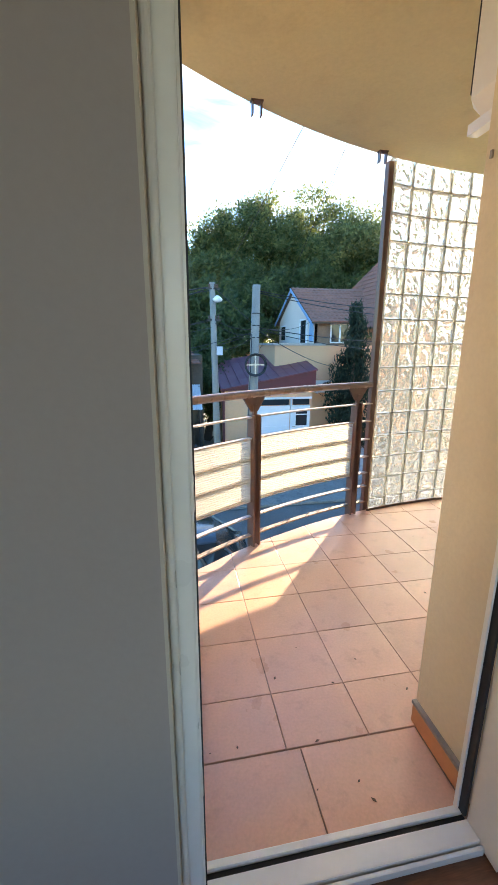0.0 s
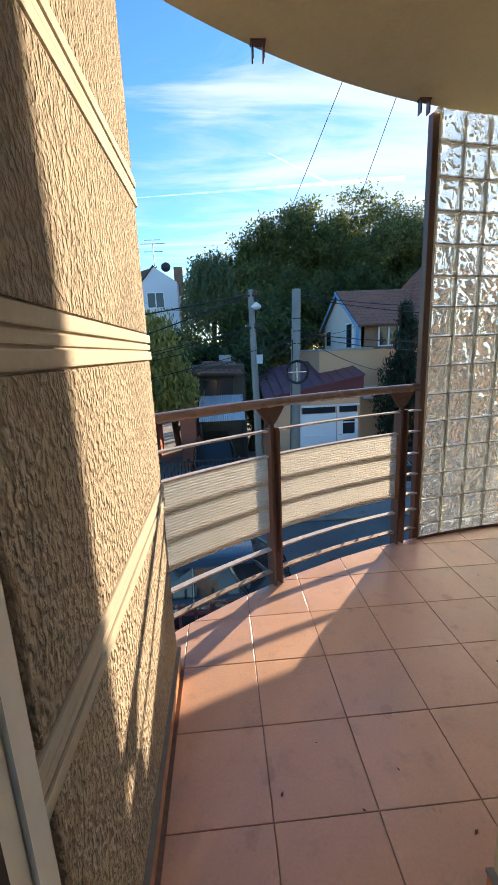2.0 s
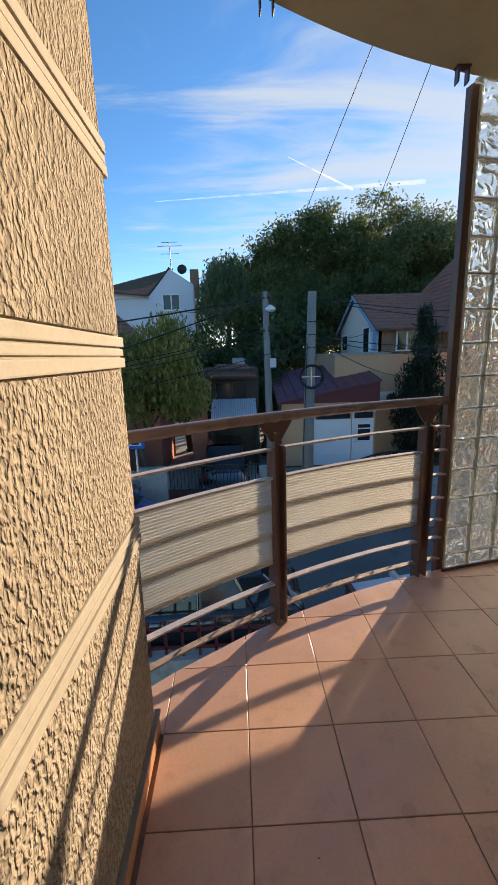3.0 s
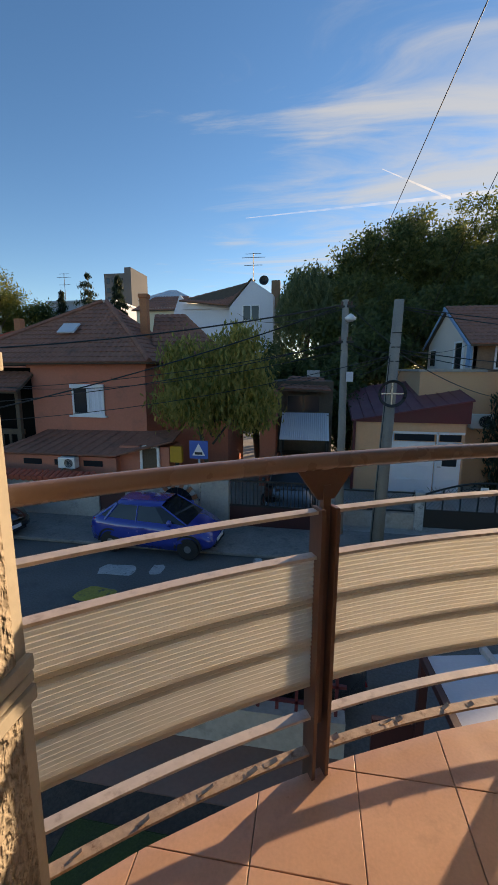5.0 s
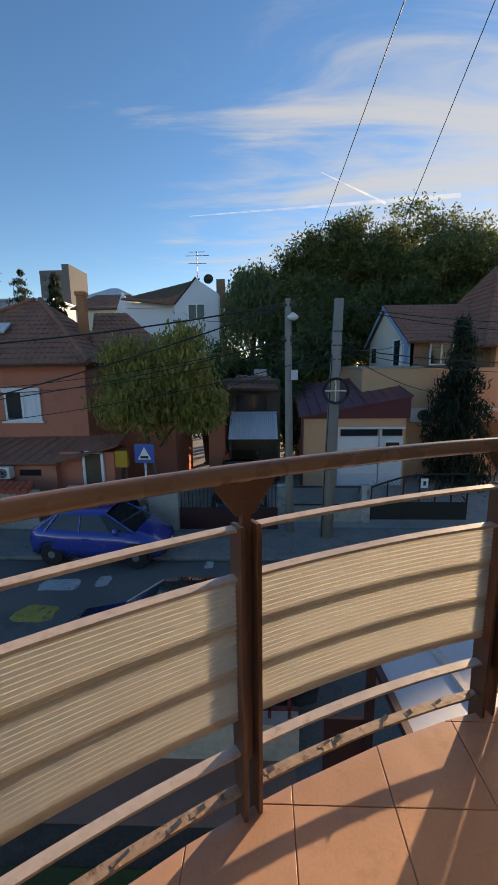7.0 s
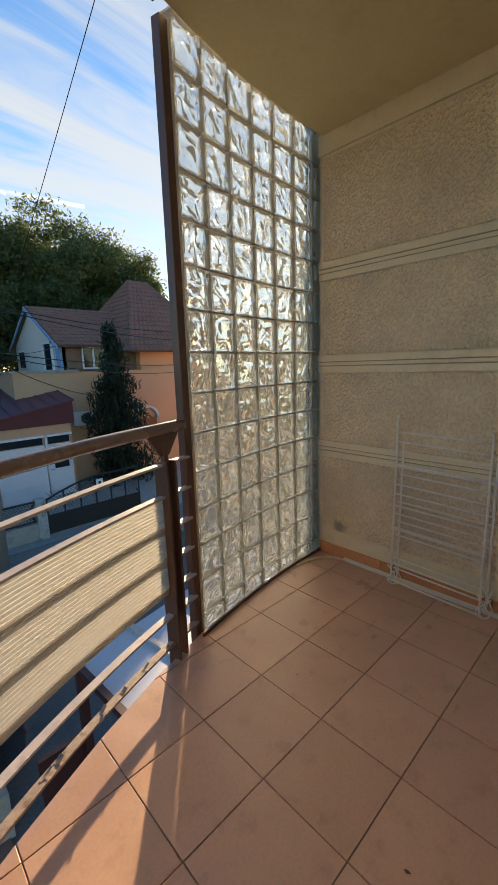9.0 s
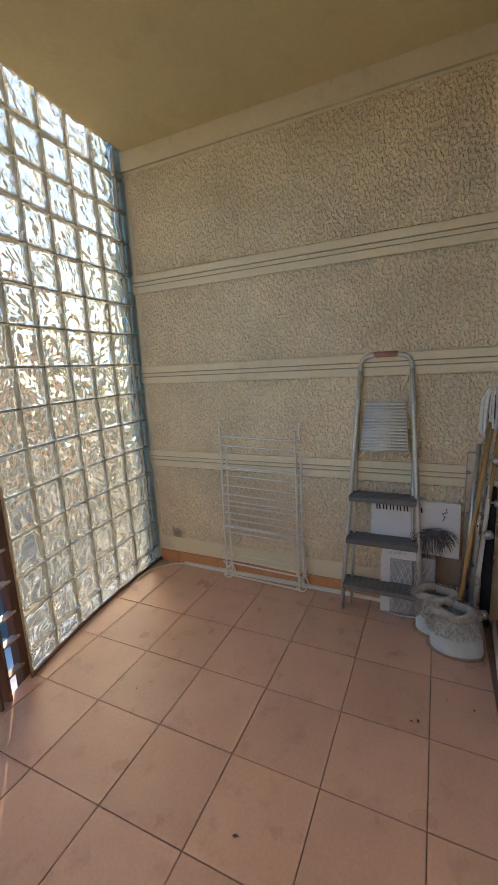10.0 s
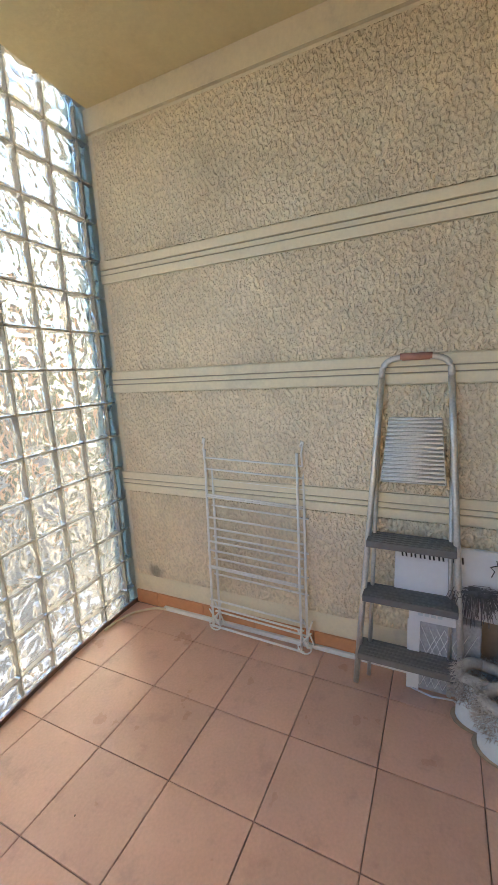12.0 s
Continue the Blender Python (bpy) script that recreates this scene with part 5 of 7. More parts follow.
for i in range(49):
    x = -0.75 + i * 1.9 / 48
    dz = 0.018 * math.cos(math.pi * i)
    rows.append([bm.verts.new((x, 16.7, -1.28 + dz)), bm.verts.new((x, 18.2, -0.38 + dz))])
for A, B in zip(rows, rows[1:]):
    bm.faces.new((A[0], B[0], B[1], A[1]))
part("corrugated_sheet", bm, M_SHEET, sh)
for x in (-0.7, 1.1):
    part("post", bm_box(x - 0.04, x + 0.04, 16.8, 16.88, G, -1.28), M_IRON, sh)
    part("post", bm_box(x - 0.04, x + 0.04, 18.05, 18.13, G, -0.45), M_IRON, sh)


# ---- things on the balcony ----
def curve(p, k=5):
    """A smooth path through the points."""
    p = [Vector(q) for q in p]
    out = []
    for i in range(len(p) - 1):
        a, b, c, d = p[max(i - 1, 0)], p[i], p[i + 1], p[min(i + 2, len(p) - 1)]
        for j in range(k):
            t = j / k
            out.append(0.5 * (2 * b + (c - a) * t + (2 * a - 5 * b + 4 * c - d) * t * t + (3 * b - a - 3 * c + d) * t ** 3))
    return out + [p[-1]]


def rod(parent, name, path, r, material, seg=8, label="", r_end=None):
    bm = bmesh.new()
    tube(bm, path, r, seg, r_end)
    return part(name, bm, material, parent, label, smooth=True)


# folded drying rack leaning on the back wall
rack = thing("drying_rack", (2.8, 2.35, 0), "folded white wire drying rack leaning on the stucco wall", "drying rack")


def rk(y, z, back=0.0):
    return (2.795 + 0.062 * z + back, y, z)


for y, b in ((2.615, 0.0), (2.10, 0.0), (2.585, 0.022), (2.075, 0.022)):
    rod(rack, "side_rod", [rk(y, 0.02, b), rk(y + 0.008, 0.35, b), rk(y + 0.018, 0.99 if b else 1.02, b)], 0.0066, M_WHITEWIRE)
for y in (2.635, 2.09):
    rod(rack, "hook_end", [rk(y, 0.96), rk(y + 0.006, 1.02), rk(y - 0.004, 1.075), rk(y + 0.004, 1.08), rk(y + 0.010, 1.05)], 0.005, M_WHITEWIRE)
for y0, y1 in ((2.64, 2.57), (2.12, 2.05)):
    loop = [rk((y0 + y1) / 2 + (y0 - y1) / 2 * math.cos(a), 0.035 + 0.032 * math.sin(a)) for a in [math.pi + math.pi * i / 10 for i in range(11)]]
    rod(rack, "foot_loop", [rk(y0, 0.12)] + loop + [rk(y1, 0.12)], 0.0042, M_WHITEWIRE)
    loop = [rk((y0 + y1) / 2 - 0.02 + (y0 - y1) / 3 * math.cos(a), 0.05 + 0.028 * math.sin(a), 0.02) for a in [math.pi + math.pi * i / 10 for i in range(11)]]
    rod(rack, "foot_loop", [rk(y0 - 0.02, 0.17, 0.02)] + loop + [rk(y1, 0.17, 0.02)], 0.0042, M_WHITEWIRE)
rack_levels = (0.015, 0.09, 0.13, 0.17, 0.31, 0.355, 0.365, 0.40, 0.455, 0.505, 0.525, 0.58, 0.64, 0.70, 0.755, 0.765, 0.845, 0.905, 0.965, 0.975)
for i, z in enumerate(rack_levels):
    b = 0.022 if i % 3 == 1 else 0.0
    rod(rack, "wire", [rk(2.632 - 0.02 * (b > 0), z + 0.01, b), rk(2.088 - 0.02 * (b > 0), z - 0.006, b)], 0.0052 if i else 0.0058, M_WHITEWIRE, 6)

# step ladder
lad = thing("step_ladder", (2.75, 1.6, 0), "folded aluminium step ladder with grey steps leaning on the wall", "step ladder")


def ld(y, z, back=0.0):
    return (2.715 + 0.098 * z + back, y, z)


for s in (-1, 1):
    yc = 1.60
    rod(lad, "front_stile", [ld(yc + s * (0.215 - 0.062 * z), z) for z in (0.0, 0.4, 0.8, 1.1, 1.36)], 0.013, M_ALU, 10)
    rod(lad, "rear_leg", [ld(yc + s * (0.165 - 0.02 * z), z, 0.035) for z in (0.02, 0.5, 1.2)], 0.009, M_ALU, 8)
    bm = bm_box(2.838, 2.864, 1.6 + s * 0.140 - 0.008, 1.6 + s * 0.140 + 0.008, 1.17, 1.25)
    soften(bm, 0.003)
    part("hinge_block", bm, M_DARK, lad)
top = [ld(1.60 + 0.131 * math.cos(a) if abs(math.cos(a)) > 0.99 else 1.60 + 0.131 * math.copysign(min(1, abs(math.cos(a)) ** 0.45), math.cos(a)), 1.36 + 0.08 * math.sin(a) ** 0.7 if math.sin(a) > 0 else 1.36) for a in [math.pi * i / 18 for i in range(19)]]
rod(lad, "top_bow", top, 0.013, M_ALU, 10)
rod(lad, "grip", [ld(1.66, 1.442), ld(1.54, 1.442)], 0.0155, M_HANDLE_RED, 10, "worn red grip")
for z, w in ((0.165, 0.20), (0.43, 0.185), (0.67, 0.172)):
    x, _, _ = ld(0, z)
    bm = bm_box(x - 0.065, x + 0.055, 1.60 - w, 1.60 + w, z - 0.012, z + 0.018)
    soften(bm, 0.005, 2)
    st = part("step", bm, M_GREYPL, lad, "grey ribbed step")
    for k in range(5):
        part("tread_rib", bm_box(x - 0.055 + 0.022 * k, x - 0.047 + 0.022 * k, 1.60 - w + 0.02, 1.60 + w - 0.02, z + 0.018, z + 0.021), M_GREYPL, st)
bm = bmesh.new()
slab(bm, [ld(1.472, 0.925, 0.0), ld(1.728, 0.925, 0.0), ld(1.703, 1.195, 0.03), ld(1.497, 1.195, 0.03)], 0.012)
soften(bm, 0.003)
pl = part("platform", bm, M_ALU, lad, "folded ribbed aluminium platform")
for k in range(16):
    f = (k + 0.5) / 16
    z = 0.925 + 0.27 * f
    x = ld(0, z)[0] + 0.03 * f - 0.016
    rod(pl, "tread_rib", [(x, 1.478 + 0.022 * f, z), (x, 1.722 - 0.022 * f, z)], 0.0045, M_ALU, 6)

# cards, boxes and brush behind the ladder
cb = thing("white_carton", (2.84, 1.47, 0.36), "white printed shop carton standing behind the ladder", "carton")
bm = bmesh.new()
slab(bm, [(2.795, 1.665, 0.385), (2.80, 1.215, 0.36), (2.83, 1.215, 0.655), (2.828, 1.665, 0.66)], -0.028)
soften(bm, 0.003)
part("panel", bm, M_CARD, cb)
for i in range(7):
    y = 1.625 - i * 0.036
    for dy in ((-0.008, 0.006), (0.008, 0.004)):
        bm = bmesh.new()
        slab(bm, [(2.8165, y + dy[0] + 0.004, 0.595), (2.8165, y + dy[0] - 0.003, 0.595), (2.8195, y + dy[0] - 0.003 + dy[1] * 0.5, 0.622), (2.8195, y + dy[0] + 0.004 + dy[1] * 0.5, 0.622)], -0.002)
        part("logo_stroke", bm, M_INK, cb)
rod(cb, "logo_figure", [(2.812, 1.30, 0.56), (2.814, 1.29, 0.585), (2.815, 1.305, 0.60), (2.816, 1.28, 0.61), (2.8175, 1.285, 0.63)], 0.0025, M_INK, 5)
bb = thing("tan_board", (2.85, 1.25, 0), "brown board standing against the wall", "board")
bm = bm_box(2.842, 2.862, 1.20, 1.335, 0.0, 0.60)
soften(bm, 0.003)
part("sheet", bm, M_TAN, bb)
gb = thing("patterned_box", (2.80, 1.45, 0), "grey box with a lattice pattern and white paper strips", "box")
bm = bm_box(2.775, 2.838, 1.325, 1.60, 0.0, 0.355)
soften(bm, 0.004)
part("body", bm, M_PATTERN, gb)
for i in range(9):
    y = 1.34 + i * 0.03
    rod(gb, "lattice_line", [(2.774, y, 0.02), (2.774, min(1.595, y + 0.12), min(0.34, 0.02 + (min(1.595, y + 0.12) - y) * 2.4))], 0.0014, M_CARD, 4)
    rod(gb, "lattice_line", [(2.774, min(1.595, y + 0.12), 0.02), (2.774, y, min(0.34, 0.02 + (min(1.595, y + 0.12) - y) * 2.4))], 0.0014, M_CARD, 4)
for b in ((2.766, 2.773, 1.555, 1.605, 0.0, 0.335), (2.764, 2.772, 1.40, 1.60, 0.335, 0.40)):
    part("paper_strip", bm_box(*b), M_CARD, gb, "white paper strip")
for k in range(4):
    part("print_bar", bm_box(2.7615, 2.7635, 1.47 + k * 0.025, 1.488 + k * 0.025, 0.362, 0.374), M_PALEBLUE, gb)
rod(gb, "cord", [(2.76, 1.58, 0.006), (2.74, 1.50, 0.006), (2.75, 1.42, 0.008), (2.72, 1.37, 0.010), (2.735, 1.34, 0.020), (2.75, 1.37, 0.012)], 0.004, M_CARD, 6)
br = thing("bristle_brush", (2.77, 1.33, 0.50), "grey bristle brush head hanging by the carton", "brush")
bm = bmesh.new()
rng = np.random.RandomState(5)
for i in range(150):
    a = rng.uniform(-1.2, 2.6)
    l = rng.uniform(0.10, 0.17)
    y0, z0 = 1.36 + rng.normal(0, 0.012), 0.50 + rng.normal(0, 0.01)
    x0 = 2.772 + rng.uniform(-0.015, 0.02)
    dy, dz = math.cos(a) * -l * 0.75, -abs(math.sin(a)) * l * 0.8
    tube(bm, [(x0, y0, z0), (x0 - 0.01, y0 + dy * 0.7, z0 + 0.02 + dz * 0.2), (x0 - 0.012, y0 + dy, z0 + dz)], 0.0016, 3)
tagged(part("bristles", bm, M_HAIR, br, fix=False), kind="stuff")
part("ferrule", bm_box(2.76, 2.80, 1.34, 1.38, 0.49, 0.515), M_GREYPL, br)


# mops, rods and panels in the corner
def mop(x0, y0, x1, y1, ztop, label, seed):
    m = thing("string_mop", (x0, y0, 0), label, "mop", "mops in the corner")
    rod(m, "stick", [(x0, y0, 0.02), (x1, y1, ztop - 0.05)], 0.0115, M_BROOMST, 10)
    rod(m, "socket", [(x0 + (x1 - x0) * 0.9, y0 + (y1 - y0) * 0.9, ztop * 0.9), (x1, y1, ztop)], 0.017, M_DARK, 10)
    r = np.random.RandomState(seed)
    for i in range(46):
        a = r.uniform(0, 2 * math.pi)
        rad = r.uniform(0.025, 0.062)
        l = r.uniform(0.11, 0.20)
        c, s = math.cos(a), math.sin(a)
        w = r.uniform(-0.012, 0.012)
        p = [(x1, y1, ztop + 0.015), (x1 + c * rad * 0.6, y1 + s * rad * 0.6, ztop + 0.02), (x1 + c * rad, y1 + s * rad, ztop - 0.045),
             (x1 + c * rad * 1.1 + w, y1 + s * rad * 1.1, ztop - l * 0.65), (x1 + c * rad * 1.05, y1 + s * rad * 1.1 + w, ztop - l)]
        rod(m, "strand", curve(p, 3), 0.0058, M_COTTON, 5)


mop(2.63, 1.235, 2.80, 1.095, 1.235, "cotton string mop upside down on a wooden stick", 3)
mop(2.72, 1.165, 2.83, 1.055, 1.245, "second cotton string mop on a wooden stick", 8)


def curtain_rod(x0, y0, x1, y1, ztop, material, label, rings):
    c = thing("curtain_rod", (x0, y0, 0), label, "curtain rod", "curtain rods in the corner")
    rod(c, "tube", [(x0, y0, 0.0), (x1, y1, ztop)], 0.011, material, 10)
    for f in rings:
        p = Vector((x0, y0, 0)).lerp(Vector((x1, y1, ztop)), f)
        bm = bmesh.new()
        lathe(bm, [(0.006, -0.022), (0.020, -0.016), (0.024, 0.0), (0.020, 0.016), (0.006, 0.022)], (0, 0, 0), 12)
        for v in bm.verts:
            v.co = Matrix.Translation(p + Vector((-0.015, -0.045, 0.0))) @ Matrix.Rotation(radians(70), 4, "X") @ v.co
        part("bracket_disc", bm, M_STEEL, c, smooth=True)
        rod(c, "bracket_arm", [p, p + Vector((-0.012, -0.045, 0.0))], 0.006, M_STEEL, 6)


curtain_rod(2.665, 1.175, 2.80, 1.115, 1.06, M_STEEL, "steel curtain rod with round brackets", (0.52, 0.86))
curtain_rod(2.70, 1.155, 2.81, 1.085, 0.93, M_WHITEWIRE, "white curtain rod with a metal end", (0.14, 0.75))
curtain_rod(2.70, 1.205, 2.835, 1.150, 0.98, M_STEEL, "second steel curtain rod", (0.30,))
bp_ = thing("folded_board", (2.84, 1.12, 0), "dark folded board in the corner", "board")
bm = bm_box(2.80, 2.862, 1.062, 1.105, 0.0, 0.76)
soften(bm, 0.006)
part("sheet", bm, M_DARK, bp_)
gp_ = thing("grey_profile", (2.85, 1.19, 0), "grey metal profile against the wall", "profile")
bm = bm_box(2.842, 2.866, 1.155, 1.20, 0.0, 0.93)
soften(bm, 0.003)
part("strip", bm, M_STEEL, gp_)


# fur-trimmed boots
def boot(cx, cy, turn, label, seed):
    b = thing("fur_boot", (cx, cy, 0), label, "boot", "pair of boots")
    m = Matrix.Translation((cx, cy, 0)) @ Matrix.Rotation(turn, 4, "Z") @ Matrix.Scale(1.25, 4)
    bm = bmesh.new()
    prof = [(0.0, 0.058, 0.100), (0.006, 0.062, 0.108), (0.03, 0.062, 0.108), (0.07, 0.060, 0.102), (0.11, 0.055, 0.088), (0.15, 0.052, 0.075)]
    rings = []
    for z, w, l in prof:
        rings.append([bm.verts.new(m @ Vector((w * math.cos(a), (l if math.sin(a) < 0 else l * 0.75) * math.sin(a) - 0.01, z))) for a in [2 * math.pi * i / 20 for i in range(20)]])
    for A, B in zip(rings, rings[1:]):
        for i in range(20):
            bm.faces.new((A[i], A[(i + 1) % 20], B[(i + 1) % 20], B[i]))
    bm.faces.new(rings[0][::-1])
    part("shell", bm, M_PALEBLUE, b, "pale blue-white leather shell", smooth=True)
    bm = bmesh.new()
    lathe(bm, [(0.064, 0.0), (0.066, 0.008), (0.06, 0.012)], (0, 0, 0), 20)
    for v in bm.verts:
        v.co = m @ Vector((v.co.x, v.co.y * 1.6 - 0.02, v.co.z))
    part("sole", bm, M_TAN, b)
    r = np.random.RandomState(seed)
    bm = bmesh.new()
    ring = [m @ Vector((0.050 * math.cos(a), 0.066 * math.sin(a) - 0.006, 0.165 + 0.006 * math.sin(3 * a))) for a in [2 * math.pi * i / 24 for i in range(25)]]
    tube(bm, ring, 0.022, 8)
    part("fur_collar", bm, M_FUR, b, "fuzzy grey fur collar", smooth=True)
    bm = bmesh.new()
    for i in range(5200):
        a = r.uniform(0, 2 * math.pi)
        k = r.uniform(0.85, 1.42)
        z = r.uniform(0.082, 0.188)
        p = m @ Vector((0.050 * k * math.cos(a), 0.068 * k * math.sin(a) - 0.008, z))
        d = Vector((math.cos(a + turn) * 0.010, math.sin(a + turn) * 0.010, -0.004)) + Vector(r.normal(0, 0.007, 3))
        s = Vector(r.normal(0, 0.0013, 3))
        v = [bm.verts.new(q) for q in (p - s, p + s, p + d)]
        bm.faces.new(v)
    tagged(part("fur_trim", bm, M_FUR, b, fix=False), kind="stuff")
    bm = bmesh.new()
    cbk = m @ Vector((0.035, -0.085, 0.125))
    tube(bm, [cbk + Vector((0, 0.018 * math.cos(a), 0.018 * math.sin(a))) for a in [2 * math.pi * i / 12 for i in range(13)]], 0.004, 6)
    part("buckle", bm, M_BRASS, b)


boot(2.565, 1.255, radians(-6), "pale boot with grey fur trim on the tiles", 11)
boot(2.685, 1.325, radians(8), "pale fur-trimmed boot standing behind its mate", 12)
# cable loops on the house wall
hk = thing("cable_loop", (1.95, YH + 0.03, 0.3), "black cable hanging in loops on the house wall", "cable")
rod(hk, "cable", curve([(1.86, YH + 0.005, 0.42), (1.90, YH + 0.035, 0.455), (1.98, YH + 0.04, 0.43), (2.06, YH + 0.03, 0.33), (2.05, YH + 0.02, 0.27), (1.99, YH + 0.02, 0.235), (1.95, YH + 0.01, 0.25)]), 0.007, M_CABLE, 8)
ld2 = thing("floor_cable", (2.0, YH + 0.06, 0.0), "thin black cable lying on the wooden batten", "cable")
rod(ld2, "cable", [(x, YH + 0.020 + 0.043 - 0.047 * (x - 0.86), 0.0215) for x in (1.15, 1.7, 2.2, 2.84)], 0.0038, M_CABLE, 6)
lc = thing("floor_cable", (2.8, 3.18, 0.0), "loose white cable in the corner by the glass blocks", "cable")
rod(lc, "cable", curve([(2.55, 3.19, 0.008), (2.64, 3.185, 0.008), (2.74, 3.155, 0.008), (2.83, 3.06, 0.008), (2.845, 2.98, 0.01)]), 0.007, M_TRIM, 6)
# outdoor unit of the air conditioner over the door's corner
oa = thing("ac_outdoor_unit", (1.3, 1.2, 2.2), "white air conditioner unit on brackets high on the house wall", "air conditioner")
bm = bm_box(0.96, 1.72, YH + 0.06, YH + 0.33, 2.20, 2.74)
soften(bm, 0.045, 1)
part("casing", bm, M_PVC, oa)
bm = bm_box(0.99, 1.64, YH + 0.325, YH + 0.34, 2.28, 2.68)
soften(bm, 0.006)
part("grille", bm, M_DARK, oa)
for x in (1.0, 1.56):
    part("bracket", bm_box(x, x + 0.04, YH, YH + 0.34, 2.165, 2.20), M_PVC, oa)
bm = bm_box(0.93, 1.04, YH + 0.03, YH + 0.15, 2.06, 2.165)
soften(bm, 0.02)
part("pipe_cover", bm, M_PVC, oa)
rod(oa, "pipe", [(0.96, YH + 0.09, 2.06), (0.98, YH + 0.06, 1.98), (1.02, YH + 0.04, 1.9)], 0.012, M_PVC, 8)
# bits blown on the tiles
for i, (x, y) in enumerate(((0.05, 1.12), (0.154, 1.124), (0.46, 1.095), (0.54, 1.08), (0.55, 0.93), (0.574, 0.865), (0.40, 0.93), (0.62, 1.34), (0.37, 1.41), (0.524, 1.574), (2.057, 1.40), (2.065, 1.375), (2.217, 1.27), (2.20, 1.17), (1.43, 1.87), (1.78, 2.55), (0.78, 1.45), (0.93, 1.25))):
    a = 1.7 * i
    s = 0.003 + 0.0022 * (i % 3)
    bm = bmesh.new()
    q = [(x + math.cos(a + k) * s * f, y + math.sin(a + k) * s * f, 0.0005) for k, f in ((0, 1.5), (1.3, 0.6), (3.1, 1.2), (4.6, 0.7))]
    slab(bm, [(q[0][0], q[0][1], 0.001), (q[1][0], q[1][1], 0.003), (q[2][0], q[2][1], 0.001), (q[3][0], q[3][1], 0.001)], 0.0015)
    tagged(new("dry_leaf_bit", mesh_of("dry_leaf_bit", bm, M_BARK)), "small dark scrap of dry leaf on the tiles", "debris", "scraps on the tiles")


# ---- poles, signs and wires ----
def pole(x, y, z1, r0, r1, lean, label):
    p = thing("utility_pole", (x, y, G), label, "utility pole", "utility poles")
    rod(p, "shaft", [(x, y, G), (x + lean, y, z1)], r0, M_POLE, 12, r_end=r1)
    return p


p1 = pole(2.36, 12.38, 3.12, 0.19, 0.12, 0.17, "tapered grey concrete pole with a coil of black cable")
for k in range(5):
    rod(p1, "cable_coil", [(2.47 + (0.29 + 0.012 * k) * math.cos(a), 12.14 - 0.01 * k, 0.80 + (0.29 + 0.012 * k) * math.sin(a)) for a in [2 * math.pi * i / 28 for i in range(29)]], 0.014, M_CABLE, 6)
part("coil_bracket", bm_box(2.14, 2.80, 12.16, 12.19, 0.785, 0.815), M_STEEL, p1)
part("coil_bracket", bm_box(2.455, 2.485, 12.16, 12.19, 0.5, 1.10), M_STEEL, p1)
for dz in (0.0, 0.35, 0.7):
    part("clamp_band", bm_box(2.39, 2.63, 12.25, 12.5, 1.6 + dz, 1.625 + dz), M_IRON, p1)
rod(p1, "riser_cable", [(2.20, 12.28, G), (2.26, 12.2, -1.0), (2.36, 12.2, 1.7)], 0.014, M_CABLE, 6)
p2 = pole(1.35, 12.76, 3.2, 0.125, 0.085, -0.10, "slim grey pole with a street lamp and insulators")
for z, w in ((3.0, 0.20), (2.1, 0.22)):
    part("crossarm", bm_box(1.28 - w, 1.28 + w, 12.68, 12.74, z, z + 0.05), M_IRON, p2)
    for k in range(4):
        bm = bmesh.new()
        lathe(bm, [(0.02, 0), (0.035, 0.03), (0.02, 0.05), (0.035, 0.08), (0.012, 0.11)], (1.28 - w + 0.08 + k * (w - 0.08) * 0.66, 12.71, z + 0.05), 8)
        part("insulator", bm, M_BROWN, p2)
rod(p2, "lamp_arm", [(1.28, 12.7, 2.62), (1.34, 12.5, 2.80), (1.36, 12.38, 2.78)], 0.022, M_STEEL, 6)
bm = bmesh.new()
lathe(bm, [(0.02, 0.10), (0.08, 0.06), (0.15, 0.0), (0.13, -0.05), (0.07, -0.09), (0.01, -0.10)], (1.36, 12.36, 2.70), 14)
part("lamp_head", bm, M_WHITEW, p2, "round white lamp head", smooth=True)
part("junction_box", bm_box(1.34, 1.52, 12.56, 12.66, 1.08, 1.34), M_SHEET, p2)


def wire(a, b, sag, r, label="black overhead cable strung between poles"):
    a, b = Vector(a), Vector(b)
    bm = bmesh.new()
    tube(bm, [a.lerp(b, f / 14) + Vector((0, 0, -4 * sag * (f / 14) * (1 - f / 14))) for f in range(15)], r, 5)
    tagged(new("overhead_cable", mesh_of("overhead_cable", bm, M_CABLE, True)), label, "cable", "overhead cables")


P1T, P2T = (2.53, 12.38, 3.0), (1.27, 12.7, 3.1)
wire((1.1, 12.7, 3.05), (-16, 10.4, 1.9), 0.5, 0.022)
wire((1.0, 12.7, 2.98), (-12, 9.0, -0.55), 0.35, 0.018, "pale overhead cable strung across the street")
wire((1.2, 12.7, 2.15), (-14, 10.2, 0.35), 0.6, 0.012)
wire((1.2, 12.7, 2.1), (-14, 10.6, 0.9), 0.55, 0.010)
wire((1.2, 12.7, 1.9), (-13, 14.2, 0.9), 0.6, 0.010)
wire((2.4, 12.3, 1.75), (-14, 11.0, -0.2), 0.6, 0.010)
wire((2.4, 12.3, 1.7), (-5.55, 16.9, 0.3), 0.35, 0.010)
wire(P2T, (2.5, 12.3, 1.95), 0.02, 0.012)
wire((1.3, 12.7, 2.12), (2.5, 12.3, 1.85), 0.1, 0.010)
wire((1.3, 12.7, 2.05), (2.5, 12.3, 1.75), 0.18, 0.010)
wire((1.3, 12.7, 1.25), (2.5, 12.3, 1.7), 0.15, 0.010)
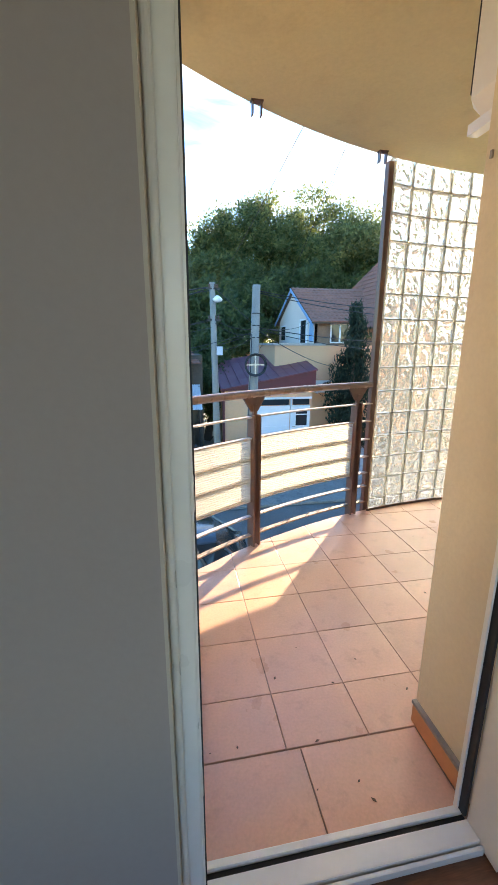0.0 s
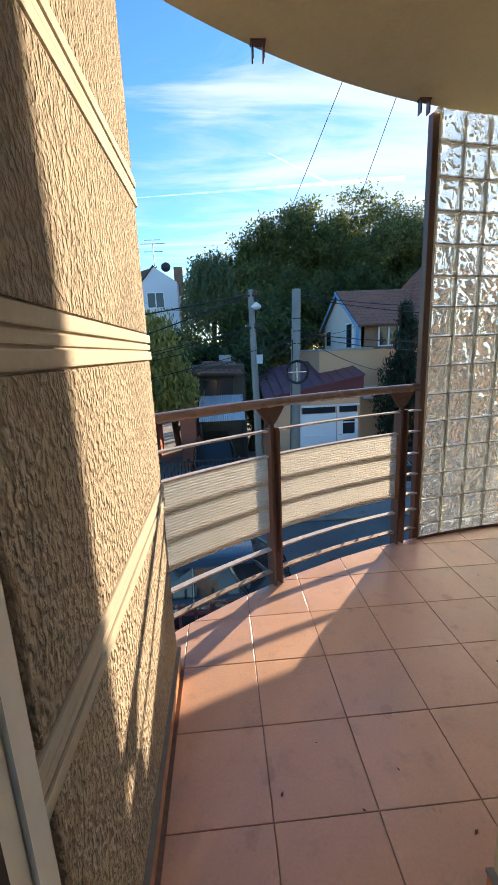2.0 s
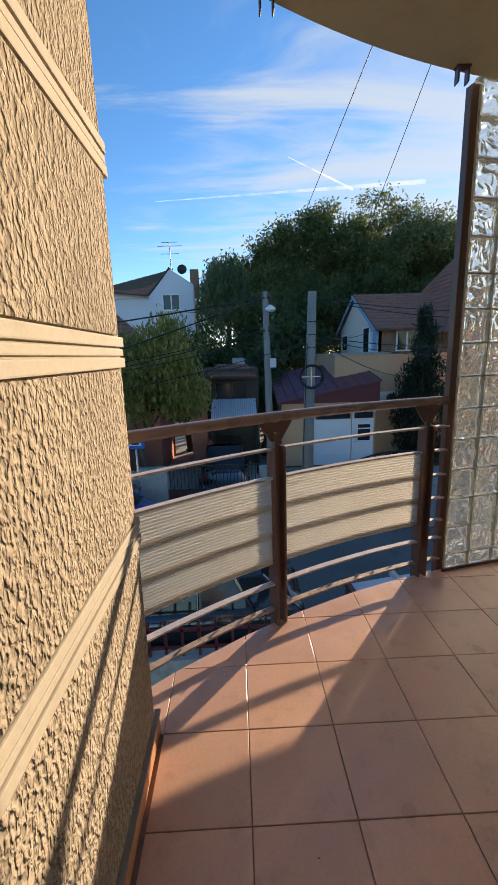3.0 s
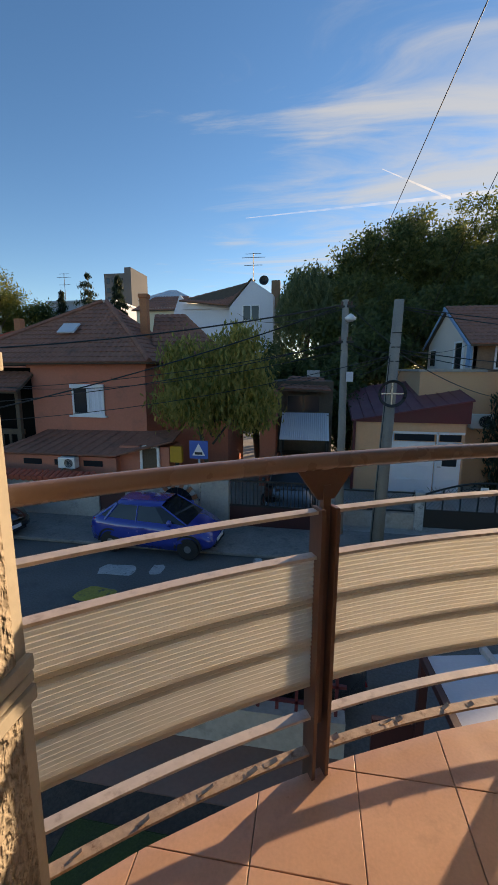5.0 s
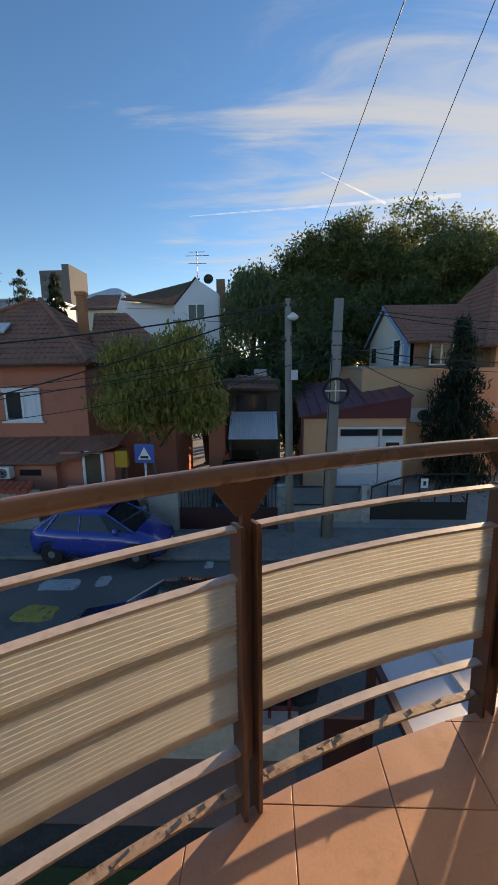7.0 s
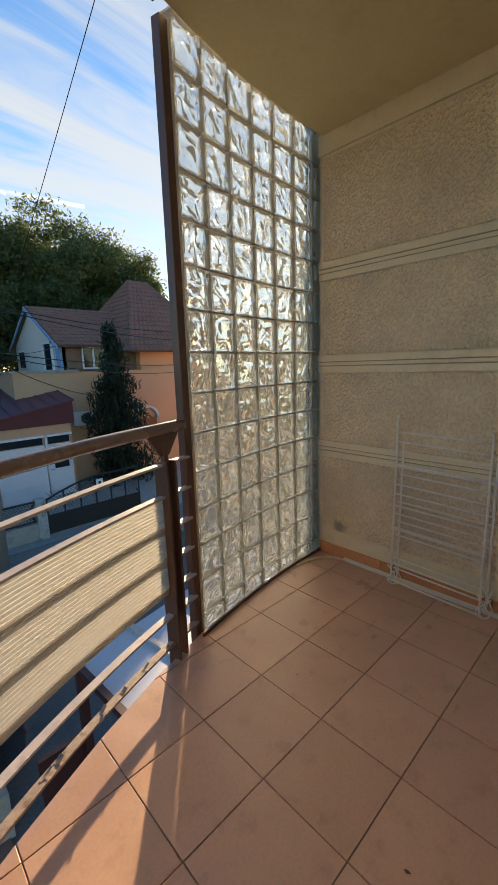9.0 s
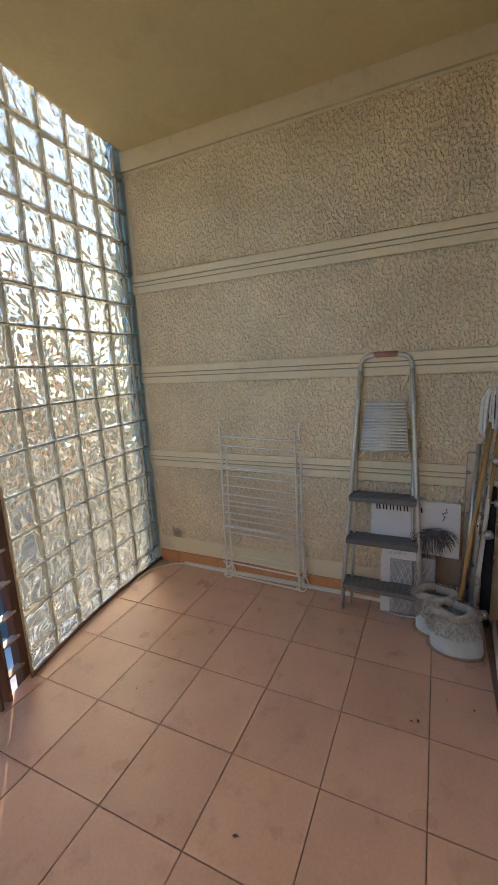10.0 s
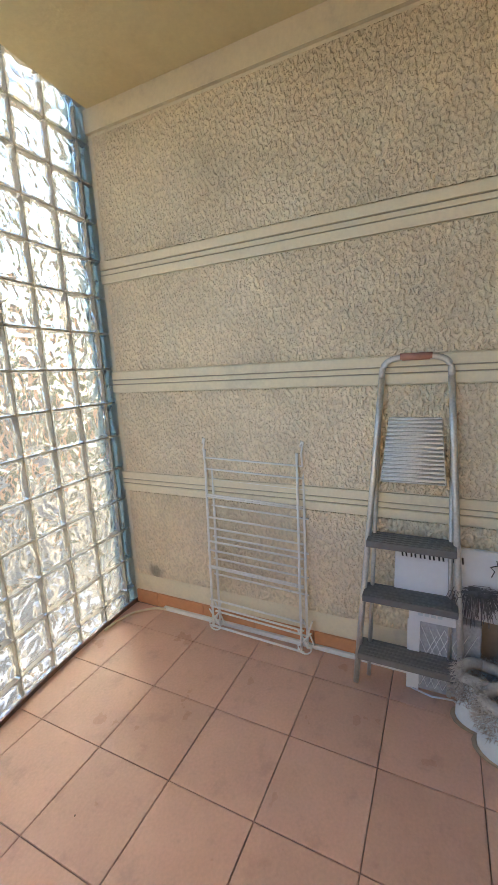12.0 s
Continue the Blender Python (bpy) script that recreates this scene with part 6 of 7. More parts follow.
wire((2.6, 12.38, 2.95), (12.5, 16.0, 2.9), 0.25, 0.014)
wire((2.6, 12.38, 2.90), (12.5, 16.0, 2.5), 0.25, 0.014)
wire((2.6, 12.38, 1.9), (12.5, 16.0, 1.6), 0.25, 0.014)
wire((2.6, 12.38, 1.85), (12.5, 17.5, 1.3), 0.35, 0.012)
wire((2.6, 12.3, 1.8), (7.6, 18.9, 0.35), 0.15, 0.014)
wire((2.6, 12.4, 1.9), (7.0, 20.2, 2.5), 0.2, 0.010)
wire((1.27, 12.8, 3.0), (-5.2, 31.8, 5.4), 0.5, 0.012)
# long service wires that climb over the balcony's edge
wire((1.40, 12.7, 3.12), (1.59, 2.6, 4.12), 0.05, 0.0045, "thin service wire from the pole to the building")
wire((2.42, 12.2, 0.85), (2.78, 2.3, 6.9), 0.12, 0.0045, "thin service wire from the pole to the roof")

sg = thing("crossing_sign", (-2.67, 12.25, G), "blue square pedestrian crossing sign on a steel post", "road sign")
rod(sg, "post", [(-2.67, 12.27, G), (-2.67, 12.27, -0.65)], 0.03, M_STEEL, 8)
part("plate", bm_box(-2.94, -2.40, 12.22, 12.235, -1.12, -0.60), M_SIGNBLUE, sg)
bm = bmesh.new()
slab(bm, [(-2.86, 12.217, -1.03), (-2.48, 12.217, -1.03), (-2.67, 12.217, -0.68), (-2.671, 12.217, -0.68)], 0.003)
part("white_triangle", bm, M_SIGNWHITE, sg)
part("hump_mark", bm_box(-2.78, -2.56, 12.208, 12.212, -1.0, -0.93), M_INK, sg)
for x0, y0, m, w, l in ((-4.55, 9.55, M_ROADWHITE, 1.0, 0.55), (-4.45, 8.45, M_YELLOW, 0.9, 0.6), (-3.3, 9.75, M_ROADWHITE, 0.35, 0.5), (-0.9, 10.6, M_ROADWHITE, 0.25, 0.4), (-0.3, 9.9, M_ROADWHITE, 0.2, 0.5)):
    bm = bmesh.new()
    r = np.random.RandomState(int(100 + 10 * x0))
    k = 14
    prism(bm, [(x0 + w / 2 + (w / 2) * math.copysign(abs(math.cos(a)) ** 0.5, math.cos(a)) * r.uniform(0.8, 1.05), y0 + l / 2 + (l / 2) * math.copysign(abs(math.sin(a)) ** 0.5, math.sin(a)) * r.uniform(0.8, 1.05)) for a in [2 * math.pi * i / k for i in range(k)]], G, G + 0.006)
    tagged(new("road_marking", mesh_of("road_marking", bm, m)), "worn paint patch of a speed hump marking", "road marking", "road markings", "structure")

# ---- below the balcony: fence, canopy ----
nf = thing("iron_fence", (0.0, 5.85, G), "brown iron fence on a low concrete wall", "fence")
part("low_wall", bm_box(-8, 1.0, 5.75, 5.98, G, -2.85), M_CONCRETE, nf)
for z in (-2.74, -2.45):
    part("rail", bm_box(-8, 1.0, 5.84, 5.88, z, z + 0.04), M_FASCIA, nf)
for i in range(34):
    x = -7.2 + i * 0.245
    part("upright", bm_box(x - 0.02, x + 0.02, 5.84, 5.88, -2.85, -2.28), M_FASCIA, nf)
cn = thing("glass_canopy", (2.3, 4.6, G), "pale glazed entrance canopy with brown frame", "canopy")
# glazing as an opaque sheet, the sky's reflection put into its pale colour
bm = bmesh.new()
slab(bm, [(1.62, 3.3, -1.15), (4.2, 3.3, -1.15), (4.2, 5.75, -1.45), (1.62, 5.2, -1.42)], 0.02)
part("sheet", bm, M_SHEET, cn, "glazing coloured pale like reflected sky")
for x in (1.60, 2.25, 2.9, 3.5):
    bm = bmesh.new()
    slab(bm, [(x, 3.3, -1.16), (x + 0.06, 3.3, -1.16), (x + 0.06, 5.3 + 0.2 * (x - 1.6), -1.44), (x, 5.3 + 0.2 * (x - 1.6), -1.44)], 0.07)
    part("beam", bm, M_GATERED if x < 2 else M_BAR, cn)
for x, y in ((1.62, 5.15), (4.1, 5.6)):
    part("post", bm_box(x, x + 0.08, y, y + 0.08, G, -1.42), M_GATERED, cn)
part("gate_panel", bm_box(1.2, 1.62, 5.2, 5.26, G, -2.2), M_GATERED, cn)


# ---- cars ----
def car(label, paint, at, turn, L=3.85, W=1.66, H_=1.43, group="parked cars"):
    """A small hatchback, nose along +x before turning."""
    c = thing("car", at, label, "car", group)
    m = Matrix.Translation(at) @ Matrix.Rotation(radians(turn), 4, "Z")

    def put(bm):
        for v in bm.verts:
            v.co = m @ v.co
        return bm
    h = L / 2
    st = [(-h, 0.62, 0.62, 0.40), (-h + 0.06, 0.76, 0.90, 0.30), (-h + 0.30, 0.80, 0.95, 0.26), (-0.9, 0.83, 0.93, 0.24), (0.0, 0.83, 0.91, 0.22), (0.72, 0.83, 0.90, 0.22), (1.15, 0.81, 0.82, 0.24), (h - 0.35, 0.77, 0.72, 0.26), (h - 0.08, 0.66, 0.58, 0.30), (h, 0.50, 0.46, 0.36)]
    bm = bmesh.new()
    rings = []
    for x, w, zt, zb in st:
        w = w * W / 1.66
        rings.append([bm.verts.new(p) for p in ((x, -w * 0.93, zb), (x, -w, zb + (zt - zb) * 0.35), (x, -w * 0.99, zb + (zt - zb) * 0.75), (x, -w * 0.90, zt), (x, -w * 0.45, zt + 0.035), (x, w * 0.45, zt + 0.035), (x, w * 0.90, zt), (x, w * 0.99, zb + (zt - zb) * 0.75), (x, w, zb + (zt - zb) * 0.35), (x, w * 0.93, zb))])
    for A, B in zip(rings, rings[1:]):
        for i in range(10):
            bm.faces.new((A[i], A[(i + 1) % 10], B[(i + 1) % 10], B[i]))
    bm.faces.new(rings[0][::-1]); bm.faces.new(rings[-1])
    body = part("body", put(bm), paint, c, smooth=True)
    # glasshouse, then painted roof and pillars over it
    k = W / 1.66
    lo = [(-h + 0.16, 0.68), (-1.25, 0.74), (-0.35, 0.755), (0.45, 0.755), (1.02, 0.66)]
    hi = [(-h + 0.72, 0.52), (-0.95, 0.57), (-0.35, 0.59), (0.12, 0.58), (0.30, 0.54)]
    bm = bmesh.new()
    R_ = []
    for (x0, w0), (x1, w1) in zip(lo, hi):
        R_.append([bm.verts.new(p) for p in ((x0, -w0 * k, 0.88), (x1, -w1 * k, H_ - 0.07), (x1, w1 * k, H_ - 0.07), (x0, w0 * k, 0.88))])
    for A, B in zip(R_, R_[1:]):
        for i in range(3):
            bm.faces.new((A[i], A[i + 1], B[i + 1], B[i]))
    bm.faces.new(R_[0][::-1]); bm.faces.new(R_[-1])
    part("glass", put(bm), M_DKGLASS, c, "dark car windows")
    bm = bmesh.new()
    rr = []
    for (x1, w1) in hi:
        rr.append([bm.verts.new(p) for p in ((x1, -w1 * k - 0.012, H_ - 0.085), (x1, -w1 * k * 0.92, H_ - 0.03), (x1, -w1 * k * 0.5, H_), (x1, w1 * k * 0.5, H_), (x1, w1 * k * 0.92, H_ - 0.03), (x1, w1 * k + 0.012, H_ - 0.085))])
    for A, B in zip(rr, rr[1:]):
        for i in range(5):
            bm.faces.new((A[i], A[i + 1], B[i + 1], B[i]))
    part("roof", put(bm), paint, c, smooth=True)
    for i in (0, 1, 2, 4):
        for s in (-1, 1):
            (x0, w0), (x1, w1) = lo[i], hi[i]
            bm = bmesh.new()
            tube(bm, [(x0, s * (w0 * k + 0.004), 0.88), (x1, s * (w1 * k + 0.004), H_ - 0.07)], 0.04 if i in (0, 1) else 0.022, 6)
            part("pillar", put(bm), paint, c)
    for wx in (-L * 0.318, L * 0.318):
        for s in (-1, 1):
            y = s * (W / 2 - 0.10)
            bm = bmesh.new()
            lathe(bm, [(0.19, -0.09), (0.28, -0.09), (0.30, -0.06), (0.30, 0.06), (0.28, 0.09), (0.19, 0.09)], (0, 0, 0), 20)
            for v in bm.verts:
                v.co = Matrix.Translation((wx, y, 0.30)) @ Matrix.Rotation(radians(90), 4, "X") @ v.co
            w_ = part("wheel", put(bm), M_TYRE, c)
            bm = bmesh.new()
            lathe(bm, [(0.02, -0.095), (0.17, -0.085), (0.195, -0.06), (0.195, 0.06), (0.17, 0.085), (0.02, 0.095)], (0, 0, 0), 16)
            for v in bm.verts:
                v.co = Matrix.Translation((wx, y, 0.30)) @ Matrix.Rotation(radians(90), 4, "X") @ v.co
            part("rim", put(bm), M_RIM, w_)
            bm = bmesh.new()
            tube(bm, [(wx + 0.35 * math.cos(a), s * (W / 2 - 0.035), 0.30 + 0.35 * math.sin(a)) for a in [math.pi * i / 12 for i in range(13)]], 0.035, 5)
            part("wheel_arch", put(bm), M_TYRE, c)
    for s in (-1, 1):
        bm = bmesh.new()
        slab(bm, [(h - 0.52, s * 0.70 * k, 0.735), (h - 0.12, s * 0.62 * k, 0.60), (h - 0.05, s * 0.45 * k, 0.545), (h - 0.20, s * 0.44 * k, 0.655)], 0.03 * s)
        part("headlight", put(bm), M_LIGHT, c)
        bm = bmesh.new()
        slab(bm, [(-h + 0.02, s * 0.74 * k, 0.62), (-h + 0.02, s * 0.55 * k, 0.62), (-h + 0.10, s * 0.55 * k, 0.90), (-h + 0.12, s * 0.72 * k, 0.90)], -0.04 * s)
        part("tail_light", put(bm), M_TAIL, c)
        bm = bmesh.new()
        lathe(bm, [(0.01, -0.09), (0.06, -0.06), (0.07, 0.0), (0.05, 0.07), (0.01, 0.09)], (0.62, s * (0.86 * k), 0.97), 10)
        part("mirror", put(bm), paint, c, smooth=True)
        bm = bmesh.new()
        box(bm, -0.25, -0.08, s * 0.838 * k - 0.01, s * 0.838 * k + 0.01, 0.74, 0.765)
        part("door_handle", put(bm), paint, c)
    bm = bmesh.new()
    box(bm, h - 0.02, h + 0.015, -0.26, 0.26, 0.37, 0.47)
    part("number_plate", put(bm), M_SIGNWHITE, c)
    bm = bmesh.new()
    box(bm, h - 0.10, h + 0.005, -0.42, 0.42, 0.28, 0.36)
    part("grille", put(bm), M_TYRE, c)
    return c


car("bright blue hatchback parked at the kerb", M_CARBLUE, (-3.55, 11.4, G), -4, 3.4, 1.58, 1.36)
car("black hatchback parked at the kerb", M_CARBLACK, (-9.55, 11.15, G), -9)
car("dark car parked behind the driveway gate", M_CARBLACK, (-0.2, 15.6, G), -90, 4.2, 1.8, 1.66)
car("dark grey car parked below beside the fence", M_CARDARK, (-0.75, 7.1, G), 180, 4.2, 1.75, 1.45)


# ---- trees ----
def leaf_cloud(parent, name, centres, per, spread, size, material, seed, droop=0.0, thin=0.38):
    r = np.random.RandomState(seed)
    centres = np.array(centres)
    n = len(centres) * per
    c = np.repeat(centres, per, axis=0) + r.normal(0, 1, (n, 3)) * np.array(spread)
    u = r.normal(0, 1, (n, 3))
    u[:, 2] -= droop * 1.5
    u /= np.linalg.norm(u, axis=1)[:, None]
    w = r.normal(0, 1, (n, 3))
    v = np.cross(u, w)
    v /= np.linalg.norm(v, axis=1)[:, None]
    s = size * r.uniform(0.6, 1.3, (n, 1))
    P = np.stack([c - u * s, c + v * s * thin, c + u * s, c - v * s * thin], axis=1).reshape(-1, 3)
    F = np.arange(n * 4).reshape(n, 4)
    me = bpy.data.meshes.new(name)
    me.from_pydata(P.tolist(), [], F.tolist())
    me.materials.append(material)
    ob = place(new(name, me), parent)
    return tagged(ob, kind="stuff")


def crown_points(r, centre, radii, n, lumps=34):
    """Clump centres in a lumpy, uneven crown with gaps."""
    centre, radii = np.array(centre), np.array(radii)
    lob = []
    for i in range(lumps):
        d = r.normal(0, 1, 3)
        d[2] = abs(d[2]) * 0.9 - 0.25
        d /= np.linalg.norm(d)
        lob.append((centre + d * radii * r.uniform(0.40, 0.88), r.uniform(0.14, 0.34)))
    lob.append((centre, 0.5))
    out = []
    for i in range(n):
        c, k = lob[r.randint(len(lob))]
        d = r.normal(0, 1, 3)
        d /= np.linalg.norm(d)
        out.append(c + d * radii * k * r.uniform(0.55, 1.0))
    return out


def tree(label, x, y, top, low, rx, n, per, size, material, seed, ry=None, droop=0.2, trunk=0.28, spread=0.28, category="tree"):
    t = thing("tree", (x, y, G), label, category, "trees behind the houses" if y > 20 else "")
    r = np.random.RandomState(seed)
    zc, rz = (top + low) / 2, (top - low) / 2
    rod(t, "trunk", [(x, y, G), (x + r.normal(0, 0.15), y, G + (low - G) * 0.6), (x + r.normal(0, 0.3), y, zc), (x + r.normal(0, 0.3), y, top - rz * 0.4)], trunk, M_BARK, 8, r_end=trunk * 0.2)
    pts = crown_points(r, (x, y, zc), (rx, ry or rx * 0.9, rz), n)
    for i in range(7):
        q = pts[r.randint(len(pts))]
        z0 = zc - rz * r.uniform(0.1, 0.8)
        rod(t, "limb", [(x, y, z0), (x + (q[0] - x) * 0.5, y + (q[1] - y) * 0.5, z0 + (q[2] - z0) * 0.6), tuple(q)], trunk * 0.35, M_BARK, 5, r_end=0.02)
    leaf_cloud(t, "crown", pts, per, (spread, spread, spread * 0.8), size, material, seed + 1, droop)
    return t


tree("tall broad green tree against the sky", 12.6, 35.0, 13.3, 3.0, 5.4, 420, 88, 0.155, M_LEAF, 21, spread=0.42)
tree("tall broad green tree against the sky", 8.2, 36.5, 13.0, 3.0, 4.6, 360, 88, 0.155, M_LEAF, 22, spread=0.42)
tree("tall leafy tree behind the apricot house", 17.2, 35.5, 12.9, 3.0, 4.4, 340, 88, 0.155, M_LEAF, 23, spread=0.42)
tree("leafy tree at the end of the row", 20.4, 37.5, 10.8, 2.5, 3.0, 200, 40, 0.22, M_LEAF, 24, spread=0.4)
tree("green tree behind the poles", 4.2, 35.0, 11.2, 2.0, 3.6, 300, 88, 0.155, M_LEAF, 25, spread=0.42)
tree("green tree behind the poles", 0.9, 35.5, 9.9, 1.5, 3.0, 240, 88, 0.155, M_LEAF, 26, spread=0.42)
tree("dark green tree in the yard behind the poles", 2.9, 26.5, 5.6, -2.2, 2.8, 240, 44, 0.19, M_LEAFD, 27, spread=0.36)
tree("dark green tree behind the garage", 5.8, 30.0, 7.5, -1.5, 3.2, 240, 80, 0.15, M_LEAFD, 28, spread=0.38)
tree("dark green tree behind the apricot house", 10.5, 31.0, 8.3, 0.0, 3.6, 260, 80, 0.15, M_LEAFD, 29, spread=0.4)
tree("dark green tree behind the apricot house", 15.0, 32.0, 8.5, 0.0, 3.4, 220, 80, 0.15, M_LEAFD, 30, spread=0.4)
tree("dark undergrowth tree below the willow", -0.5, 27.0, 2.6, -3.0, 2.4, 180, 40, 0.19, M_LEAFD, 31, spread=0.36)
tree("dark bushy tree behind the willow", -1.9, 31.0, 3.6, -3.0, 2.8, 200, 60, 0.17, M_LEAFD, 45, spread=0.4)
tree("dark bushes between the houses", -2.2, 21.5, 1.6, -3.2, 1.7, 160, 70, 0.10, M_LEAFD, 43, spread=0.3)
tree("dark bushes behind the carport", 1.7, 20.0, 0.9, -3.2, 1.0, 110, 70, 0.10, M_LEAFD, 44, spread=0.25)
tree("dark bushy tree between houses", 1.2, 22.5, 2.2, -3.0, 1.9, 170, 40, 0.17, M_LEAFD, 33, spread=0.3)
tree("yellowing green tree far beyond the roofs", -33.5, 41, 11.3, 2.0, 5.2, 300, 90, 0.14, M_LEAFO, 34, spread=0.45)
tree("yellowing green tree far beyond the roofs", -39.5, 42, 10.5, 1.0, 4.2, 240, 90, 0.14, M_LEAFO, 35, spread=0.45)
tree("dark green tree beyond the red roof", -28.0, 43, 9.0, 1.0, 2.4, 160, 80, 0.14, M_LEAFD, 36, spread=0.4)
tree("garden shrub by the dark porch", -12.6, 14.0, -0.9, -3.2, 1.5, 120, 40, 0.10, M_LEAFD, 37, spread=0.2, trunk=0.08)
tree("yellow-green garden tree before the pink house", -2.85, 14.6, 2.5, -1.75, 2.2, 600, 60, 0.10, M_LEAFY, 58, ry=1.5, droop=1.8, trunk=0.12, spread=0.26)
# beyond the glass blocks: a house and trees added to darken the lower rows
nb = thing("neighbour_house", (17, 10, G), "low house with a brown tile roof, added to dim the lower glass blocks", "house")
part("wall", bm_box(13.5, 21.0, 6.5, 13.0, G, 0.6), M_ORANGE, nb)
tiled_plane(nb, [(13.0, 13.4, 0.5), (13.0, 6.1, 0.5), (16.5, 8.5, 2.9), (16.5, 11.0, 2.9)], 10, M_ROOFT)
tiled_plane(nb, [(21.5, 13.4, 0.5), (13.0, 13.4, 0.5), (16.5, 11.0, 2.9), (18.5, 11.0, 2.9)], 10, M_ROOFT)
tree("dark green tree added to dim the lower glass blocks", 11.0, 12.2, 1.9, -3.0, 1.9, 160, 44, 0.13, M_LEAFD, 41, spread=0.3)
tree("dark green tree added to dim the lower glass blocks", 9.5, 7.5, 1.7, -3.0, 1.8, 160, 44, 0.13, M_LEAFD, 42, spread=0.3)
# bare twigs above the row
bt = thing("bare_tree", (4.6, 36, G), "bare pale twigs rising above the green trees", "tree")
r_ = np.random.RandomState(4)
rod(bt, "trunk", [(4.9, 36, G), (4.9, 36, 9.0)], 0.15, M_BARK, 6, r_end=0.05)
for i in range(16):
    a, l = r_.uniform(-0.9, 0.9), r_.uniform(1.6, 3.4)
    rod(bt, "twig", [(4.9, 36, 8.6 + i * 0.03), (4.9 + math.sin(a) * l * 0.5, 36, 9.0 + math.cos(a) * l * 0.5), (4.9 + math.sin(a * 1.2) * l, 36, 9.0 + math.cos(a) * l)], 0.022, M_TAN, 4, r_end=0.008)
# willow
wt = thing("willow_tree", (-0.2, 28.5, G), "pale drooping willow beside the white house", "tree")
r_ = np.random.RandomState(9)
rod(wt, "trunk", [(-0.2, 28.5, G), (-0.1, 28.5, 2.0), (0.2, 28.5, 5.5)], 0.3, M_BARK, 8, r_end=0.1)
pts = []
for i in range(230):
    a, k = r_.uniform(0, 2 * math.pi), r_.uniform(0.15, 1.0) ** 0.6
    x0, y0 = -0.2 + math.cos(a) * 1.95 * k, 28.5 + math.sin(a) * 1.8 * k
    z0 = 8.1 - 2.4 * k * k - r_.uniform(0, 0.9) + 0.25 * (x0 + 0.2)
    l = r_.uniform(1.0, 4.4)
    for j in range(int(l / 0.28)):
        pts.append((x0 + 0.05 * r_.normal(), y0, z0 - j * 0.28))
leaf_cloud(wt, "crown", pts, 7, (0.06, 0.06, 0.12), 0.13, M_LEAFW, 10, droop=2.0, thin=0.28)


def conifer(label, x, y, top, base, rad, tiers, seed, dense=60, needle=0.10):
    t = thing("conifer", (x, y, G), label, "tree")
    r = np.random.RandomState(seed)
    rod(t, "trunk", [(x, y, G), (x, y, top)], 0.14, M_BARK, 7, r_end=0.02)
    pts = []
    for i in range(tiers):
        f = i / (tiers - 1)
        z = top - 0.15 - (top - base) * f
        for b in range(5 + int(4 * f)):
            a = r.uniform(0, 2 * math.pi)
            l = rad * (0.15 + 0.85 * f ** 0.7) * r.uniform(0.4, 1.2)
            e = (x + math.cos(a) * l, y + math.sin(a) * l, z - 0.35 * l - r.uniform(0, 0.2))
            for k in range(5):
                g = (k + 1) / 5
                pts.append((x + (e[0] - x) * g, y + (e[1] - y) * g, z + (e[2] - z) * g * g - 0.06))
    leaf_cloud(t, "crown", pts, dense // 5, (0.10, 0.10, 0.13), needle, M_NEEDLE, seed + 1, droop=1.2, thin=0.22)


conifer("dark drooping spruce before the apricot house", 8.35, 17.9, 3.2, -2.9, 1.6, 20, 51, 110, 0.13)
conifer("slim dark cypress beyond the roofs", -21.0, 45, 11.2, 3.0, 1.7, 20, 52, 90, 0.2)
conifer("sparse conifer beyond the roofs", -24.6, 45, 11.6, 6.5, 2.2, 7, 53, 50, 0.2)
conifer("small conifer beyond the red roof", -27.2, 44, 9.6, 3.0, 1.2, 12, 54, 60, 0.18)
# contrail, far off
ct = thing("contrail", (0, 2000, 700), "thin white contrail across the blue sky", "contrail")
bm = bmesh.new()
d0, d1 = 2400, 2400
pA = Vector((math.sin(radians(-9.5)), math.cos(radians(-9.5)), math.tan(radians(18.75)))) * d0
pB = Vector((math.sin(radians(24)), math.cos(radians(24)), math.tan(radians(18.9)))) * d1
n_ = 16
lo, hi = [], []
for i in range(n_ + 1):
    q = pA.lerp(pB, i / n_)
    w = 2.0 + 9.0 * i / n_
    lo.append(bm.verts.new(q - Vector((0, 0, w)))); hi.append(bm.verts.new(q + Vector((0, 0, w))))
for i in range(n_):
    bm.faces.new((lo[i], lo[i + 1], hi[i + 1], hi[i]))
part("trail", bm, M_CONTRAIL, ct)
bm = bmesh.new()
pA = Vector((math.sin(radians(7.6)), math.cos(radians(7.6)), math.tan(radians(23.0)))) * d0
pB = Vector((math.sin(radians(15.6)), math.cos(radians(15.6)), math.tan(radians(19.2)))) * d1
slab(bm, [pA - Vector((0, 0, 2)), pB - Vector((0, 0, 7)), pB + Vector((0, 0, 7)), pA + Vector((0, 0, 2))], 1.0)
part("trail", bm, M_CONTRAIL, ct)


# ---- floor tiles, piece by piece ----
def clip(poly, inside, cut):
    out = []
    for i, p in enumerate(poly):
        q = poly[(i + 1) % len(poly)]
        a, b = inside(p), inside(q)
        if a:
            out.append(p)
        if a != b:
            out.append(cut(p, q))
    return out


def cut_arc(p, q, r=R):
    lo, hi = (p, q) if math.hypot(p[0] - CX, p[1] - CY) <= r else (q, p)
    for _ in range(30):
        m = ((lo[0] + hi[0]) / 2, (lo[1] + hi[1]) / 2)
        if math.hypot(m[0] - CX, m[1] - CY) <= r:
            lo = m
        else:
            hi = m
    return lo


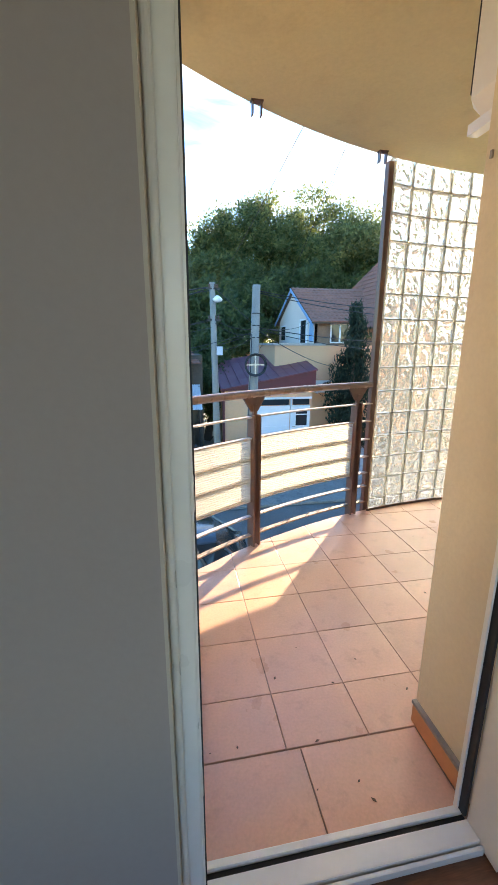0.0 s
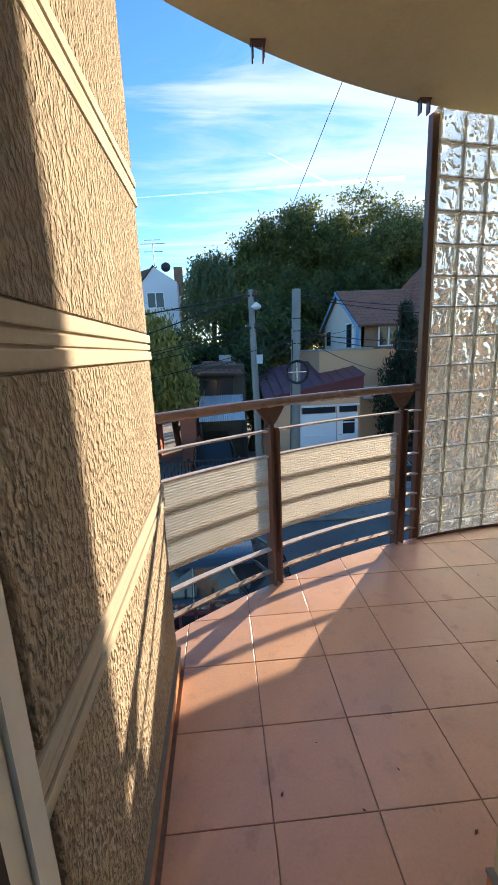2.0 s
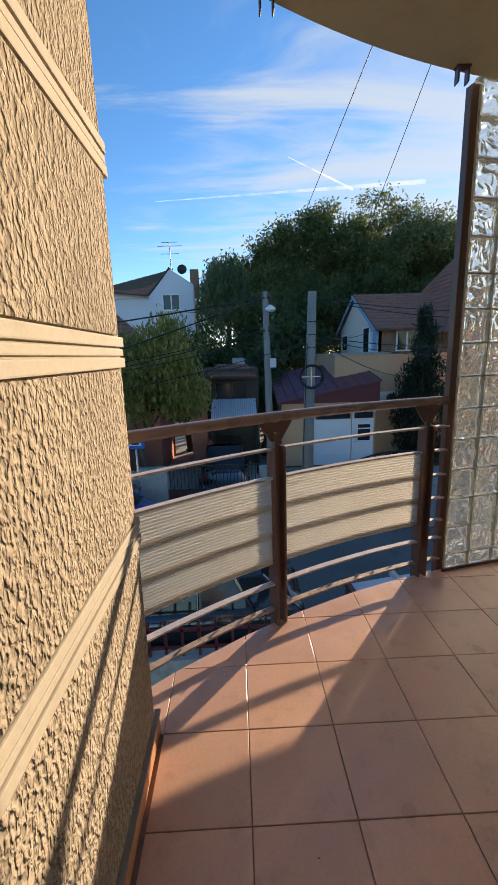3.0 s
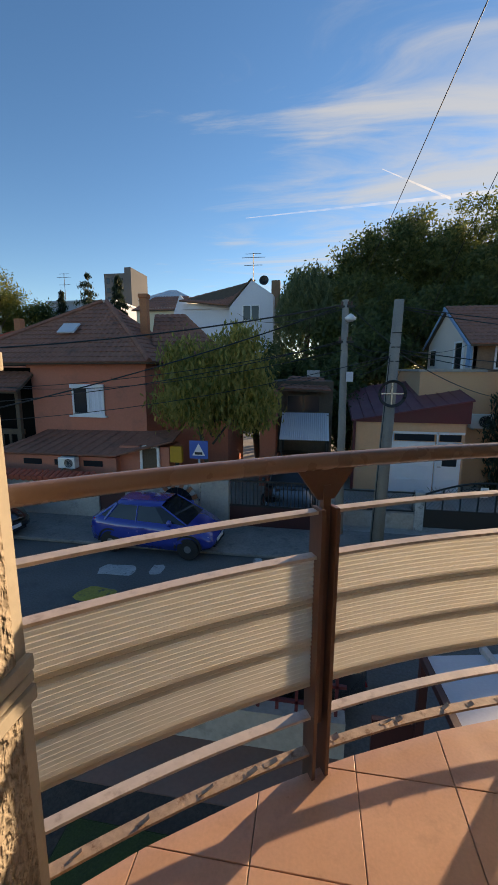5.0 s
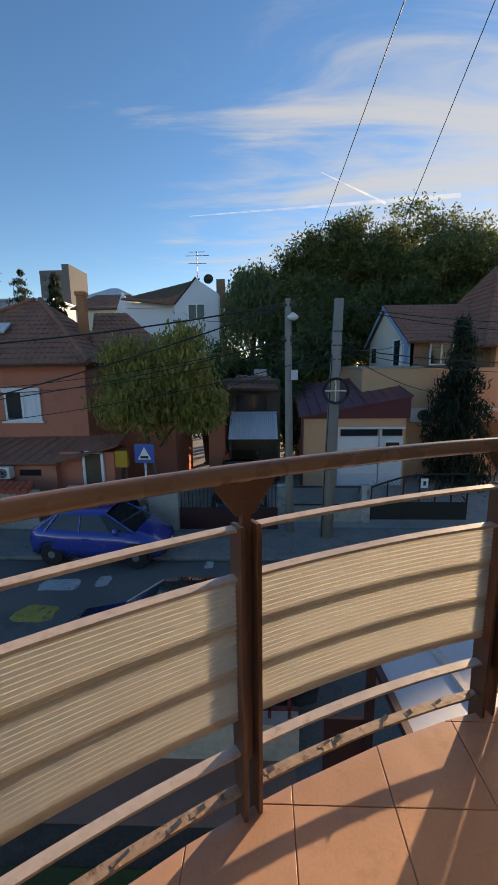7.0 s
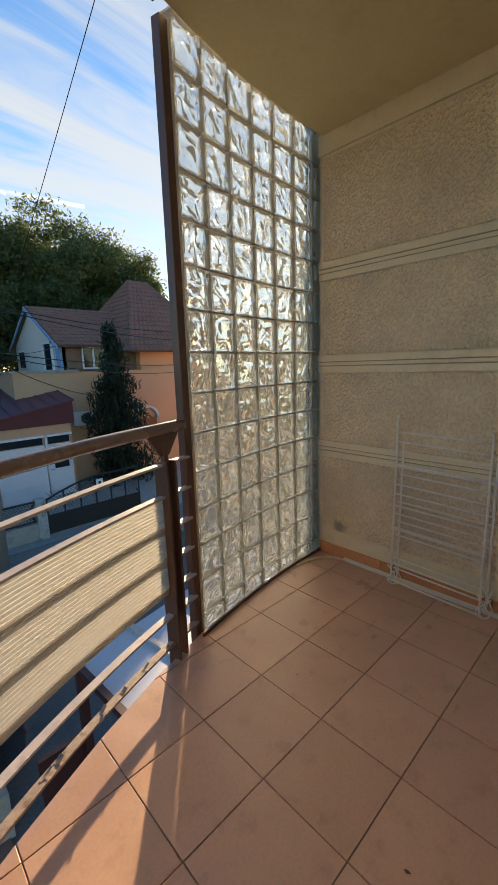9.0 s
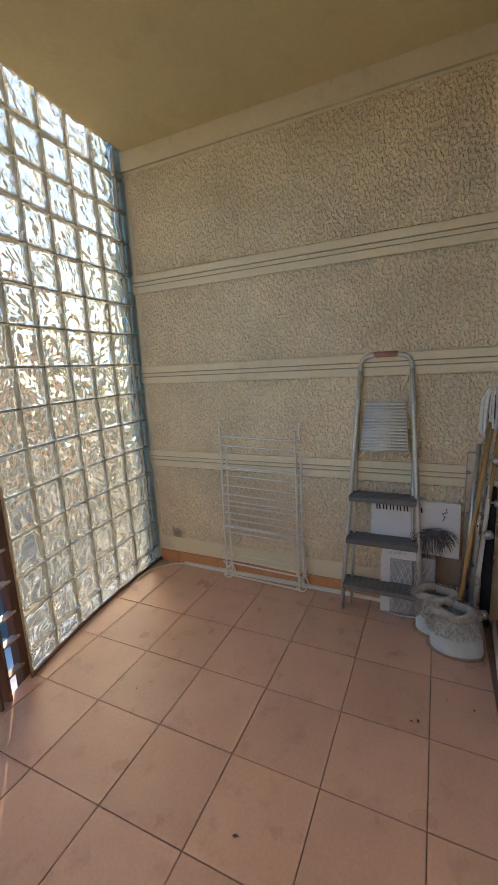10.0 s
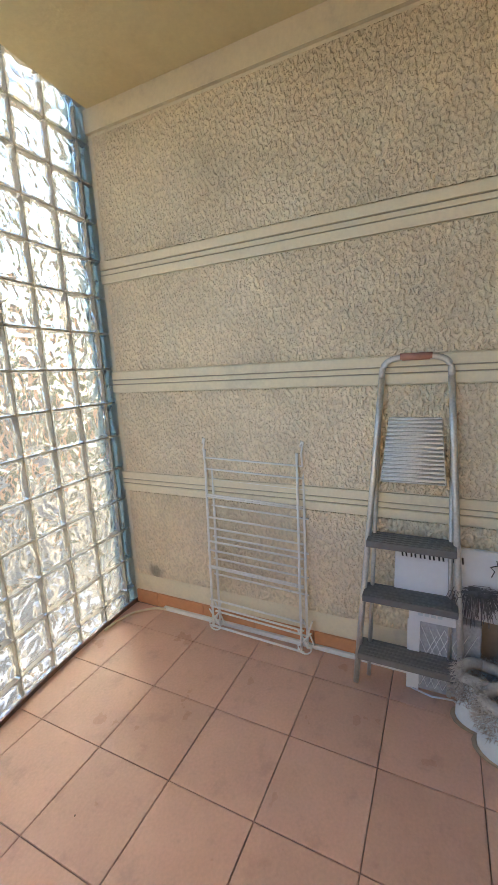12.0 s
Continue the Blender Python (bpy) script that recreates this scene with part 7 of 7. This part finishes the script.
def tile_piece(poly, z=0.0):
    bm = bmesh.new()
    k = len(poly)
    cx, cy = sum(p[0] for p in poly) / k, sum(p[1] for p in poly) / k
    lo = [bm.verts.new((x, y, z - 0.010)) for x, y in poly]
    mid = [bm.verts.new((x, y, z - 0.0012)) for x, y in poly]
    top = []
    for x, y in poly:
        d = math.hypot(x - cx, y - cy) or 1
        top.append(bm.verts.new((x + (cx - x) / d * 0.002, y + (cy - y) / d * 0.002, z)))
    bm.faces.new(top)
    for i in range(k):
        j = (i + 1) % k
        bm.faces.new((lo[i], lo[j], mid[j], mid[i]))
        bm.faces.new((mid[i], mid[j], top[j], top[i]))
    return bm


T = 1 / 3
gap = 0.0018
whole = mesh_of("tile", tile_piece([(-T / 2 + gap, -T / 2 + gap), (T / 2 - gap, -T / 2 + gap), (T / 2 - gap, T / 2 - gap), (-T / 2 + gap, T / 2 - gap)]), M_TILE)
rt = random.Random(3)
for i in range(-2, 9):
    for j in range(3, 11):
        x0, y0 = i * T, j * T
        a0, a1, b0, b1 = max(x0, XL + 0.018), min(x0 + T, XB - 0.016), max(y0, 1.085), y0 + T
        if x0 < 0:
            a0, a1 = max(x0, XL + 0.018 if y0 < 1.9 else -0.5), min(x0 + T, XB)
        if a1 - a0 < 0.015 or b1 - b0 < 0.015:
            continue
        poly = [(a0 + gap, b0 + gap), (a1 - gap, b0 + gap), (a1 - gap, b1 - gap), (a0 + gap, b1 - gap)]
        full = a1 - a0 > T - 0.001 and b1 - b0 > T - 0.001 and all(math.hypot(x - CX, y - CY) < R for x, y in poly)
        dz = rt.uniform(-0.0006, 0.0006)
        if full:
            ob = place(new("tile", whole), floor)
            ob.matrix_basis = Matrix.Translation((x0 + T / 2, y0 + T / 2, dz)) @ Matrix.Rotation(math.pi / 2 * rt.randrange(4), 4, "Z")
            continue
        # split the long edges first, so that the bowed cut stays round
        fine_ = []
        for k, p in enumerate(poly):
            q = poly[(k + 1) % 4]
            fine_ += [(p[0] + (q[0] - p[0]) * f / 6, p[1] + (q[1] - p[1]) * f / 6) for f in range(6)]
        pts = clip(fine_, lambda p: math.hypot(p[0] - CX, p[1] - CY) <= R, cut_arc)
        if len(pts) < 3:
            continue
        part("tile", tile_piece(pts, dz), M_TILE, floor, fix=False)
for x0, x1 in ((XL + 0.02, 0.385), (0.389, 0.86)):
    part("tile", tile_piece([(x0, 0.797), (x1, 0.797), (x1, 1.082), (x0, 1.082)], -0.002), M_TILE, floor)
